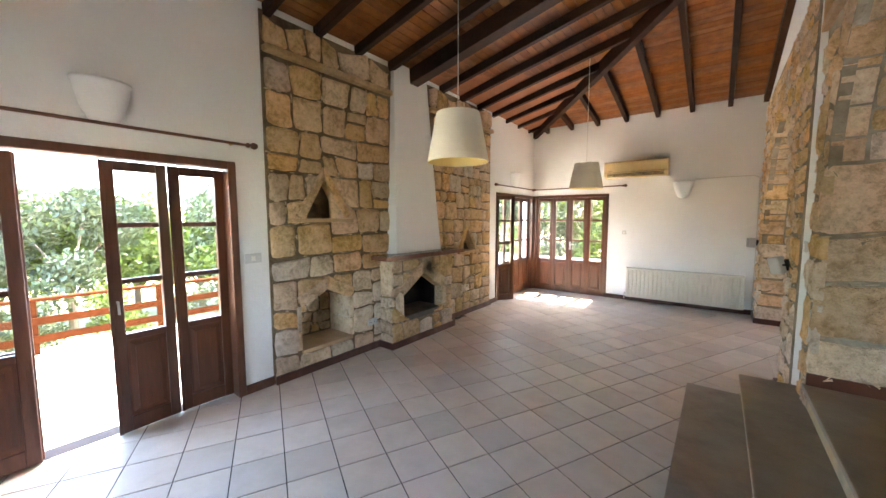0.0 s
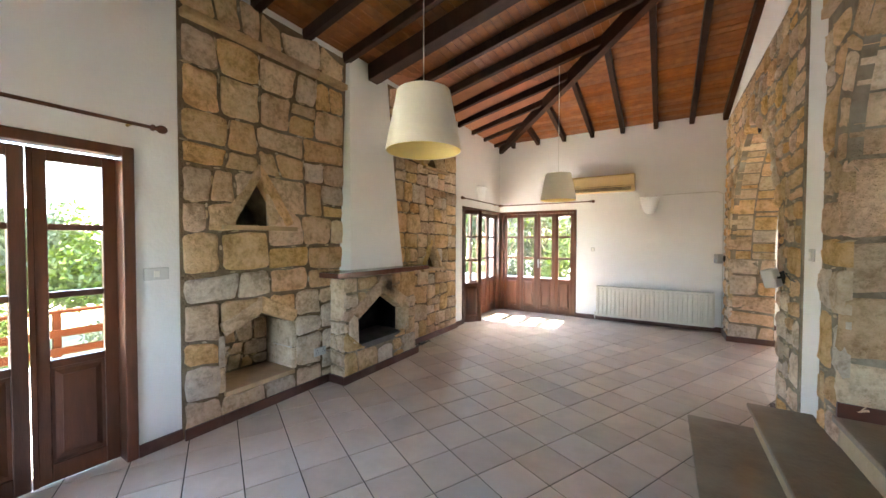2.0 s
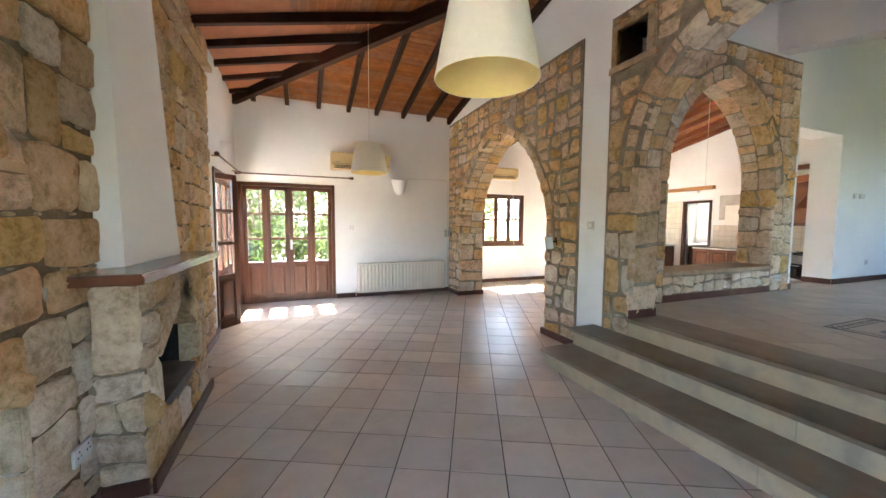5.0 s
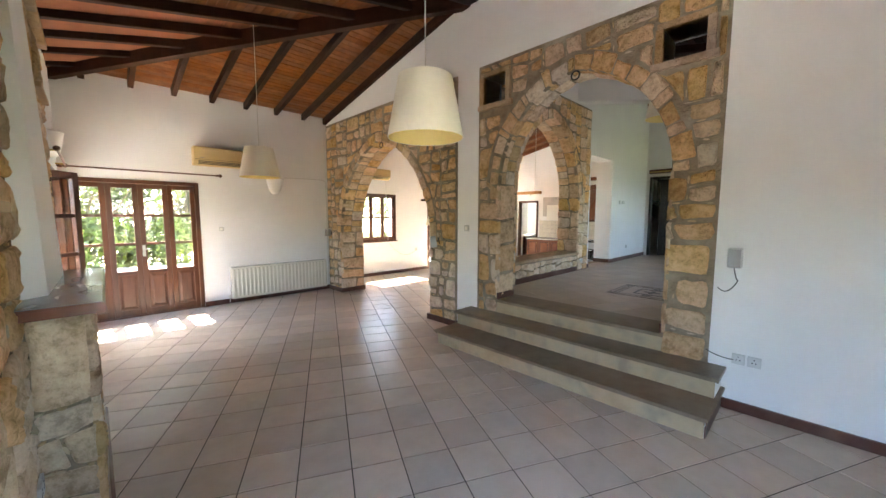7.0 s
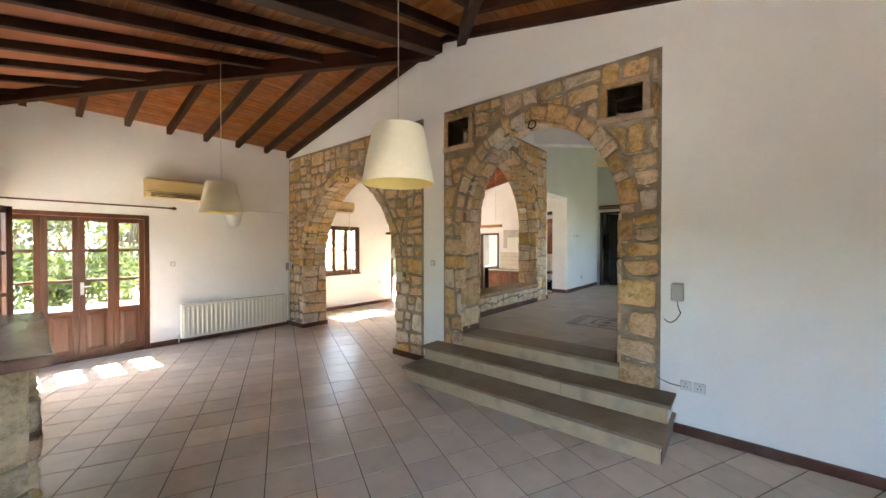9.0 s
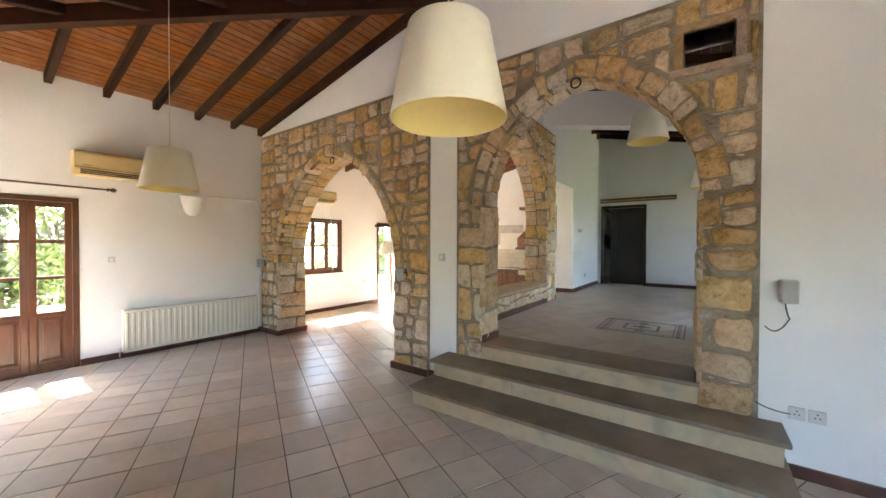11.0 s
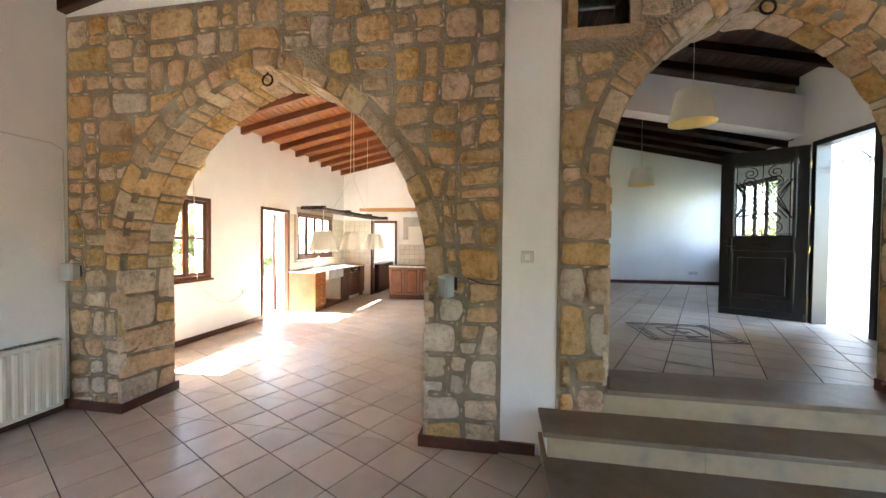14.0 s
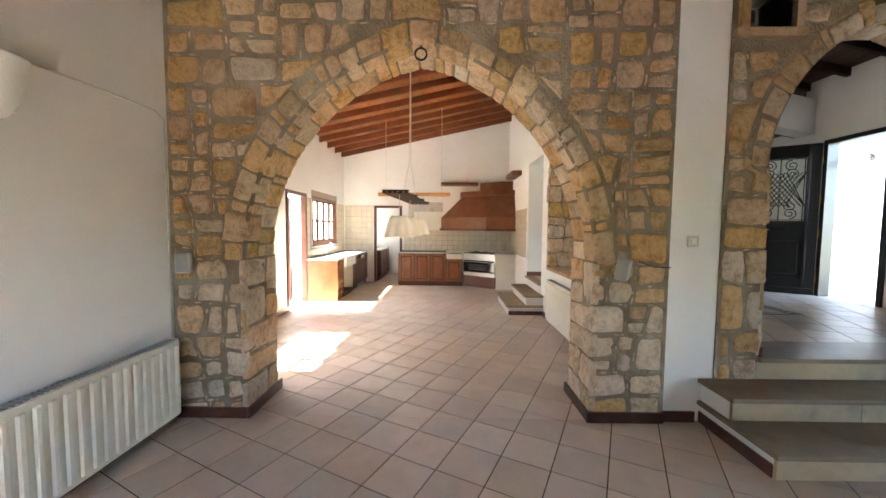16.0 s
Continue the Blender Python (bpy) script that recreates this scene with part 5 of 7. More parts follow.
def casement(name, x0, x1, y, z0, z1, leaves, rows, label, open_leaf=None, material=None):
    door_frame("window_frame", "x", x0 + 0.002, x1 - 0.002, y + 0.04, z1 - 0.002, "mahogany frame of a " + label, 0.10, 0.055, z0 + 0.002, True, material)
    w = (x1 - x0 - 0.11) / leaves
    base = None
    for k in range(leaves):
        m = pose(x0 + 0.055 + k * w, y + 0.05, z0 + 0.057)
        if base is None:
            base = glazed_leaf(w - 0.003, z1 - z0 - 0.114, rows, 0, 0.048, 0.032, material, 1, "window_leaf", "mahogany casement with small panes, " + label, label + " leaves")
            base.matrix_basis = m
        else:
            copy_thing(base, m)
    structure("window_sill", boxed(x0 - 0.03, x1 + 0.03, y - 0.03, y + 0.0, z0 - 0.03, z0 + 0.004, 0.005), material or WOOD_DOOR, "narrow wooden window sill", "sill")
casement("window_1", *W1[:2], K_NORTH, W1[2], W1[3], 4, 2, "kitchen window by the arch")
casement("window_2", *W2[:2], K_NORTH, W2[2], W2[3], 4, 2, "window over the sink")
casement("window_3", WW[0], WW[1], WING_SOUTH - 0.14, WW[2], WW[3], 4, 2, "wing window", material=BLACKWOOD)
door_frame("door_frame_4", "x", KD[0] + 0.002, KD[1] - 0.002, K_NORTH + 0.03, KD[3] - 0.002, "mahogany frame of the kitchen's garden door", 0.11)
k_leaf = glazed_leaf(0.78, 2.10, 3, 0.66, 0.09, cols=2, label="glazed mahogany kitchen door, open to the garden")
place_leaf(k_leaf, KD[1] - 0.05, K_NORTH + 0.34, 0.01, 3)
door_frame("door_frame_5", "y", KE[0] + 0.002, KE[1] - 0.002, K_EAST - 0.01 + 0.05, KE[2] - 0.002, "brown frame of the larder opening", 0.13)
door_frame("door_frame_6", "y", HD[0] + 0.002, HD[1] - 0.002, K_EAST + 0.03, HD[2] - 0.002, "dark frame of the stair hall opening", 0.12, 0.06, HALL_Z, material=BLACKWOOD)
rail = thing("sliding_rail", (K_EAST - 0.02, 2.83, 2.78), "brown wooden sliding door rail over the opening", "rail")
part("board", boxed(-0.03, 0.018, -0.88, 0.88, -0.05, 0.06, 0.006), WOOD_DOOR, rail)
part("track", boxed(-0.045, -0.031, -0.86, 0.86, -0.02, 0.01, 0.003), BRASS, rail, "thin brass track")

slide = thing("sliding_door", (K_EAST + 0.13, HD[0] + 0.07, HALL_Z + 0.012), "dark brown panelled sliding door, drawn nearly shut", "door")
part("leaf", boxed(0.0, 0.04, 0.0, 0.80, 0.0, 2.04, 0.004), BLACKWOOD, slide)
for z0, z1 in ((0.12, 0.92), (1.04, 1.92)):
    part("panel_moulding", ring_frame_x(0.10, 0.70, z0, z1), BLACKWOOD, slide)
# entrance door, standing open into the hall
door_frame("door_frame_7", "x", ED[0] + 0.002, ED[1] - 0.002, HALL_SOUTH - 0.06, ED[2] - 0.002, "black-brown frame of the entrance door", 0.17, 0.065, HALL_Z, material=BLACKWOOD)
e = thing("entrance_door", (ED[1] - 0.02, HALL_SOUTH + 0.05, HALL_Z + 0.01), "black-brown panelled entrance door with wrought iron grille, open", "door", rz=57)
DW, DH = 0.91, 2.30
bm = bmesh.new()
for x0, x1, z0, z1 in ((0, 0.14, 0, DH), (DW - 0.14, DW, 0, DH), (0.14, DW - 0.14, 0, 0.24), (0.14, DW - 0.14, 0.90, 1.12), (0.14, DW - 0.14, DH - 0.18, DH)):
    box(bm, x0, x1, -0.024, 0.024, z0, z1, 0.004)
part("leaf_frame", bm, BLACKWOOD, e)
part("panel", boxed(0.13, DW - 0.13, -0.010, 0.010, 0.23, 0.91), BLACKWOOD, e)
bm = bmesh.new()
for s in (-1, 1):
    box(bm, 0.20, DW - 0.20, min(s * 0.008, s * 0.022), max(s * 0.008, s * 0.022), 0.31, 0.83, 0.012)
part("raised_field", bm, BLACKWOOD, e)
for s in (-1, 1):
    bm = bmesh.new()
    ring_frame(bm, 0.12, DW - 0.12, 1.10, DH - 0.16, 0.035, 0.014, s * 0.026)
    part("glazing_moulding", bm, BLACKWOOD, e)
    bm = bmesh.new()
    ring_frame(bm, 0.12, DW - 0.12, 0.22, 0.92, 0.03, 0.012, s * 0.026)
    part("panel_moulding", bm, BLACKWOOD, e)
part("kick_rail", boxed(0.02, DW - 0.02, 0.024, 0.042, 0.04, 0.10, 0.008), BLACKWOOD, e)
g = part("pane", boxed(0.15, DW - 0.15, -0.014, -0.008, 1.12, DH - 0.18), GLASS, e)
g.visible_shadow = False
IRON = mat("black_wrought_iron", (0.02, 0.019, 0.018), rough=0.5, metal=0.6)
def grille(parent):
    """Lattice in the middle with scrolls above and below."""
    x0, x1, z0, z1 = 0.16, DW - 0.16, 1.13, DH - 0.19
    cx, cz = (x0 + x1) / 2, (z0 + z1) / 2
    def bar(name, pts):
        wire(name, [(x, 0.012, z) for x, z in pts], 0.0065, IRON, parent)
    half = 0.26
    for k in range(-4, 5):
        s = k * 0.065
        for sg in (-1, 1):
            pts = []
            for f in (0, 1):
                tt = -half + 2 * half * f
                pts.append((cx + s / 1.0 + sg * tt * 0.72, cz + tt))
            a, b = pts
            a = (min(max(a[0], x0), x1), a[1]); b = (min(max(b[0], x0), x1), b[1])
            bar("lattice_bar", [a, b])
    def scroll(ox, oz, r, turn, flip):
        pts = []
        for k in range(26):
            a = k / 25 * 1.6 * 2 * math.pi
            rr = r * (1 - 0.80 * k / 25)
            pts.append((ox + flip * rr * math.cos(a + turn), oz + rr * math.sin(a + turn)))
        bar("scroll", pts)
    for zz, turn in ((z1 - 0.12, math.pi / 2), (z0 + 0.12, -math.pi / 2), (z1 - 0.24, -math.pi / 2), (z0 + 0.24, math.pi / 2)):
        for fx in (-1, 1):
            scroll(cx + fx * 0.13, zz, 0.085, turn, fx)
    bar("upright", [(cx, z0), (cx, z1)])
    for x in (x0 + 0.02, x1 - 0.02):
        bar("upright", [(x, z0), (x, z1)])
    for z in (z0 + 0.02, z1 - 0.02):
        bar("crossbar", [(x0, z), (x1, z)])
grille(e)
bm = boxed(0.36, 0.56, 0.024, 0.032, 0.985, 1.03, 0.003)
part("letter_plate", bm, IRON, e, "black letter plate")
bm = boxed(DW - 0.085, DW - 0.055, 0.024, 0.034, 0.86, 1.06, 0.004)
tube(bm, (DW - 0.07, 0.03, 0.97), (DW - 0.07, 0.08, 0.97), 0.009)
tube(bm, (DW - 0.07, 0.075, 0.97), (DW - 0.18, 0.075, 0.97), 0.009)
part("handle", bm, IRON, e, "black lever handle")
for z in (0.25, 0.95, 1.45, 2.05):
    part("hinge", boxed(-0.012, 0.004, -0.028, 0.028, z - 0.05, z + 0.05, 0.002), BRASS, e, "dull brass hinge")
# ---- lamps ----
BULB = mat("white_glass", (0.85, 0.83, 0.78), rough=0.3)
YELLOW = cloth_mat("warm_yellow_lining", (0.93, 0.76, 0.34), 0.25)
CABLE = mat("white_cable", (0.7, 0.68, 0.62), rough=0.5)
def pendant(at, top, r0=0.237, r1=0.168, h=0.37, label="cream fabric drum pendant lamp with yellow lining", group="drum pendant lamps", sides=40):
    t = thing("pendant_lamp", at, label, "lamp", group)
    bm = bmesh.new()
    lathe(bm, [(r0, 0.0), (r0 + 0.002, 0.004), (r1, h)], sides)
    part("shade", bm, CREAM, t, smooth=True)
    bm = bmesh.new()
    lathe(bm, [(r0 - 0.004, 0.001), (r1 - 0.004, h - 0.002)], sides)
    part("lining", bm, YELLOW, t, "warm yellow inner lining", True)
    bm = bmesh.new()
    for k in range(3):
        a = k * 2 * math.pi / 3
        tube(bm, (0, 0, h - 0.03), (r1 * math.cos(a), r1 * math.sin(a), h - 0.01), 0.003, n=6)
    part("spider", bm, CHROME, t)
    bm = bmesh.new()
    tube(bm, (0, 0, h - 0.12), (0, 0, h - 0.02), 0.02, 0.018)
    part("socket", bm, WHITE, t)
    bm = bmesh.new()
    bmesh.ops.create_uvsphere(bm, u_segments=14, v_segments=10, radius=0.032, matrix=Matrix.Translation((0, 0, h - 0.15)))
    part("bulb", bm, BULB, t, smooth=True)
    wire("cord", [(0, 0, h - 0.02), (0, 0, top - at[2])], 0.0035, CABLE, t)
    bm = bmesh.new()
    lathe(bm, [(0.0, -0.035), (0.03, -0.03), (0.045, -0.005), (0.045, 0.0)], 16, Matrix.Translation((0, 0, top - at[2])))
    part("ceiling_rose", bm, WHITE, t)
    return t
pendant((-1.60, 5.56, 2.10), roof_w(-1.60))
pendant((-1.642, 2.325, 2.10), roof_w(-1.642))
pendant((2.35, 2.03, 2.90), roof_s(2.03), 0.235, 0.165, 0.36)
pendant((5.63, 1.41, 2.70), roof_s(1.41), 0.235, 0.165, 0.34)

def sconce(m):
    """A half bowl of white plaster on the wall; -y is into the room."""
    t = thing("wall_sconce", (0, 0, 0), "white plaster half-bowl wall light", "wall light", "wall sconces")
    bm = bmesh.new()
    prof = [(0.03, -0.15), (0.075, -0.13), (0.115, -0.06), (0.145, 0.06), (0.155, 0.13), (0.165, 0.135), (0.165, 0.155), (0.145, 0.155), (0.10, -0.02), (0.03, -0.11)]
    n = 16
    rings = [[bm.verts.new((r * math.cos(math.pi + math.pi * i / n), r * 0.8 * math.sin(math.pi + math.pi * i / n), z)) for i in range(n + 1)] for r, z in prof]
    for a, b in zip(rings, rings[1:]):
        for i in range(n):
            bm.faces.new((a[i], a[i + 1], b[i + 1], b[i]))
    part("bowl", bm, PLASTER, t, smooth=True)
    part("back_plate", boxed(-0.12, 0.12, -0.012, 0.0, -0.1, 0.14, 0.004), PLASTER, t)
    t.matrix_basis = m
    return t
s0 = sconce(pose(-0.56, NORTH, 2.18))
copy_thing(s0, pose(WEST, 0.60, 2.47, 0, 0, 90))
copy_thing(s0, pose(WEST, 6.98, 2.45, 0, 0, 90))

# curtain rods
def rod(p, q, wall):
    p, q, wall = Vector(p), Vector(q), Vector(wall)
    t = thing("curtain_rod", p, "thin turned wooden curtain rod with bulb finials", "curtain rod", "curtain rods")
    v = q - p
    bm = bmesh.new()
    tube(bm, (0, 0, 0), v, 0.012)
    part("pole", bm, WOOD_DOOR, t)
    for end, s in ((Vector(), -1), (v, 1)):
        d = v.normalized() * s
        mm = d.to_track_quat("Z", "Y").to_matrix().to_4x4()
        mm.translation = end
        bm = bmesh.new()
        lathe(bm, [(0.010, 0), (0.022, 0.005), (0.022, 0.02), (0.012, 0.03), (0.026, 0.05), (0.03, 0.07), (0.022, 0.09), (0.006, 0.10)], 14, mm)
        part("finial", bm, WOOD_DOOR, t, smooth=True)
        bm = bmesh.new()
        c = end - d * 0.10
        tube(bm, c, c + wall, 0.010)
        part("bracket", bm, BRASS, t, "small brass bracket")
rod((WEST + 0.09, -0.45, 2.32), (WEST + 0.09, 1.52, 2.32), (-0.088, 0, 0))
rod((-3.38, NORTH - 0.09, 2.305), (-1.58, NORTH - 0.09, 2.305), (0, 0.088, 0))
rod((WEST + 0.09, 6.12, 2.30), (WEST + 0.09, 7.75, 2.30), (-0.088, 0, 0))

# ---- radiator, air conditioner ----
def radiator(name, x0, x1, y, z0, z1, face=-1, label="cream ribbed panel radiator under the wall sconce", flutes=26):
    t = thing(name, ((x0 + x1) / 2, y, z0), label, "radiator")
    w, h = (x1 - x0) / 2, z1 - z0
    f = face
    bm = bmesh.new()
    for d0, d1 in ((0.0, 0.014), (0.075, 0.09)):
        box(bm, -w, w, min(f * d0, f * d1), max(f * d0, f * d1), 0.0, h - 0.012, 0.004)
    part("panel", bm, CREAM_ENAMEL, t)
    pitch = 2 * w / flutes
    for k in range(flutes):
        c = -w + (k + 0.5) * pitch
        bm = bmesh.new()
        box(bm, c - pitch * 0.30, c + pitch * 0.30, min(f * 0.089, f * 0.110), max(f * 0.089, f * 0.110), 0.03, h - 0.045, 0.010)
        part("flute", bm, CREAM_ENAMEL, t)
    bm = bmesh.new()
    n = 60
    for k in range(n):
        c = -w + 0.01 + (k + 0.5) * (2 * w - 0.02) / n
        box(bm, c - 0.006, c + 0.006, min(f * 0.016, f * 0.074), max(f * 0.016, f * 0.074), h - 0.012, h - 0.004)
    part("top_grille", bm, mat("grey_convector_fin", (0.35, 0.35, 0.34), rough=0.5, metal=0.3) if "grey_convector_fin" not in bpy.data.materials else bpy.data.materials["grey_convector_fin"], t, "grey slotted top grille")
    for s in (-1, 1):
        part("side_cover", boxed(s * w - 0.002, s * w + 0.002, min(0, f * 0.09), max(0, f * 0.09), 0.01, h - 0.003), CREAM_ENAMEL, t)
    bm = bmesh.new()
    tube(bm, (-w - 0.03, f * 0.045, -0.055), (-w - 0.03, f * 0.045, 0.05), 0.009)
    tube(bm, (-w - 0.03, f * 0.045, 0.045), (-w + 0.02, f * 0.045, 0.045), 0.008)
    tube(bm, (-w - 0.03, f * 0.045, 0.03), (-w - 0.03, f * 0.045, 0.075), 0.016)
    part("valve", bm, CREAM_ENAMEL, t)
    for s in (-0.7, 0.7):
        part("bracket", boxed(s * w - 0.02, s * w + 0.02, min(0, -f * 0.045), max(0, -f * 0.045), 0.1, h - 0.1), CREAM_ENAMEL, t)
    return t
CREAM_ENAMEL = mat("cream_radiator_enamel", (0.78, 0.745, 0.65), (0.74, 0.705, 0.61), 0.4, 4)
radiator("radiator", -1.43, 0.40, NORTH - 0.045, 0.09, 0.68)
radiator("radiator", 2.06, 3.30, K_SOUTH + 0.045, 0.10, 0.74, 1, "white ribbed panel radiator below the stone arch", 18)
AC_PLASTIC = mat("yellowed_plastic", (0.66, 0.50, 0.24), (0.60, 0.44, 0.20), 0.45, 3)
DARK = mat("dark_slot", (0.02, 0.02, 0.02), rough=0.7)
def air_con(x0, x1, y, z0, z1, label):
    t = thing("air_conditioner", ((x0 + x1) / 2, y, z0), label, "air conditioner", "air conditioners")
    w, h = (x1 - x0) / 2, z1 - z0
    bm = bmesh.new()
    prism(bm, [(0, 0), (-0.13, 0), (-0.19, 0.07), (-0.20, h - 0.03), (-0.18, h), (0, h)], Matrix(((0, 0, 1, 0), (1, 0, 0, 0), (0, 1, 0, 0), (0, 0, 0, 1))), -w, w)
    bmesh.ops.bevel(bm, geom=bm.edges[:], offset=0.008, segments=2, affect="EDGES")
    part("case", bm, AC_PLASTIC, t)
    for k in range(3):
        part("louvre", boxed(-w + 0.06, w - 0.06, -0.165 - 0.018 * k, -0.158 - 0.018 * k, 0.02 + 0.02 * k, 0.032 + 0.02 * k), DARK, t, "dark air slot")
    part("front_seam", boxed(-w + 0.01, w - 0.01, -0.203, -0.196, 0.095, 0.099), DARK, t)
    part("badge", boxed(-w + 0.08, -w + 0.16, -0.204, -0.199, 0.12, 0.13), mat("grey_print", (0.3, 0.28, 0.25)) if "grey_print" not in bpy.data.materials else bpy.data.materials["grey_print"], t)
air_con(-1.90, -0.80, NORTH, 2.46, 2.77, "yellowed plastic wall air conditioner")
air_con(1.72, 2.60, K_NORTH, 2.55, 2.82, "cream wall air conditioner above the kitchen window")

# ---- switches, sockets, cables, loudspeakers ----
# plates greyed: the shading at their edges is put into the colour
SWITCHP = mat("greyed_white_plastic", (0.66, 0.65, 0.62), (0.60, 0.59, 0.56), 0.4, 8)
def plate(m, w=0.085, h=0.085, kind="switch", label="white plastic light switch"):
    t = thing("wall_" + kind, (0, 0, 0), label, kind, "wall fittings")
    part("plate", boxed(-w / 2, w / 2, -0.014, 0, -h / 2, h / 2, 0.003), SWITCHP, t)
    if kind == "switch":
        part("rocker", boxed(-0.018, 0.018, -0.020, -0.013, -0.022, 0.022, 0.002), WHITE, t)
    else:
        bm = bmesh.new()
        n = max(1, round(w / 0.09))
        for k in range(n):
            c = -w / 2 + (k + 0.5) * w / n
            for dx, dz in ((0, 0.018), (-0.012, -0.006), (0.012, -0.006)):
                box(bm, c + dx - 0.004, c + dx + 0.004, -0.0155, -0.0135, dz - 0.004, dz + 0.004)
        part("pin_holes", bm, DARK, t)
    t.matrix_basis = m
    return t
W_, E_, N_ = 90, -90, 0
plate(pose(WEST, 1.57, 1.29, 0, 0, W_), 0.15, 0.09)
plate(pose(-1.52, NORTH, 1.37), 0.075, 0.075)
plate(pose(EAST_FACE, 3.93, 1.44, 0, 0, E_))
plate(pose(EAST_FACE, 0.93, 0.44, 0, 0, E_), 0.085, 0.085, "socket", "white wall socket above the skirting")
plate(pose(EAST_FACE, 0.83, 0.44, 0, 0, E_), 0.085, 0.085, "socket", "white wall socket beside another")
plate(pose(WEST + 0.045, 2.98, 0.36, 0, 0, W_), 0.15, 0.085, "socket", "double white wall socket on the stone wall")
plate(pose(3.75, HALL_NORTH - 0.03, 0.72, 0, 0, N_), 0.14, 0.085, "socket", "double white wall socket in the low wall")
plate(pose(5.80, HALL_NORTH, 1.93), 0.08, 0.08)
plate(pose(6.02, HALL_NORTH, 1.93), 0.16, 0.07, "switch", "yellowed double switch on the hall wall")
plate(pose(6.35, HALL_NORTH, 0.85), 0.08, 0.08, "socket", "white wall socket low on the hall wall")
plate(pose(K_EAST, -0.55, 0.82, 0, 0, E_), 0.2, 0.085, "socket", "double white wall socket low on the far wall")
plate(pose(3.62, K_NORTH, 0.62), 0.09, 0.09, "socket", "white wall socket with a hanging flex")
plate(pose(K_EAST, 6.2, 1.12, 0, 0, E_), 0.14, 0.085, "socket", "white socket on the kitchen tiles")
GREYP = mat("grey_plastic", (0.62, 0.61, 0.59), (0.56, 0.55, 0.53), 0.5, 8)
def speaker(at, rz, label="small grey loudspeaker on a wall bracket"):
    t = thing("loudspeaker", at, label, "loudspeaker", "loudspeakers", rz)
    part("case", boxed(-0.046, 0.046, -0.135, -0.045, -0.078, 0.078, 0.008), GREYP, t)
    part("front_cloth", boxed(-0.040, 0.040, -0.140, -0.134, -0.070, 0.070, 0.003), mat("grey_speaker_cloth", (0.45, 0.44, 0.42), rough=0.9) if "grey_speaker_cloth" not in bpy.data.materials else bpy.data.materials["grey_speaker_cloth"], t)
    bm = boxed(-0.025, 0.025, -0.012, 0.0, -0.05, 0.05, 0.003)
    tube(bm, (0, -0.008, 0.0), (0, -0.07, 0.0), 0.009)
    part("bracket", bm, DARK, t)
    return t
speaker((EAST_FACE - 0.03, 7.86, 1.25), -70)
speaker((EAST_FACE - 0.03, 4.44, 1.24), -100).matrix_basis = pose(EAST_FACE - 0.035, 4.45, 1.24, 10, 10, -128)
speaker((EAST_FACE, 0.99, 1.28), -90)
BLACKC = mat("black_flex", (0.02, 0.02, 0.02), rough=0.5)
def flex(name, pts, r, m, label):
    tagged(wire(name, pts, r, m), label, "cable")
def sag(p, q, d, n=14):
    p, q = Vector(p), Vector(q)
    return [tuple(p.lerp(q, k / n) + Vector((0, 0, -d * 4 * (k / n) * (1 - k / n)))) for k in range(n + 1)]
flex("cable", sag((EAST_FACE - 0.03, 1.0, 1.21), (EAST_FACE - 0.008, 0.97, 1.09), 0.03) + sag((EAST_FACE - 0.008, 0.97, 1.09), (EAST_FACE - 0.008, 1.10, 1.02), 0.06), 0.004, BLACKC, "thin black flex looping from the loudspeaker")
flex("cable", sag((EAST_FACE - 0.012, 1.15, 0.47), (EAST_FACE - 0.012, 0.96, 0.43), 0.015), 0.004, BLACKC, "thin dark flex along the wall to the socket")
flex("cable", [(-0.38, NORTH - 0.006, 2.36), (0.05, NORTH - 0.006, 2.37), (0.42, NORTH - 0.006, 2.37), (0.50, NORTH - 0.006, 2.33), (0.51, NORTH - 0.006, 1.3), (0.51, NORTH - 0.006, 0.1)], 0.006, CABLE, "painted-over cable along the white wall")
flex("cable", [(EAST_FACE - 0.045, 4.36, 1.28), (EAST_FACE - 0.045, 4.25, 1.24), (EAST_FACE - 0.045, 4.12, 1.235)], 0.004, BLACKC, "thin black flex along the stone pier")
flex("cable", sag((2.56, K_NORTH - 0.01, 2.56), (2.62, K_NORTH - 0.02, 0.9), 0.0) + sag((2.62, K_NORTH - 0.02, 0.9), (3.62, K_NORTH - 0.02, 0.62), 0.25), 0.006, CABLE, "white flex hanging from the air conditioner")
flex("cable", [(-3.36 + 0.05 * math.sin(k * 1.9), 4.62 + 0.022 * k, 0.012 + 0.01 * (k % 2)) for k in range(16)], 0.005, BLACKC, "tangled black cable on the floor")
flex("cable", [(-3.40 + 0.10 * math.sin(k * 0.7), 4.9 + 0.05 * k, 0.006) for k in range(14)], 0.004, CABLE, "loose white cable on the floor by the wall")
box_w = thing("floor_plug", (-3.37, 4.78, 0.0), "small black plug block on the floor", "plug")
part("body", boxed(-0.03, 0.03, -0.05, 0.05, 0.0, 0.03, 0.006), BLACKC, box_w)
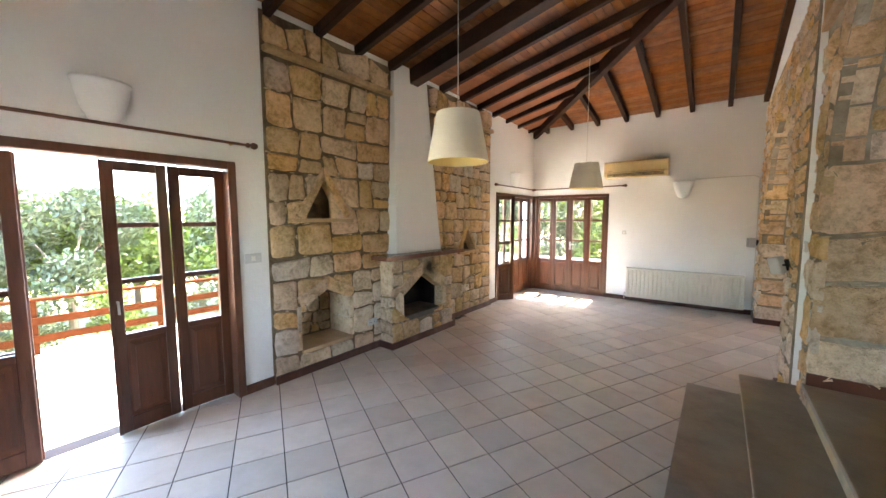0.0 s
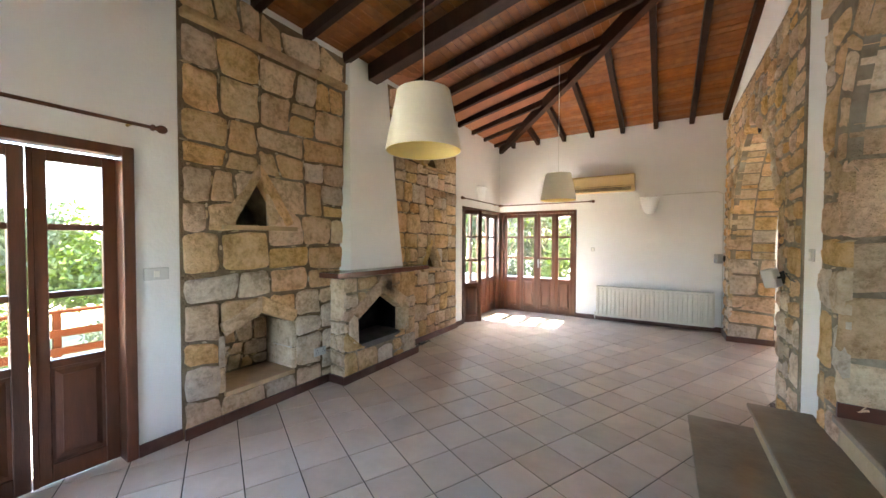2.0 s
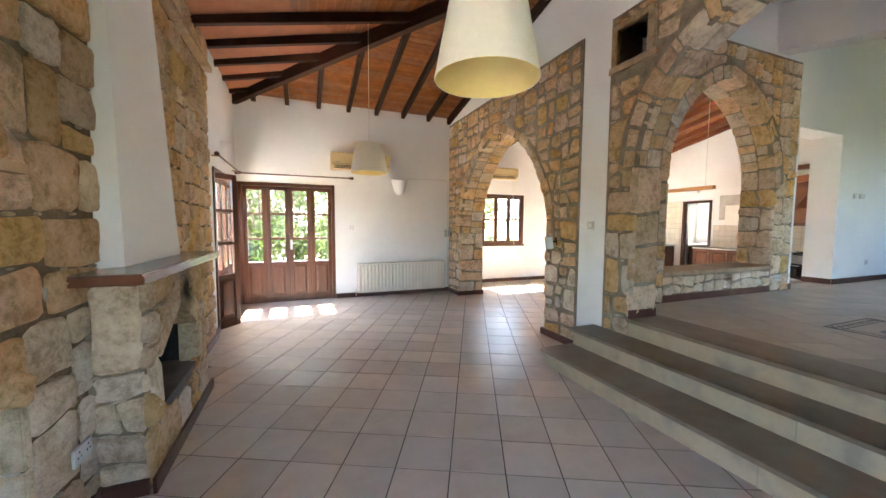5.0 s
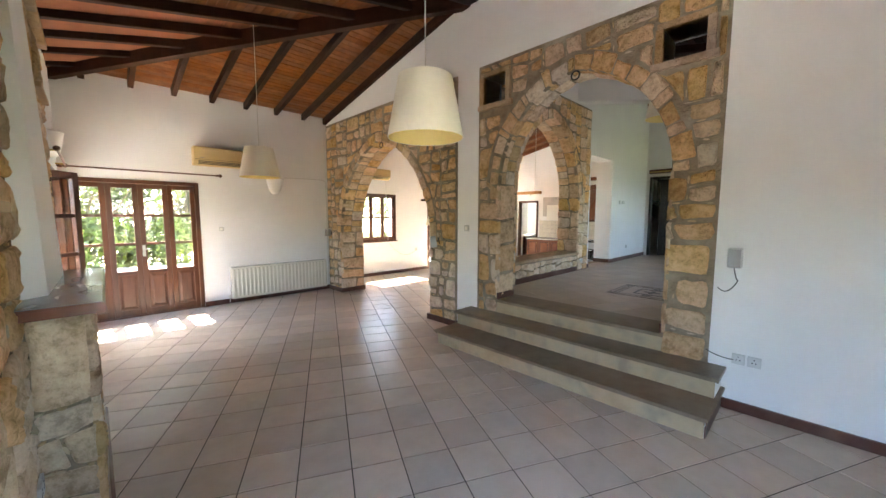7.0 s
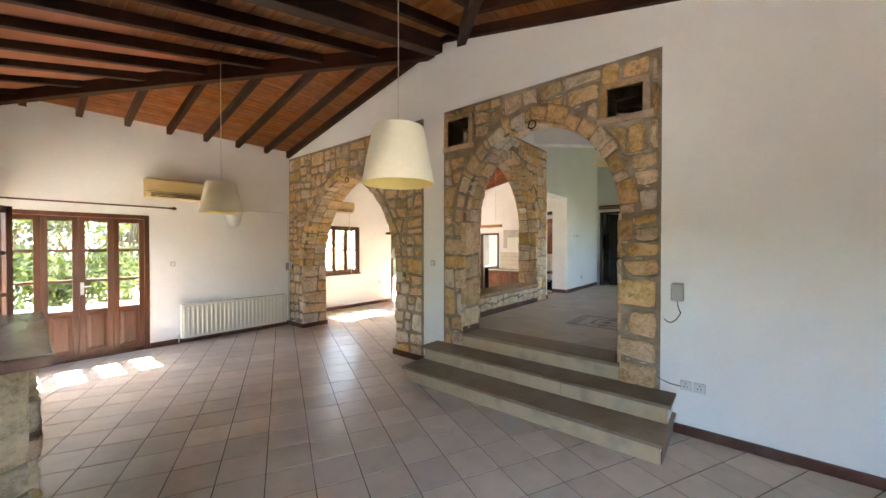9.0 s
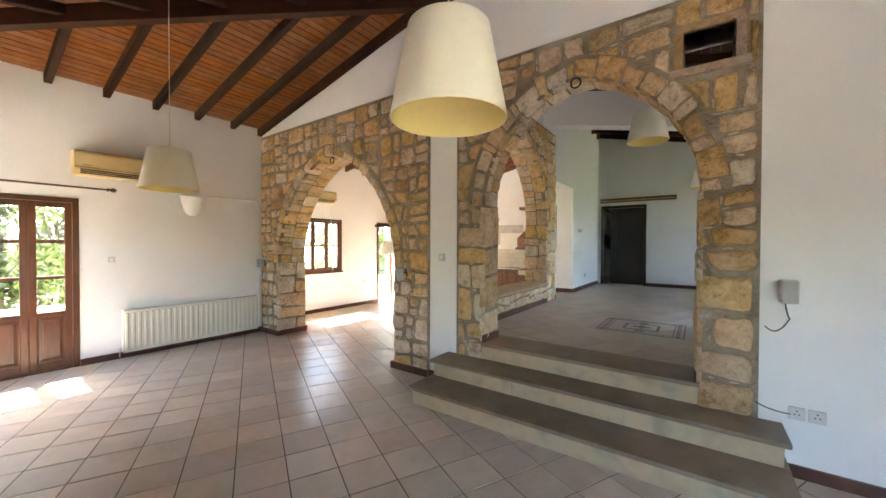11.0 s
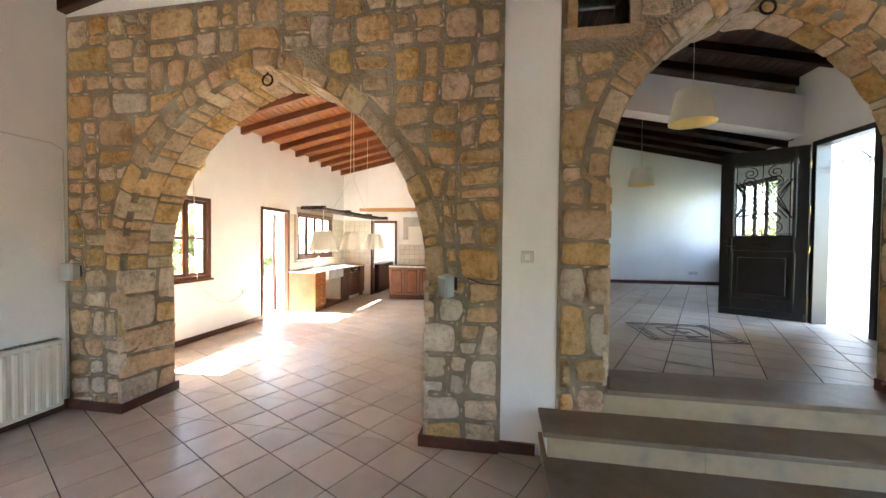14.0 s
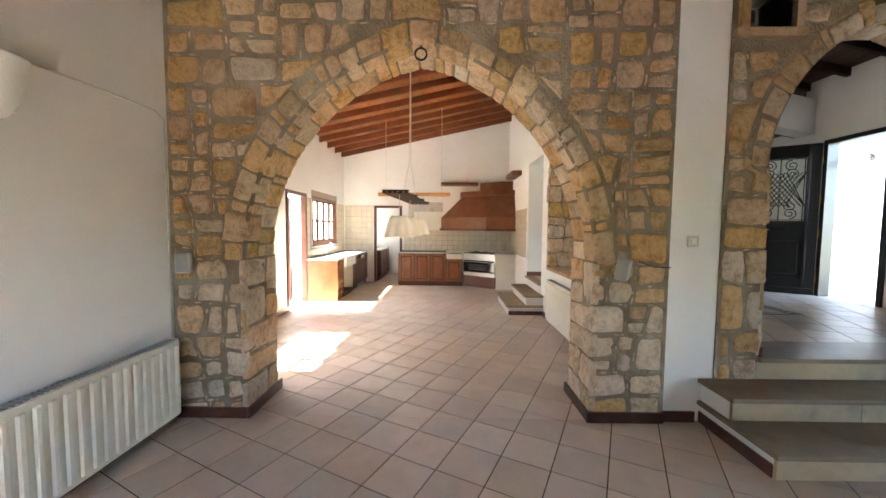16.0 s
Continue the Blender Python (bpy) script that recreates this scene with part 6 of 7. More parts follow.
def hook(at, m=0):
    t = thing("iron_ring", at, "rusty iron ring hanging from the arch's crown", "ring", "iron rings")
    bm = bmesh.new()
    n, k = 20, 6
    vs = [[bm.verts.new(((0.008 * math.cos(b * 2 * math.pi / k)), (0.045 + 0.008 * math.sin(b * 2 * math.pi / k)) * math.cos(a * 2 * math.pi / n), (0.045 + 0.008 * math.sin(b * 2 * math.pi / k)) * math.sin(a * 2 * math.pi / n) - 0.06)) for b in range(k)] for a in range(n)]
    for a in range(n):
        for b in range(k):
            bm.faces.new((vs[a][b], vs[(a + 1) % n][b], vs[(a + 1) % n][(b + 1) % k], vs[a][(b + 1) % k]))
    part("ring", bm, IRON, t, smooth=True)
    bm = bmesh.new()
    tube(bm, (0, 0, -0.02), (0, 0, 0.03), 0.007)
    part("eye", bm, IRON, t)
hook((EAST_FACE + 0.02, 2.43, 3.15))
hook((EAST_FACE + 0.06, 6.05, 2.93))

# ---- kitchen ----
CAB = mat("honey_brown_cabinet_wood", (0.25, 0.088, 0.031), (0.17, 0.056, 0.020), 0.38, 5, bump=0.1, bump_scale=40, per_object=0.08)
CAB_DARK = mat("dark_oak_cabinet", (0.13, 0.048, 0.02), (0.09, 0.03, 0.013), 0.4, 5, bump=0.1, per_object=0.1)
# shade of door gaps and panel grooves, painted as a near-black colour
CAB_SHADE = mat("carcass_groove_shade", (0.045, 0.016, 0.007), rough=0.5)
MARBLE = mat("pale_marble_top", (0.76, 0.73, 0.68), (0.68, 0.65, 0.6), 0.2, 3, spots=(0.6, 0.57, 0.52), spot_scale=2)
CERAMIC = mat("white_ceramic", (0.84, 0.83, 0.80), rough=0.12)
STEEL = mat("stainless_steel", (0.62, 0.62, 0.62), (0.55, 0.55, 0.55), 0.28, 8, metal=1.0)
BLACKG = mat("black_oven_glass", (0.012, 0.012, 0.014), rough=0.08)
WALLTILE = mat("cream_wall_tile", (0.74, 0.68, 0.56), (0.69, 0.62, 0.50), 0.22, 6, per_object=0.05, bump=0.05)
GROUT_L = mat("brown_tile_grout", (0.40, 0.33, 0.25), rough=0.9)
def cabinet(at, w, d, h, doors, rz, label, material=None, drawers=0, group="kitchen units"):
    """A base unit: front faces -y, left front corner at the origin."""
    material = material or CAB
    t = thing("cabinet", at, label, "cabinet", group, rz)
    part("body", boxed(0, w, 0.022, d, 0.10, h), CAB_SHADE, t)
    part("plinth", boxed(0.0, w, 0.05, d, 0.0, 0.10), CAB_DARK, t)
    if drawers:
        dh = (h - 0.12) / drawers
        for k in range(drawers):
            dr = part("drawer", boxed(0.006, w - 0.006, 0.0, 0.021, 0.112 + k * dh, 0.112 + (k + 1) * dh - 0.008, 0.004), material, t)
            part("raised_field", boxed(0.03, w - 0.03, -0.008, 0.0, 0.112 + k * dh + 0.022, 0.112 + (k + 1) * dh - 0.03, 0.006), material, dr)
            bm = bmesh.new()
            bmesh.ops.create_uvsphere(bm, u_segments=8, v_segments=6, radius=0.013, matrix=Matrix.Translation((w / 2, -0.02, 0.108 + (k + 0.5) * dh)))
            part("knob", bm, BRASS, dr)
    else:
        dw = w / doors
        for k in range(doors):
            x0, x1 = k * dw + 0.009, (k + 1) * dw - 0.009
            bm = bmesh.new()
            ring_frame(bm, x0, x1, 0.115, h - 0.012, 0.06, 0.022, 0.010)
            dr = part("door", bm, material, t)
            part("panel", boxed(x0 + 0.055, x1 - 0.055, 0.014, 0.020, 0.17, h - 0.068), CAB_SHADE, dr)
            part("raised_field", boxed(x0 + 0.078, x1 - 0.078, -0.002, 0.015, 0.193, h - 0.091, 0.008), material, dr)
            bm = bmesh.new()
            bmesh.ops.create_uvsphere(bm, u_segments=8, v_segments=6, radius=0.013, matrix=Matrix.Translation((x1 - 0.03, -0.014, h - 0.10)))
            part("knob", bm, BRASS, dr)
    return t
# run along the north wall, from the garden door to the larder wall
NY = 8.05
cabinet((4.97, NY, 0), 0.46, 0.62, 0.84, 0, 0, "honey-brown drawer unit at the end of the sink run", drawers=6)
part("end_panel", boxed(-0.012, -0.001, 0.0, 0.62, 0.0, 0.84), CAB, bpy.data.objects["cabinet"], "plain lit end panel")
bay = thing("sink_bay", (5.43, NY, 0), "open tiled bay under the white sink", "cabinet")
part("back", boxed(0, 0.78, 0.50, 0.52, 0.10, 0.66), WALLTILE, bay)
part("plinth", boxed(0, 0.78, 0.03, 0.52, 0.0, 0.10), CAB_DARK, bay)
for x in (0.0, 0.76):
    part("cheek", boxed(x, x + 0.02, 0.02, 0.52, 0.10, 0.66), WALLTILE, bay)
cabinet((6.22, NY, 0), 0.55, 0.62, 0.84, 1, 0, "dark brown base unit beside the sink bay", CAB_DARK)
dw = thing("dishwasher", (6.78, NY, 0), "brown-fronted dishwasher with a dark control strip", "dishwasher")
part("body", boxed(0, 0.58, 0.022, 0.62, 0.02, 0.84), GREYP, dw)
part("door", boxed(0.004, 0.576, 0.0, 0.021, 0.10, 0.70, 0.004), CAB_DARK, dw)
part("control_strip", boxed(0.004, 0.576, -0.004, 0.021, 0.71, 0.83, 0.004), BLACKG, dw, "dark control strip with pale buttons")
for k in range(5):
    part("button", boxed(0.2 + 0.05 * k, 0.23 + 0.05 * k, -0.008, -0.003, 0.755, 0.785, 0.002), WHITE, dw)
cabinet((7.37, NY, 0), 0.33, 0.62, 0.84, 1, 0, "narrow dark brown base unit in the corner", CAB_DARK)
top = thing("worktop", (4.95, NY - 0.03, 0.842), "pale marble worktop along the north wall", "worktop")
part("slab", boxed(0, 0.50, 0, 0.66, 0, 0.035, 0.006, 2), MARBLE, top)
part("slab", boxed(1.28, 2.74, 0, 0.66, 0, 0.035, 0.006, 2), MARBLE, top)
part("slab", boxed(0.50, 1.28, 0.50, 0.66, 0, 0.035, 0.004), MARBLE, top)
sink = thing("sink", (5.84, NY - 0.05, 0.66), "deep white ceramic farmhouse sink with a plain front", "sink")
bm = bmesh.new()
for a in ((-0.385, 0.385, 0.0, 0.035, 0, 0.225), (-0.385, 0.385, 0.48, 0.52, 0, 0.225), (-0.385, -0.345, 0.035, 0.48, 0, 0.225), (0.345, 0.385, 0.035, 0.48, 0, 0.225), (-0.34, 0.34, 0.036, 0.479, 0, 0.03)):
    box(bm, *a, 0.008, 2)
part("basin", bm, CERAMIC, sink)
tap = thing("tap", (5.84, NY + 0.52, 0.877), "chrome swan-neck kitchen tap", "tap")
wire("spout", [(0, -0.20 * math.sin(k / 12 * math.pi / 1.15) * 1.0 * (k / 12), 0.02 + 0.26 * math.sin(k / 12 * math.pi / 1.25)) for k in range(13)], 0.011, CHROME, tap)
bm = bmesh.new()
tube(bm, (0, 0, 0), (0, 0, 0.06), 0.024, 0.018)
part("base", bm, CHROME, tap)
bm = bmesh.new()
tube(bm, (0, 0, 0.05), (0.09, -0.01, 0.10), 0.008)
part("lever", bm, CHROME, tap)
# run along the east wall: three doors and a drawer unit
EX = 7.06
cabinet((EX, 7.10, 0), 1.25, 0.62, 0.85, 3, -90, "honey-brown base unit with three panelled doors")
u = cabinet((EX, 5.848, 0), 0.42, 0.62, 0.70, 1, -90, "honey-brown base unit under a ceramic basin")
bsn = thing("small_basin", (EX - 0.01, 5.84, 0.702), "small recessed white ceramic basin front", "sink", rz=-90)
part("apron", boxed(0.0, 0.41, 0, 0.05, 0, 0.14, 0.012, 2), WALLTILE, bsn)
part("bowl", boxed(0.0, 0.41, 0.05, 0.60, 0, 0.12, 0.006), CERAMIC, bsn)
wire("spout", [(0.2, 0.5 - 0.02 * k, 0.14 + 0.05 * math.sin(k / 8 * math.pi)) for k in range(9)], 0.009, CHROME, bsn)
top2 = thing("worktop", (EX - 0.025, 7.10, 0.852), "pale marble worktop along the larder wall", "worktop", rz=-90)
part("slab", boxed(0, 1.25, 0, 0.64, 0, 0.035, 0.006, 2), MARBLE, top2)
# cooker set across the corner
A, B = Vector((7.05, 5.40, 0)), Vector((6.52, 4.66, 0))
ck = thing("cooker", A, "stainless steel cooker with black oven glass, set across the corner", "cooker", rz=math.degrees(math.atan2((B - A).y, (B - A).x)))
L_ = (B - A).length
part("body", boxed(0, L_, 0.025, 0.58, 0.30, 0.87), STEEL, ck)
part("base_drawer", boxed(0, L_, 0.0, 0.56, 0.02, 0.295, 0.004), CAB_DARK, ck, "dark wooden base panel")
d_ = part("oven_door", boxed(0.01, L_ - 0.01, 0.0, 0.024, 0.40, 0.70, 0.004), BLACKG, ck, "black glass oven door")
part("steel_band", boxed(0.01, L_ - 0.01, -0.002, 0.024, 0.31, 0.395, 0.004), STEEL, ck)
part("window", boxed(0.16, L_ - 0.16, -0.004, 0.002, 0.45, 0.62, 0.03, 3), mat("dim_oven_glass", (0.06, 0.06, 0.06), rough=0.1), d_, "dim grey oven window")
bm = bmesh.new()
tube(bm, (0.05, -0.035, 0.665), (L_ - 0.05, -0.035, 0.665), 0.010)
for x in (0.09, L_ - 0.09):
    tube(bm, (x, 0, 0.665), (x, -0.035, 0.665), 0.007)
part("handle", bm, STEEL, d_)
cp = part("control_panel", boxed(0.005, L_ - 0.005, 0.0, 0.024, 0.72, 0.86, 0.004), STEEL, ck)
for k in range(6):
    bm = bmesh.new()
    tube(bm, (0.12 + k * (L_ - 0.24) / 5, 0.0, 0.79), (0.12 + k * (L_ - 0.24) / 5, -0.025, 0.79), 0.018, 0.015)
    part("knob", bm, STEEL, cp)
hob = part("hob", boxed(0.0, L_, 0.0, 0.56, 0.872, 0.885, 0.003), BLACKG, ck)
for i in range(3):
    for j in range(2):
        bm = bmesh.new()
        c = Vector((0.17 + i * (L_ - 0.34) / 2, 0.15 + j * 0.25, 0))
        for k in range(4):
            a = k * math.pi / 2
            tube(bm, (c.x + 0.02 * math.cos(a), c.y + 0.02 * math.sin(a), 0.905), (c.x + 0.10 * math.cos(a), c.y + 0.10 * math.sin(a), 0.905), 0.005, n=6)
        tube(bm, (c.x, c.y, 0.886), (c.x, c.y, 0.90), 0.035)
        part("burner", bm, IRON, hob)
uw = thing("end_unit", (6.54, 4.15, 0), "white painted end unit with a grey worktop", "cabinet")
part("body", boxed(0, 0.50, 0.0, 0.47, 0.0, 0.86), WHITE, uw)
part("slab", boxed(-0.02, 0.52, 0.0, 0.49, 0.861, 0.895, 0.004), MARBLE, uw)
# wooden hood across the corner
hd = thing("cooker_hood", (K_EAST, K_SOUTH, 1.45), "dark brown wooden corner cooker hood on a shelf beam", "cooker hood")
def hull(parent, name, lo, up, z0, z1, material):
    bm = bmesh.new()
    a = [bm.verts.new((*p, z0)) for p in lo]
    b = [bm.verts.new((*p, z1)) for p in up]
    bm.faces.new(a), bm.faces.new(b)
    for i in range(len(lo)):
        bm.faces.new((a[i], a[(i + 1) % len(lo)], b[(i + 1) % len(lo)], b[i]))
    part(name, bm, material, parent)
lo = [(0, 1.90), (-0.45, 1.88), (-1.15, 0.75), (-1.15, 0), (0, 0)]
lo2 = [(0, 1.86), (-0.41, 1.84), (-1.10, 0.73), (-1.10, 0), (0, 0)]
mid = [(0, 1.30), (-0.25, 1.28), (-0.85, 0.50), (-0.85, 0), (0, 0)]
hull(hd, "rim", lo, lo, 0.0, 0.06, CAB_DARK)
hull(hd, "skirt", lo2, lo2, 0.06, 0.34, CAB)
hull(hd, "canopy", lo2, mid, 0.34, 0.90, CAB)
hull(hd, "cornice", [(0, 1.34), (-0.28, 1.32), (-0.90, 0.50), (-0.90, 0), (0, 0)], [(0, 1.34), (-0.28, 1.32), (-0.90, 0.50), (-0.90, 0), (0, 0)], 0.90, 1.03, CAB)
hull(hd, "chimney_box", [(0, 0.80), (-0.2, 0.78), (-0.6, 0.30), (-0.6, 0), (0, 0)], [(0, 0.80), (-0.2, 0.78), (-0.6, 0.30), (-0.6, 0), (0, 0)], 1.03, 1.28, CAB)
sh = thing("shelf_beam", (K_EAST, 5.35, 2.66), "narrow brown wooden shelf beam on the wall", "shelf")
part("board", boxed(-0.20, 0, -0.35, 0.66, 0, 0.09, 0.006), CAB, sh)
sh = thing("shelf_beam", (6.35, K_SOUTH, 2.74), "short brown wooden shelf beam beside the hood", "shelf")
part("board", boxed(-0.35, 0.5, 0, 0.22, 0, 0.10, 0.006), CAB, sh)
panel = thing("wall_panel", (K_EAST, 6.35, 1.46), "plain white board screwed to the kitchen wall", "panel")
part("board", boxed(-0.02, 0, -0.40, 0.40, 0, 0.5, 0.004), WHITE, panel)
# larder units
cabinet((8.0, 7.72, 0), 1.4, 0.6, 0.85, 3, 0, "dark brown base unit in the larder", CAB_DARK)
top3 = thing("worktop", (8.0, 7.70, 0.852), "pale worktop in the larder", "worktop")
part("slab", boxed(0, 1.42, 0, 0.62, 0, 0.03, 0.004), MARBLE, top3)

# hanging rack with cloth shades
CLOTH = cloth_mat("white_ruffled_cloth", (0.88, 0.85, 0.74), 0.4)
rack = thing("hanging_lamp_rack", (3.05, 6.38, 1.93), "dark slatted wooden lamp rack with three ruffled cloth shades", "lamp", rz=-4)
for k in range(5):
    part("slat", boxed(-1.05, 1.05, -0.15 + k * 0.066, -0.11 + k * 0.066, 0.0, 0.025, 0.004), WOOD_DARK, rack)
for x in (-1.0, -0.35, 0.35, 1.0):
    part("cross_slat", boxed(x - 0.03, x + 0.03, -0.16, 0.16, 0.026, 0.045, 0.004), WOOD_DARK, rack)
for k, x in enumerate((-0.78, 0.0, 0.78)):
    bm = bmesh.new()
    n = 48
    rings = []
    for r, z, w in ((0.10, -0.26, 0.0), (0.125, -0.30, 0.006), (0.15, -0.40, 0.012), (0.17, -0.49, 0.016), (0.175, -0.52, 0.02)):
        rings.append([bm.verts.new((x + (r + w * math.sin(i * 2 * math.pi / n * 8)) * math.cos(i * 2 * math.pi / n), (r + w * math.sin(i * 2 * math.pi / n * 8)) * math.sin(i * 2 * math.pi / n), z + (0.012 * math.cos(i * 2 * math.pi / n * 8) if w > 0.015 else 0))) for i in range(n)])
    for a, b in zip(rings, rings[1:]):
        for i in range(n):
            bm.faces.new((a[i], a[(i + 1) % n], b[(i + 1) % n], b[i]))
    bm.faces.new(rings[0])
    s_ = part("shade", bm, CLOTH, rack, "ruffled white cloth shade", True)
    wire("cord", [(x, 0, 0.0), (x, 0, -0.26)], 0.004, CABLE, rack)
for x in (-0.55, 0.55):
    wire("chain", [(x, 0, 0.04), (x * 0.1, 0, 0.55), (x * 0.04, 0, roof_n(6.38) - 1.93)], 0.005, CABLE, rack)
pb = thing("hanging_beam", (5.65, 6.56, 2.21), "pale pine beam lamp hung on thin wires", "lamp", rz=-3)
part("beam", boxed(-0.05, 0.05, -0.79, 0.79, 0, 0.075, 0.006), mat("pale_pine", (0.55, 0.28, 0.09), (0.45, 0.21, 0.06), 0.5, 6, stretch=(8, 1, 8)), pb)
for y in (-0.6, 0.62):
    wire("wire", [(0, y, 0.075), (0.0, y, roof_n(6.56 + y) - 2.21)], 0.004, CABLE, pb)
for y in (-0.45, 0.45):
    bm = bmesh.new()
    tube(bm, (0, y, -0.06), (0, y, 0.0), 0.03, 0.02)
    part("spot", bm, WHITE, pb)

# cream wall tiles, on their bed
def tiling(name, m, u0, u1, v0, v1, skip=(), pitch=0.151):
    bm = bmesh.new()
    prism(bm, [(u0, v0), (u1, v0), (u1, v1), (u0, v1)], m, 0.001, 0.005) if not skip else None
    if skip:
        holed_wall(bm, m @ Matrix.Translation((0, v0, 0)), 0.001, 0.005, u0, u1, lambda u: v1 - v0, [rect(a, b, max(c - v0, 0.0), d - v0) for a, b, c, d in skip])
    bed = structure(name, bm, GROUT_L, "cream square wall tiles over the worktop", "tiling")
    me = None
    nu, nv = int(round((u1 - u0) / pitch)), int(round((v1 - v0) / pitch))
    for i in range(nu):
        for j in range(nv):
            a, b = u0 + i * (u1 - u0) / nu, v0 + j * (v1 - v0) / nv
            w, h = (u1 - u0) / nu - 0.006, (v1 - v0) / nv - 0.006
            if any(a + w > s[0] and a < s[1] and b + h > s[2] and b < s[3] for s in skip):
                continue
            if me is None:
                bm = bmesh.new()
                prism(bm, [(0, 0), (w, 0), (w, h), (0, h)], m.to_3x3().to_4x4(), 0.005, 0.010)
                bmesh.ops.recalc_face_normals(bm, faces=bm.faces[:])
                me = bpy.data.meshes.new("wall_tile")
                bm.to_mesh(me)
                bm.free()
                me.materials.append(WALLTILE)
            o = new("wall_tile", me)
            o.parent = bed
            o.location = m @ Vector((a + 0.003, b + 0.003, 0))
tiling("wall_tiles_east", plane_x(K_EAST, -1), 4.16, 7.02, 0.89, 1.45)
tiling("wall_tiles_corner", plane_x(K_EAST, -1), 7.90, 8.66, 0.89, 2.12)
tiling("wall_tiles_north", plane_y(K_NORTH, -1), 5.02, 7.66, 0.89, 2.12, [(W2[0] - 0.04, W2[1] + 0.04, W2[2] - 0.05, 2.3)])
tiling("wall_tiles_south", plane_y(K_SOUTH, 1), 5.40, 7.60, 0.89, 1.95)

# ---- hall ----
inlay = tagged(new("floor_inlay"), "faded grey mosaic inlay in the hall floor", "mosaic")
inlay.location = (2.40, 2.08, HALL_Z + 0.001)
INLAY = mat("grey_mosaic", (0.17, 0.14, 0.13), (0.12, 0.10, 0.09), 0.45, 12, per_object=0.2)
def inlay_bar(x0, x1, y0, y1):
    part("mosaic_strip", boxed(x0, x1, y0, y1, 0.0, 0.0035), INLAY, inlay)
for a, b in ((-0.42, -0.40), (0.40, 0.42), (-0.34, -0.33), (0.33, 0.34)):
    inlay_bar(a, b, -0.47, 0.47)
for a, b in ((-0.47, -0.455), (0.455, 0.47), (-0.36, -0.35), (0.35, 0.36)):
    inlay_bar(-0.42, 0.42, a, b)
for k in range(9):
    c = -0.40 + k * 0.1
    for s in (-0.405, 0.405):
        inlay_bar(-0.38 + k * 0.09, -0.34 + k * 0.09, s - 0.022, s + 0.022)
for a, b, c, d in ((-0.20, -0.17, -0.18, 0.18), (0.17, 0.20, -0.18, 0.18), (-0.17, 0.17, -0.20, -0.17), (-0.17, 0.17, 0.17, 0.20), (-0.10, 0.10, -0.025, 0.025), (-0.025, 0.025, -0.10, 0.10), (-0.28, -0.23, -0.05, 0.05), (0.23, 0.28, -0.05, 0.05)):
    inlay_bar(a, b, c, d)
stair = thing("staircase", (9.2, 3.3, HALL_Z), "dark wooden staircase rising beyond the opening", "staircase")
for k in range(9):
    part("tread", boxed(-0.45, 0.45, -1.3 + 0.24 * k, -1.02 + 0.24 * k, 0.17 * k + 0.14, 0.17 * k + 0.18, 0.006), BLACKWOOD, stair)
    part("riser", boxed(-0.44, 0.44, -1.05 + 0.24 * k, -1.03 + 0.24 * k, 0.17 * k + 0.0, 0.17 * k + 0.14), BLACKWOOD, stair)
bm = bmesh.new()
prism(bm, [(-1.35, 0.0), (-1.0, 0.0), (1.1, 1.45), (1.1, 1.8), (-1.35, 0.12)], plane_x(0, 1), -0.50, -0.46)
part("string", bm, BLACKWOOD, stair)
bm = bmesh.new()
tube(bm, (-0.48, -1.2, 0.95), (-0.48, 1.0, 2.5), 0.03)
part("handrail", bm, BLACKWOOD, stair)
for k in range(8):
    bm = bmesh.new()
    tube(bm, (-0.48, -1.15 + 0.27 * k, 0.12 + 0.185 * k), (-0.48, -1.15 + 0.27 * k, 0.98 + 0.19 * k), 0.016)
    part("baluster", bm, BLACKWOOD, stair)
ol = thing("outdoor_lamp", (3.32, -0.22, 2.64), "swan-neck outdoor wall lamp with an enamel dish", "wall light")
ENAMEL = mat("pale_grey_enamel", (0.62, 0.64, 0.62), rough=0.3)
wire("neck", [(-0.34 * k / 12, 0, 0.09 * math.sin(k / 12 * math.pi * 1.15) - 0.01 * k / 12) for k in range(13)], 0.011, ENAMEL, ol)
bm = bmesh.new()
lathe(bm, [(0.02, 0.06), (0.03, 0.03), (0.13, 0.0), (0.125, -0.005), (0.03, 0.02)], 20, Matrix.Translation((-0.34, 0, -0.07)))
part("dish", bm, ENAMEL, ol, smooth=True)
bm = bmesh.new()
tube(bm, (0, 0, 0), (-0.03, 0, 0), 0.045)
part("wall_rose", bm, ENAMEL, ol)
bm = bmesh.new()
bmesh.ops.create_uvsphere(bm, u_segments=12, v_segments=8, radius=0.035, matrix=Matrix.Translation((-0.34, 0, -0.09)))
part("bulb", bm, BULB, ol, smooth=True)

# ---- outside ----
RAILW = mat("orange_brown_rail_wood", (0.034, 0.0085, 0.0018), (0.024, 0.006, 0.0013), 0.8, 5, bump=0.1, spec=0.04)
def railing(p, q, z0, h=0.70, n=4, label="orange-brown wooden terrace railing"):
    p, q = Vector((*p, z0)), Vector((*q, z0))
    t = thing("railing", p, label, "railing", "terrace railings", math.degrees(math.atan2((q - p).y, (q - p).x)))
    L = (q - p).length
    for k in range(n + 1):
        part("post", boxed(L * k / n - 0.045, L * k / n + 0.045, -0.045, 0.045, 0, h - 0.05, 0.005), RAILW, t)
    part("top_rail", boxed(-0.05, L + 0.05, -0.06, 0.06, h - 0.05, h, 0.006), RAILW, t)
    for f in (0.28, 0.60):
        part("mid_rail", boxed(0, L, -0.075, -0.046, h * f - 0.06, h * f + 0.06, 0.004), RAILW, t)
railing((-8.4, -2.77), (-8.4, 8.43), -0.46, 0.89, 7)
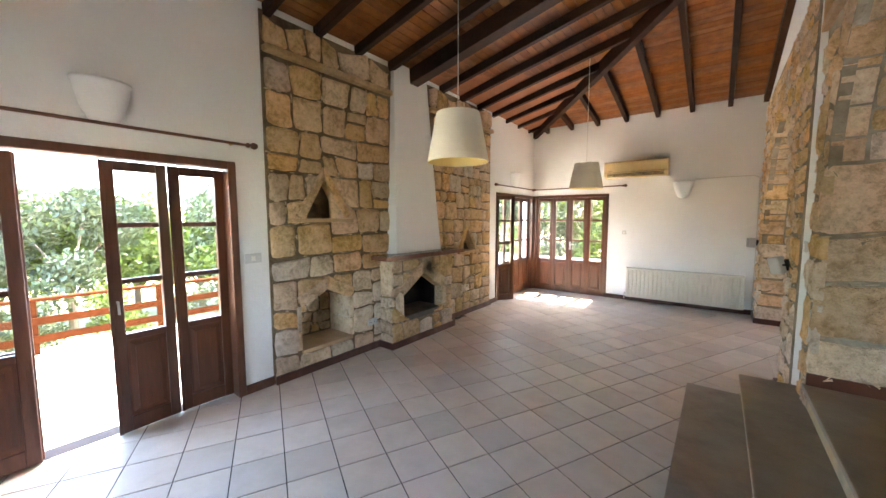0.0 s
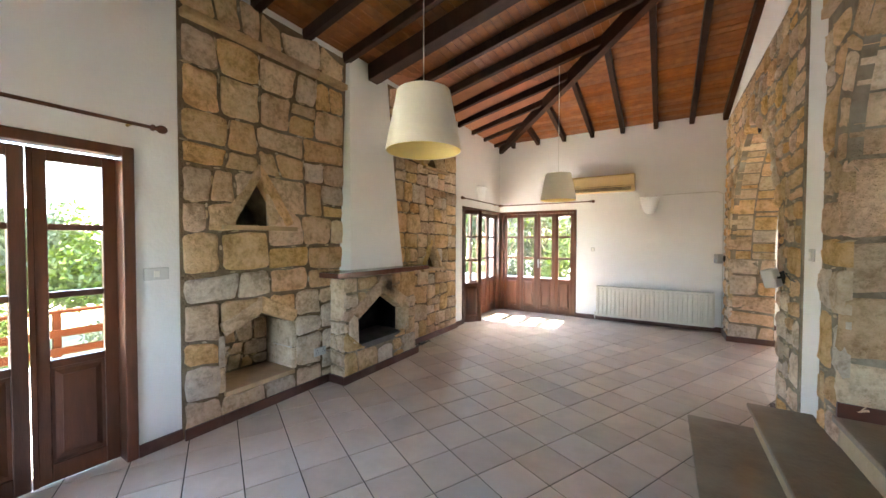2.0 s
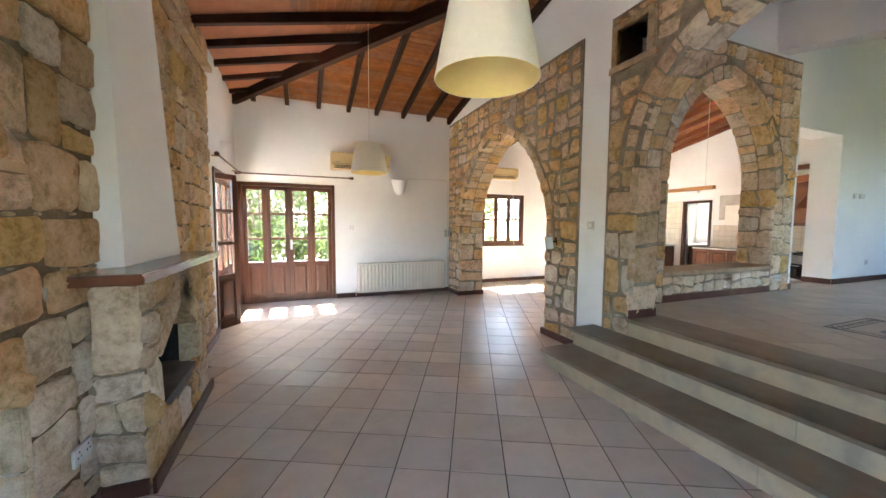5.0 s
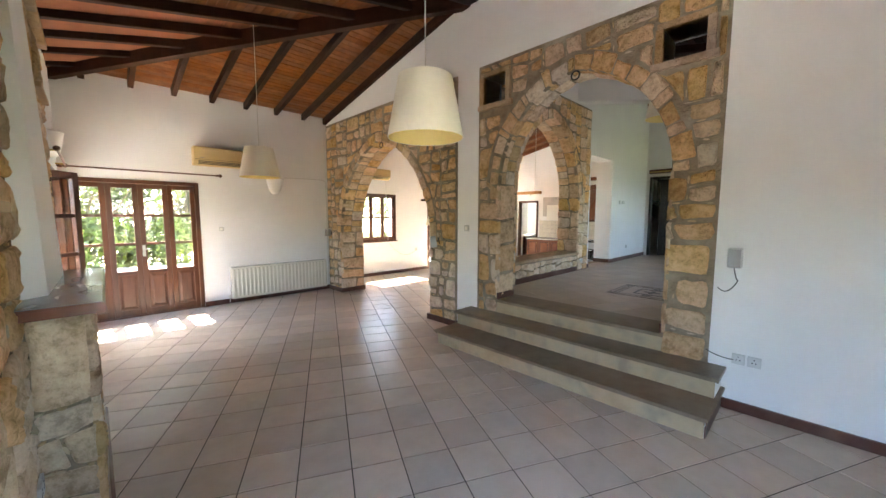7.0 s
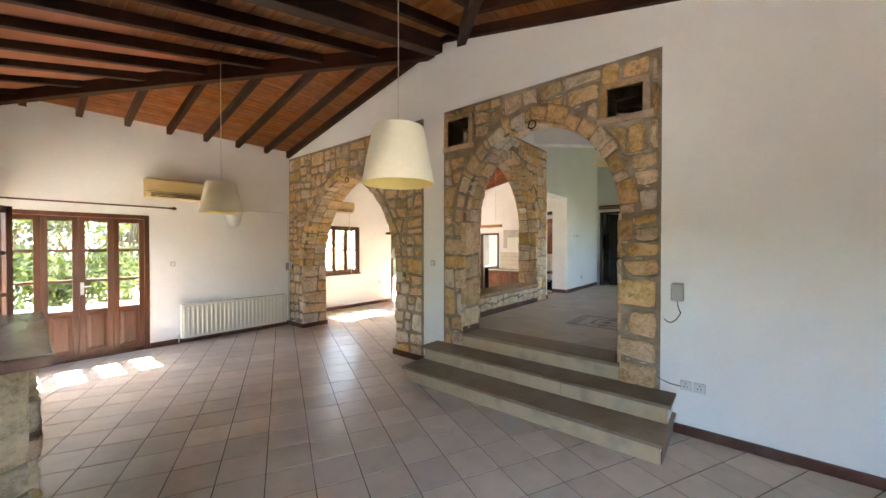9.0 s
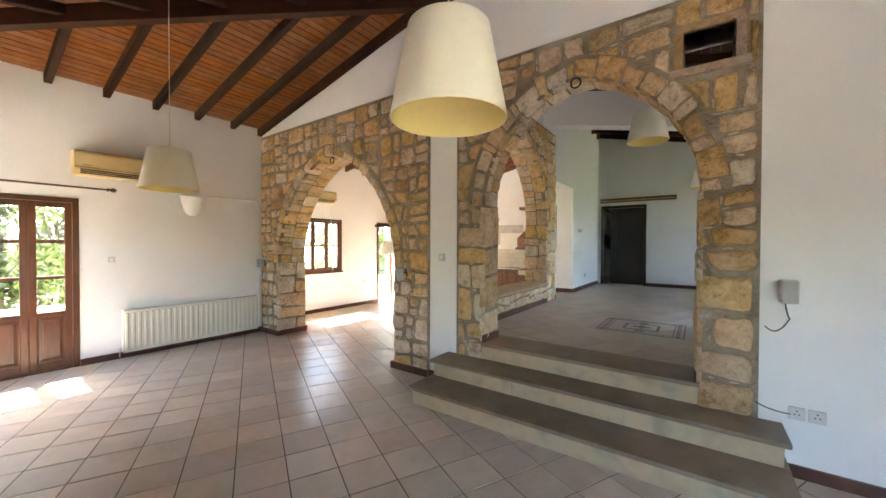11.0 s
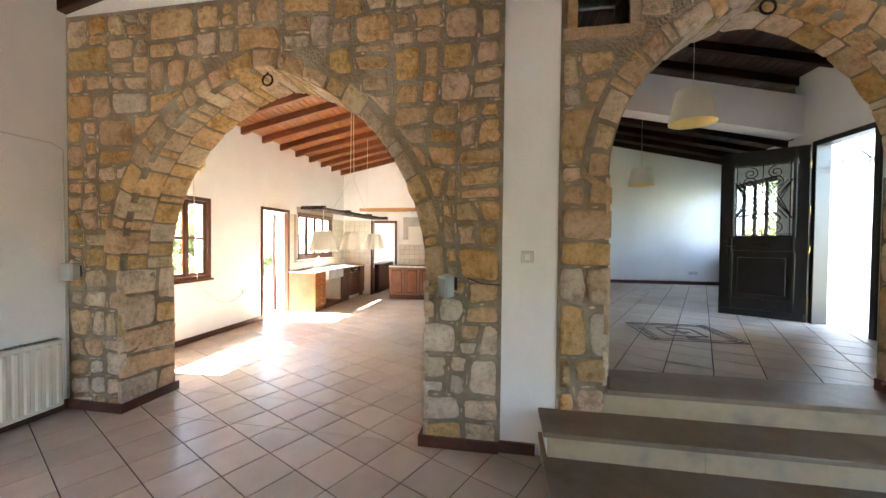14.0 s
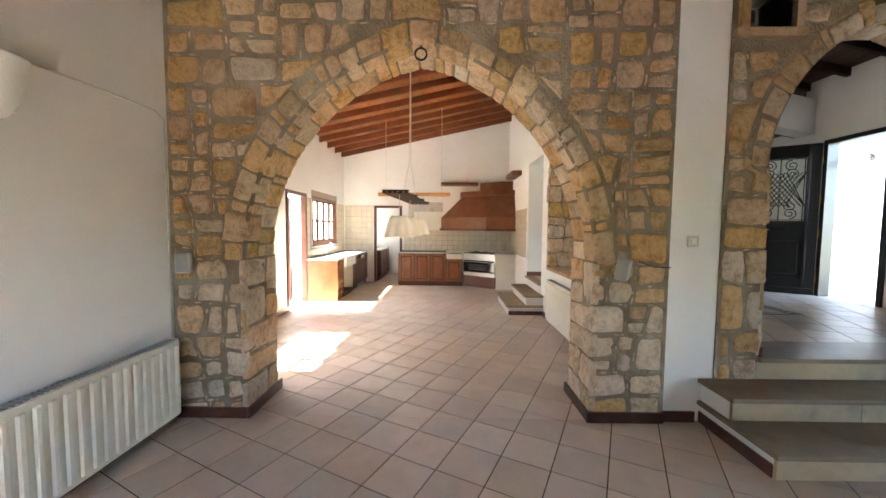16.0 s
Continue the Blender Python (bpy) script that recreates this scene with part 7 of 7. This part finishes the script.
structure("parapet", boxed(-9, 12, 11.2, 11.45, -0.9, 0.42), mat("grey_parapet", (0.5, 0.5, 0.5), (0.4, 0.4, 0.4), 0.9, 4), "low grey parapet along the north terrace", "parapet")

LEAF_A = mat("sunlit_leaf", (0.125, 0.155, 0.040), (0.080, 0.108, 0.026), 0.6, 3, per_island=0.4, spec=0.15)
LEAF_B = mat("olive_leaf", (0.095, 0.112, 0.062), (0.062, 0.076, 0.042), 0.6, 3, per_island=0.4, spec=0.15)
BARK = mat("grey_brown_bark", (0.16, 0.12, 0.08), (0.09, 0.07, 0.05), 0.95, 8, bump=0.8)
def tree(at, h, r, leaves, leaf, material, label, name="tree", crown_h=None, seed=0, trunk=0.09):
    """A tapered trunk, limbs and a crown of leaf clumps with gaps."""
    rnd = random.Random(seed)
    t = thing(name, at, label, "tree" if name == "tree" else "shrub", "garden trees" if name == "tree" else "garden shrubs")
    bm = bmesh.new()
    ch = crown_h or h * 0.65
    base = h - ch
    tube(bm, (0, 0, -0.05), (0.05, 0.03, max(base + ch * 0.3, 0.2)), trunk, trunk * 0.55, 10)
    clumps = []
    for k in range(11):
        a, f = rnd.uniform(0, 6.28), rnd.uniform(0.15, 0.95)
        rr = r * rnd.uniform(0.35, 0.9) * math.sin(math.pi * (0.15 + 0.75 * f)) ** 0.6
        c = Vector((rr * math.cos(a), rr * math.sin(a), base + ch * f))
        clumps.append((c, r * rnd.uniform(0.28, 0.5)))
        tube(bm, (0.03, 0.02, max(base + ch * 0.1 * f, 0.1)), c, trunk * 0.35, trunk * 0.1, 6)
    part("trunk", bm, BARK, t)
    verts, faces = [], []
    for k in range(leaves):
        c, cr = clumps[rnd.randrange(len(clumps))]
        d = Vector((rnd.gauss(0, 1), rnd.gauss(0, 1), rnd.gauss(0, 0.8)))
        d = d.normalized() * cr * rnd.random() ** 0.45
        o = c + d
        if o.z < 0.02:
            continue
        u = Vector((rnd.gauss(0, 1), rnd.gauss(0, 1), rnd.gauss(0, 1))).normalized()
        w = u.orthogonal().normalized()
        s = leaf * rnd.uniform(0.6, 1.4)
        i = len(verts)
        verts += [tuple(o - u * s), tuple(o + w * s * 0.45), tuple(o + u * s), tuple(o - w * s * 0.45)]
        faces.append((i, i + 1, i + 2, i + 3))
    me = bpy.data.meshes.new("crown")
    me.from_pydata(verts, [], faces)
    me.materials.append(material)
    o = new("crown", me)
    o.parent = t
    return t
k = 0
for x, y, h, r, n, lf, m_, lab in (
        (-12.0, 5.2, 3.4, 1.9, 6000, 0.075, LEAF_B, "dense grey-green olive tree beyond the railing"),
        (-13.5, 2.0, 2.6, 1.7, 5000, 0.08, LEAF_A, "bright green leafy tree beyond the railing"),
        (-12.2, -0.6, 2.2, 1.6, 5000, 0.08, LEAF_A, "yellow-green tree beyond the railing"),
        (-15.0, 8.8, 4.2, 2.2, 5000, 0.09, LEAF_B, "tall olive tree at the terrace corner"),
        (-17.0, -3.5, 3.2, 2.2, 4000, 0.1, LEAF_A, "sunlit green tree in the garden"),
        (-10.5, 11.5, 3.8, 2.0, 5000, 0.085, LEAF_A, "leafy tree by the corner door"),
        (-12.5, 15.0, 4.4, 2.4, 4500, 0.1, LEAF_B, "olive tree in the far garden"),
        (-5.5, 15.5, 4.4, 2.3, 6000, 0.09, LEAF_A, "green tree behind the parapet"),
        (-2.0, 16.5, 4.6, 2.4, 6000, 0.09, LEAF_B, "olive tree behind the parapet"),
        (1.5, 15.5, 3.8, 2.2, 5000, 0.09, LEAF_A, "bright leafy tree behind the parapet"),
        (5.0, 16.0, 4.2, 2.3, 5000, 0.09, LEAF_A, "green tree opposite the kitchen window"),
        (9.0, 15.0, 4.0, 2.2, 5000, 0.09, LEAF_A, "sunlit tree opposite the kitchen door"),
        (7.2, 12.8, 2.8, 1.0, 4000, 0.07, LEAF_A, "slim yellow-green tree near the kitchen door")):
    k += 1
    tree((x, y, -0.9), h + 0.3, r, n, lf, m_, lab, seed=k)
for x, y, h, r, m_ in ((-9.8, 0.2, 1.15, 0.7, LEAF_B), (-9.9, 1.8, 1.1, 0.75, LEAF_A), (-9.9, 3.6, 1.3, 0.8, LEAF_B), (-9.8, 5.4, 1.1, 0.75, LEAF_A), (-9.5, -1.6, 1.1, 0.7, LEAF_A), (-3.5, 12.3, 1.5, 0.8, LEAF_A), (-1.5, 12.2, 1.4, 0.8, LEAF_A), (0.6, 12.3, 1.3, 0.7, LEAF_B), (6.0, 12.1, 1.9, 0.7, LEAF_A)):
    k += 1
    tree((x, y, -0.9), h, r, 2200, 0.05, m_, "low rounded garden shrub beside the terrace", "shrub", h * 0.95, k, 0.03)
for i in range(10):                                        # dense bank of trees beyond the railing
    k += 1
    tree((-11.6 - 1.3 * (i % 2) - 0.4 * math.sin(i * 2.3), -4.2 + 1.35 * i, -0.9), 2.35 + 0.35 * math.sin(i * 1.9) + 0.11 * i, 1.5, 7000, 0.075, LEAF_B if i % 3 == 1 else LEAF_A, "dense green tree in the garden beyond the railing", crown_h=2.2, seed=k)
for x, y, h, r, m_, lab in ((-8.6, 13.4, 5.6, 2.3, LEAF_A, "tall leafy tree at the north terrace corner"), (-6.0, 14.2, 6.2, 2.4, LEAF_B, "tall olive-green tree above the hedge"), (-3.6, 13.2, 5.5, 2.2, LEAF_A, "tall bright tree close behind the parapet"),
                            (-1.2, 14.0, 5.9, 2.3, LEAF_A, "tall leafy tree facing the garden door"), (1.2, 13.4, 5.4, 2.2, LEAF_B, "tall grey-green tree facing the kitchen window"), (3.8, 14.3, 5.8, 2.3, LEAF_A, "tall sunlit tree behind the hedge"),
                            (8.6, 13.8, 5.6, 2.2, LEAF_B, "tall tree beyond the sink window")):
    k += 1
    tree((x, y, -0.9), h, r, 7500, 0.095, m_, lab, crown_h=h * 0.82, seed=k)
for i in range(15):                                        # hedge behind the parapet
    k += 1
    tree((-8.0 + 1.25 * i, 12.5 + 0.3 * math.sin(i * 2.1), -0.9), 2.2 + 0.35 * math.sin(i * 1.7), 0.95, 2600, 0.06, LEAF_A if i % 3 else LEAF_B, "sunlit garden shrub behind the parapet", "shrub", 2.1, k, 0.03)
tree((2.72, -2.6, 0.45), 1.5, 0.5, 1800, 0.05, LEAF_A, "green potted shrub on the porch", "shrub", 1.4, 77, 0.03)
tree((9.6, -5.6, -0.9), 4.6, 2.1, 7000, 0.09, LEAF_A, "green tree beyond the wing window", crown_h=4.0, seed=78)
tree((12.6, -7.4, -0.9), 5.2, 2.4, 7000, 0.1, LEAF_B, "olive tree behind the wing", crown_h=4.4, seed=79)

# bare patch where a wall unit hung
structure("plaster_patch", boxed(K_EAST - 0.006, K_EAST + 0.02, 5.95, 6.90, 1.59, 2.22, 0.002), mat("bare_grey_plaster", (0.60, 0.57, 0.52), (0.50, 0.47, 0.42), 0.9, 4, bump=0.3, spots=(0.42, 0.40, 0.36), spot_scale=5), "bare grey plaster patch on the kitchen wall", "wall")

# ---- floor tiles, laid on the slant ----
PITCH, TURN_T, JOINT = 0.3255, radians(-26.3), 0.007
E1 = Vector((math.cos(TURN_T), math.sin(TURN_T)))
E2 = Vector((-E1.y, E1.x))
ORIGIN = Vector((0.071, 6.916))
def clip(poly, inside, cross):
    out = []
    for i, p in enumerate(poly):
        q = poly[(i + 1) % len(poly)]
        if inside(p):
            out.append(p)
        if inside(p) != inside(q):
            out.append(cross(p, q))
    return out
def clip_rect(poly, x0, x1, y0, y1):
    for ax, lim, sg in ((0, x0, 1), (0, x1, -1), (1, y0, 1), (1, y1, -1)):
        poly = clip(poly, lambda p: sg * (p[ax] - lim) >= -1e-9, lambda p, q: p + (q - p) * ((lim - p[ax]) / (q[ax] - p[ax])))
        if len(poly) < 3:
            return []
    return poly
def tile_bm(bm, poly, z, t=0.0055):
    c = sum(poly, Vector((0, 0))) / len(poly)
    lo = [bm.verts.new((p.x, p.y, z - 0.012)) for p in poly]
    up = [bm.verts.new((p.x, p.y, z - 0.0015)) for p in poly]
    ins = [bm.verts.new((*(p + (c - p).normalized() * 0.003), z)) for p in poly]
    for a, b in ((lo, up), (up, ins)):
        for i in range(len(poly)):
            bm.faces.new((a[i], a[(i + 1) % len(poly)], b[(i + 1) % len(poly)], b[i]))
    bm.faces.new(ins)
TILE_ME = None
def lay(parent, rects, z, near, material, name="tile"):
    """Tiles over rectangles. Whole ones share one mesh; cut ones get their own; those far off are joined."""
    global TILE_ME
    h = (PITCH - JOINT) / 2
    if TILE_ME is None:
        bm = bmesh.new()
        tile_bm(bm, [E1 * sx * h + E2 * sy * h for sx, sy in ((-1, -1), (1, -1), (1, 1), (-1, 1))], 0.0)
        bmesh.ops.recalc_face_normals(bm, faces=bm.faces[:])
        TILE_ME = bpy.data.meshes.new("tile")
        bm.to_mesh(TILE_ME)
        bm.free()
        TILE_ME.materials.append(material)
    rest = bmesh.new()
    count = 0
    for i in range(-60, 61):
        for j in range(-60, 61):
            c = ORIGIN + E1 * (i + 0.5) * PITCH + E2 * (j + 0.5) * PITCH
            full = [c + E1 * sx * h + E2 * sy * h for sx, sy in ((-1, -1), (1, -1), (1, 1), (-1, 1))]
            for x0, x1, y0, y1 in rects:
                if not (x0 - 0.3 < c.x < x1 + 0.3 and y0 - 0.3 < c.y < y1 + 0.3):
                    continue
                poly = clip_rect(full, x0, x1, y0, y1)
                if len(poly) < 3:
                    continue
                whole = all(x0 <= p.x <= x1 and y0 <= p.y <= y1 for p in full)
                if near(c.x, c.y) and count < 300 and whole:
                    o = new(name, TILE_ME)
                    o.parent = parent
                    o.location = (c.x, c.y, z + random.uniform(-0.0006, 0.0006))
                    o.rotation_euler = (random.uniform(-0.0012, 0.0012), random.uniform(-0.0012, 0.0012), 0)
                    count += 1
                elif near(c.x, c.y) and count < 300:
                    bm = bmesh.new()
                    tile_bm(bm, poly, z)
                    obj(name, bm, material, parent)
                    count += 1
                else:
                    tile_bm(rest, poly, z)
    tagged(obj("far_tiles", rest, TILE_FAR, parent), kind="stuff")
lay(floor, [(WEST - 0.14, EAST_FACE, SOUTH, NORTH + 0.14)], 0.0, lambda x, y: True, TILE)
floor_k = tagged(new("floor_kitchen"), "beige ceramic tile floor of the kitchen", "floor", kind="structure")
lay(floor_k, [(EAST_FACE + 0.001, EAST_BACK, A1["u0"], A1["u1"]), (EAST_BACK + 0.001, 9.6, K_SOUTH, K_NORTH + 0.14)], 0.0, lambda x, y: x < 7.0, TILE)
lay(floor_hall, [(HALL_WEST + 0.071, K_EAST + 0.3, HALL_SOUTH - 0.3, HALL_NORTH), (OP[0], OP[1], HALL_NORTH + 0.001, K_SOUTH), (3.62, K_EAST, WING_SOUTH, HALL_SOUTH - 0.3)], HALL_Z, lambda x, y: x < 6.5, TILE)
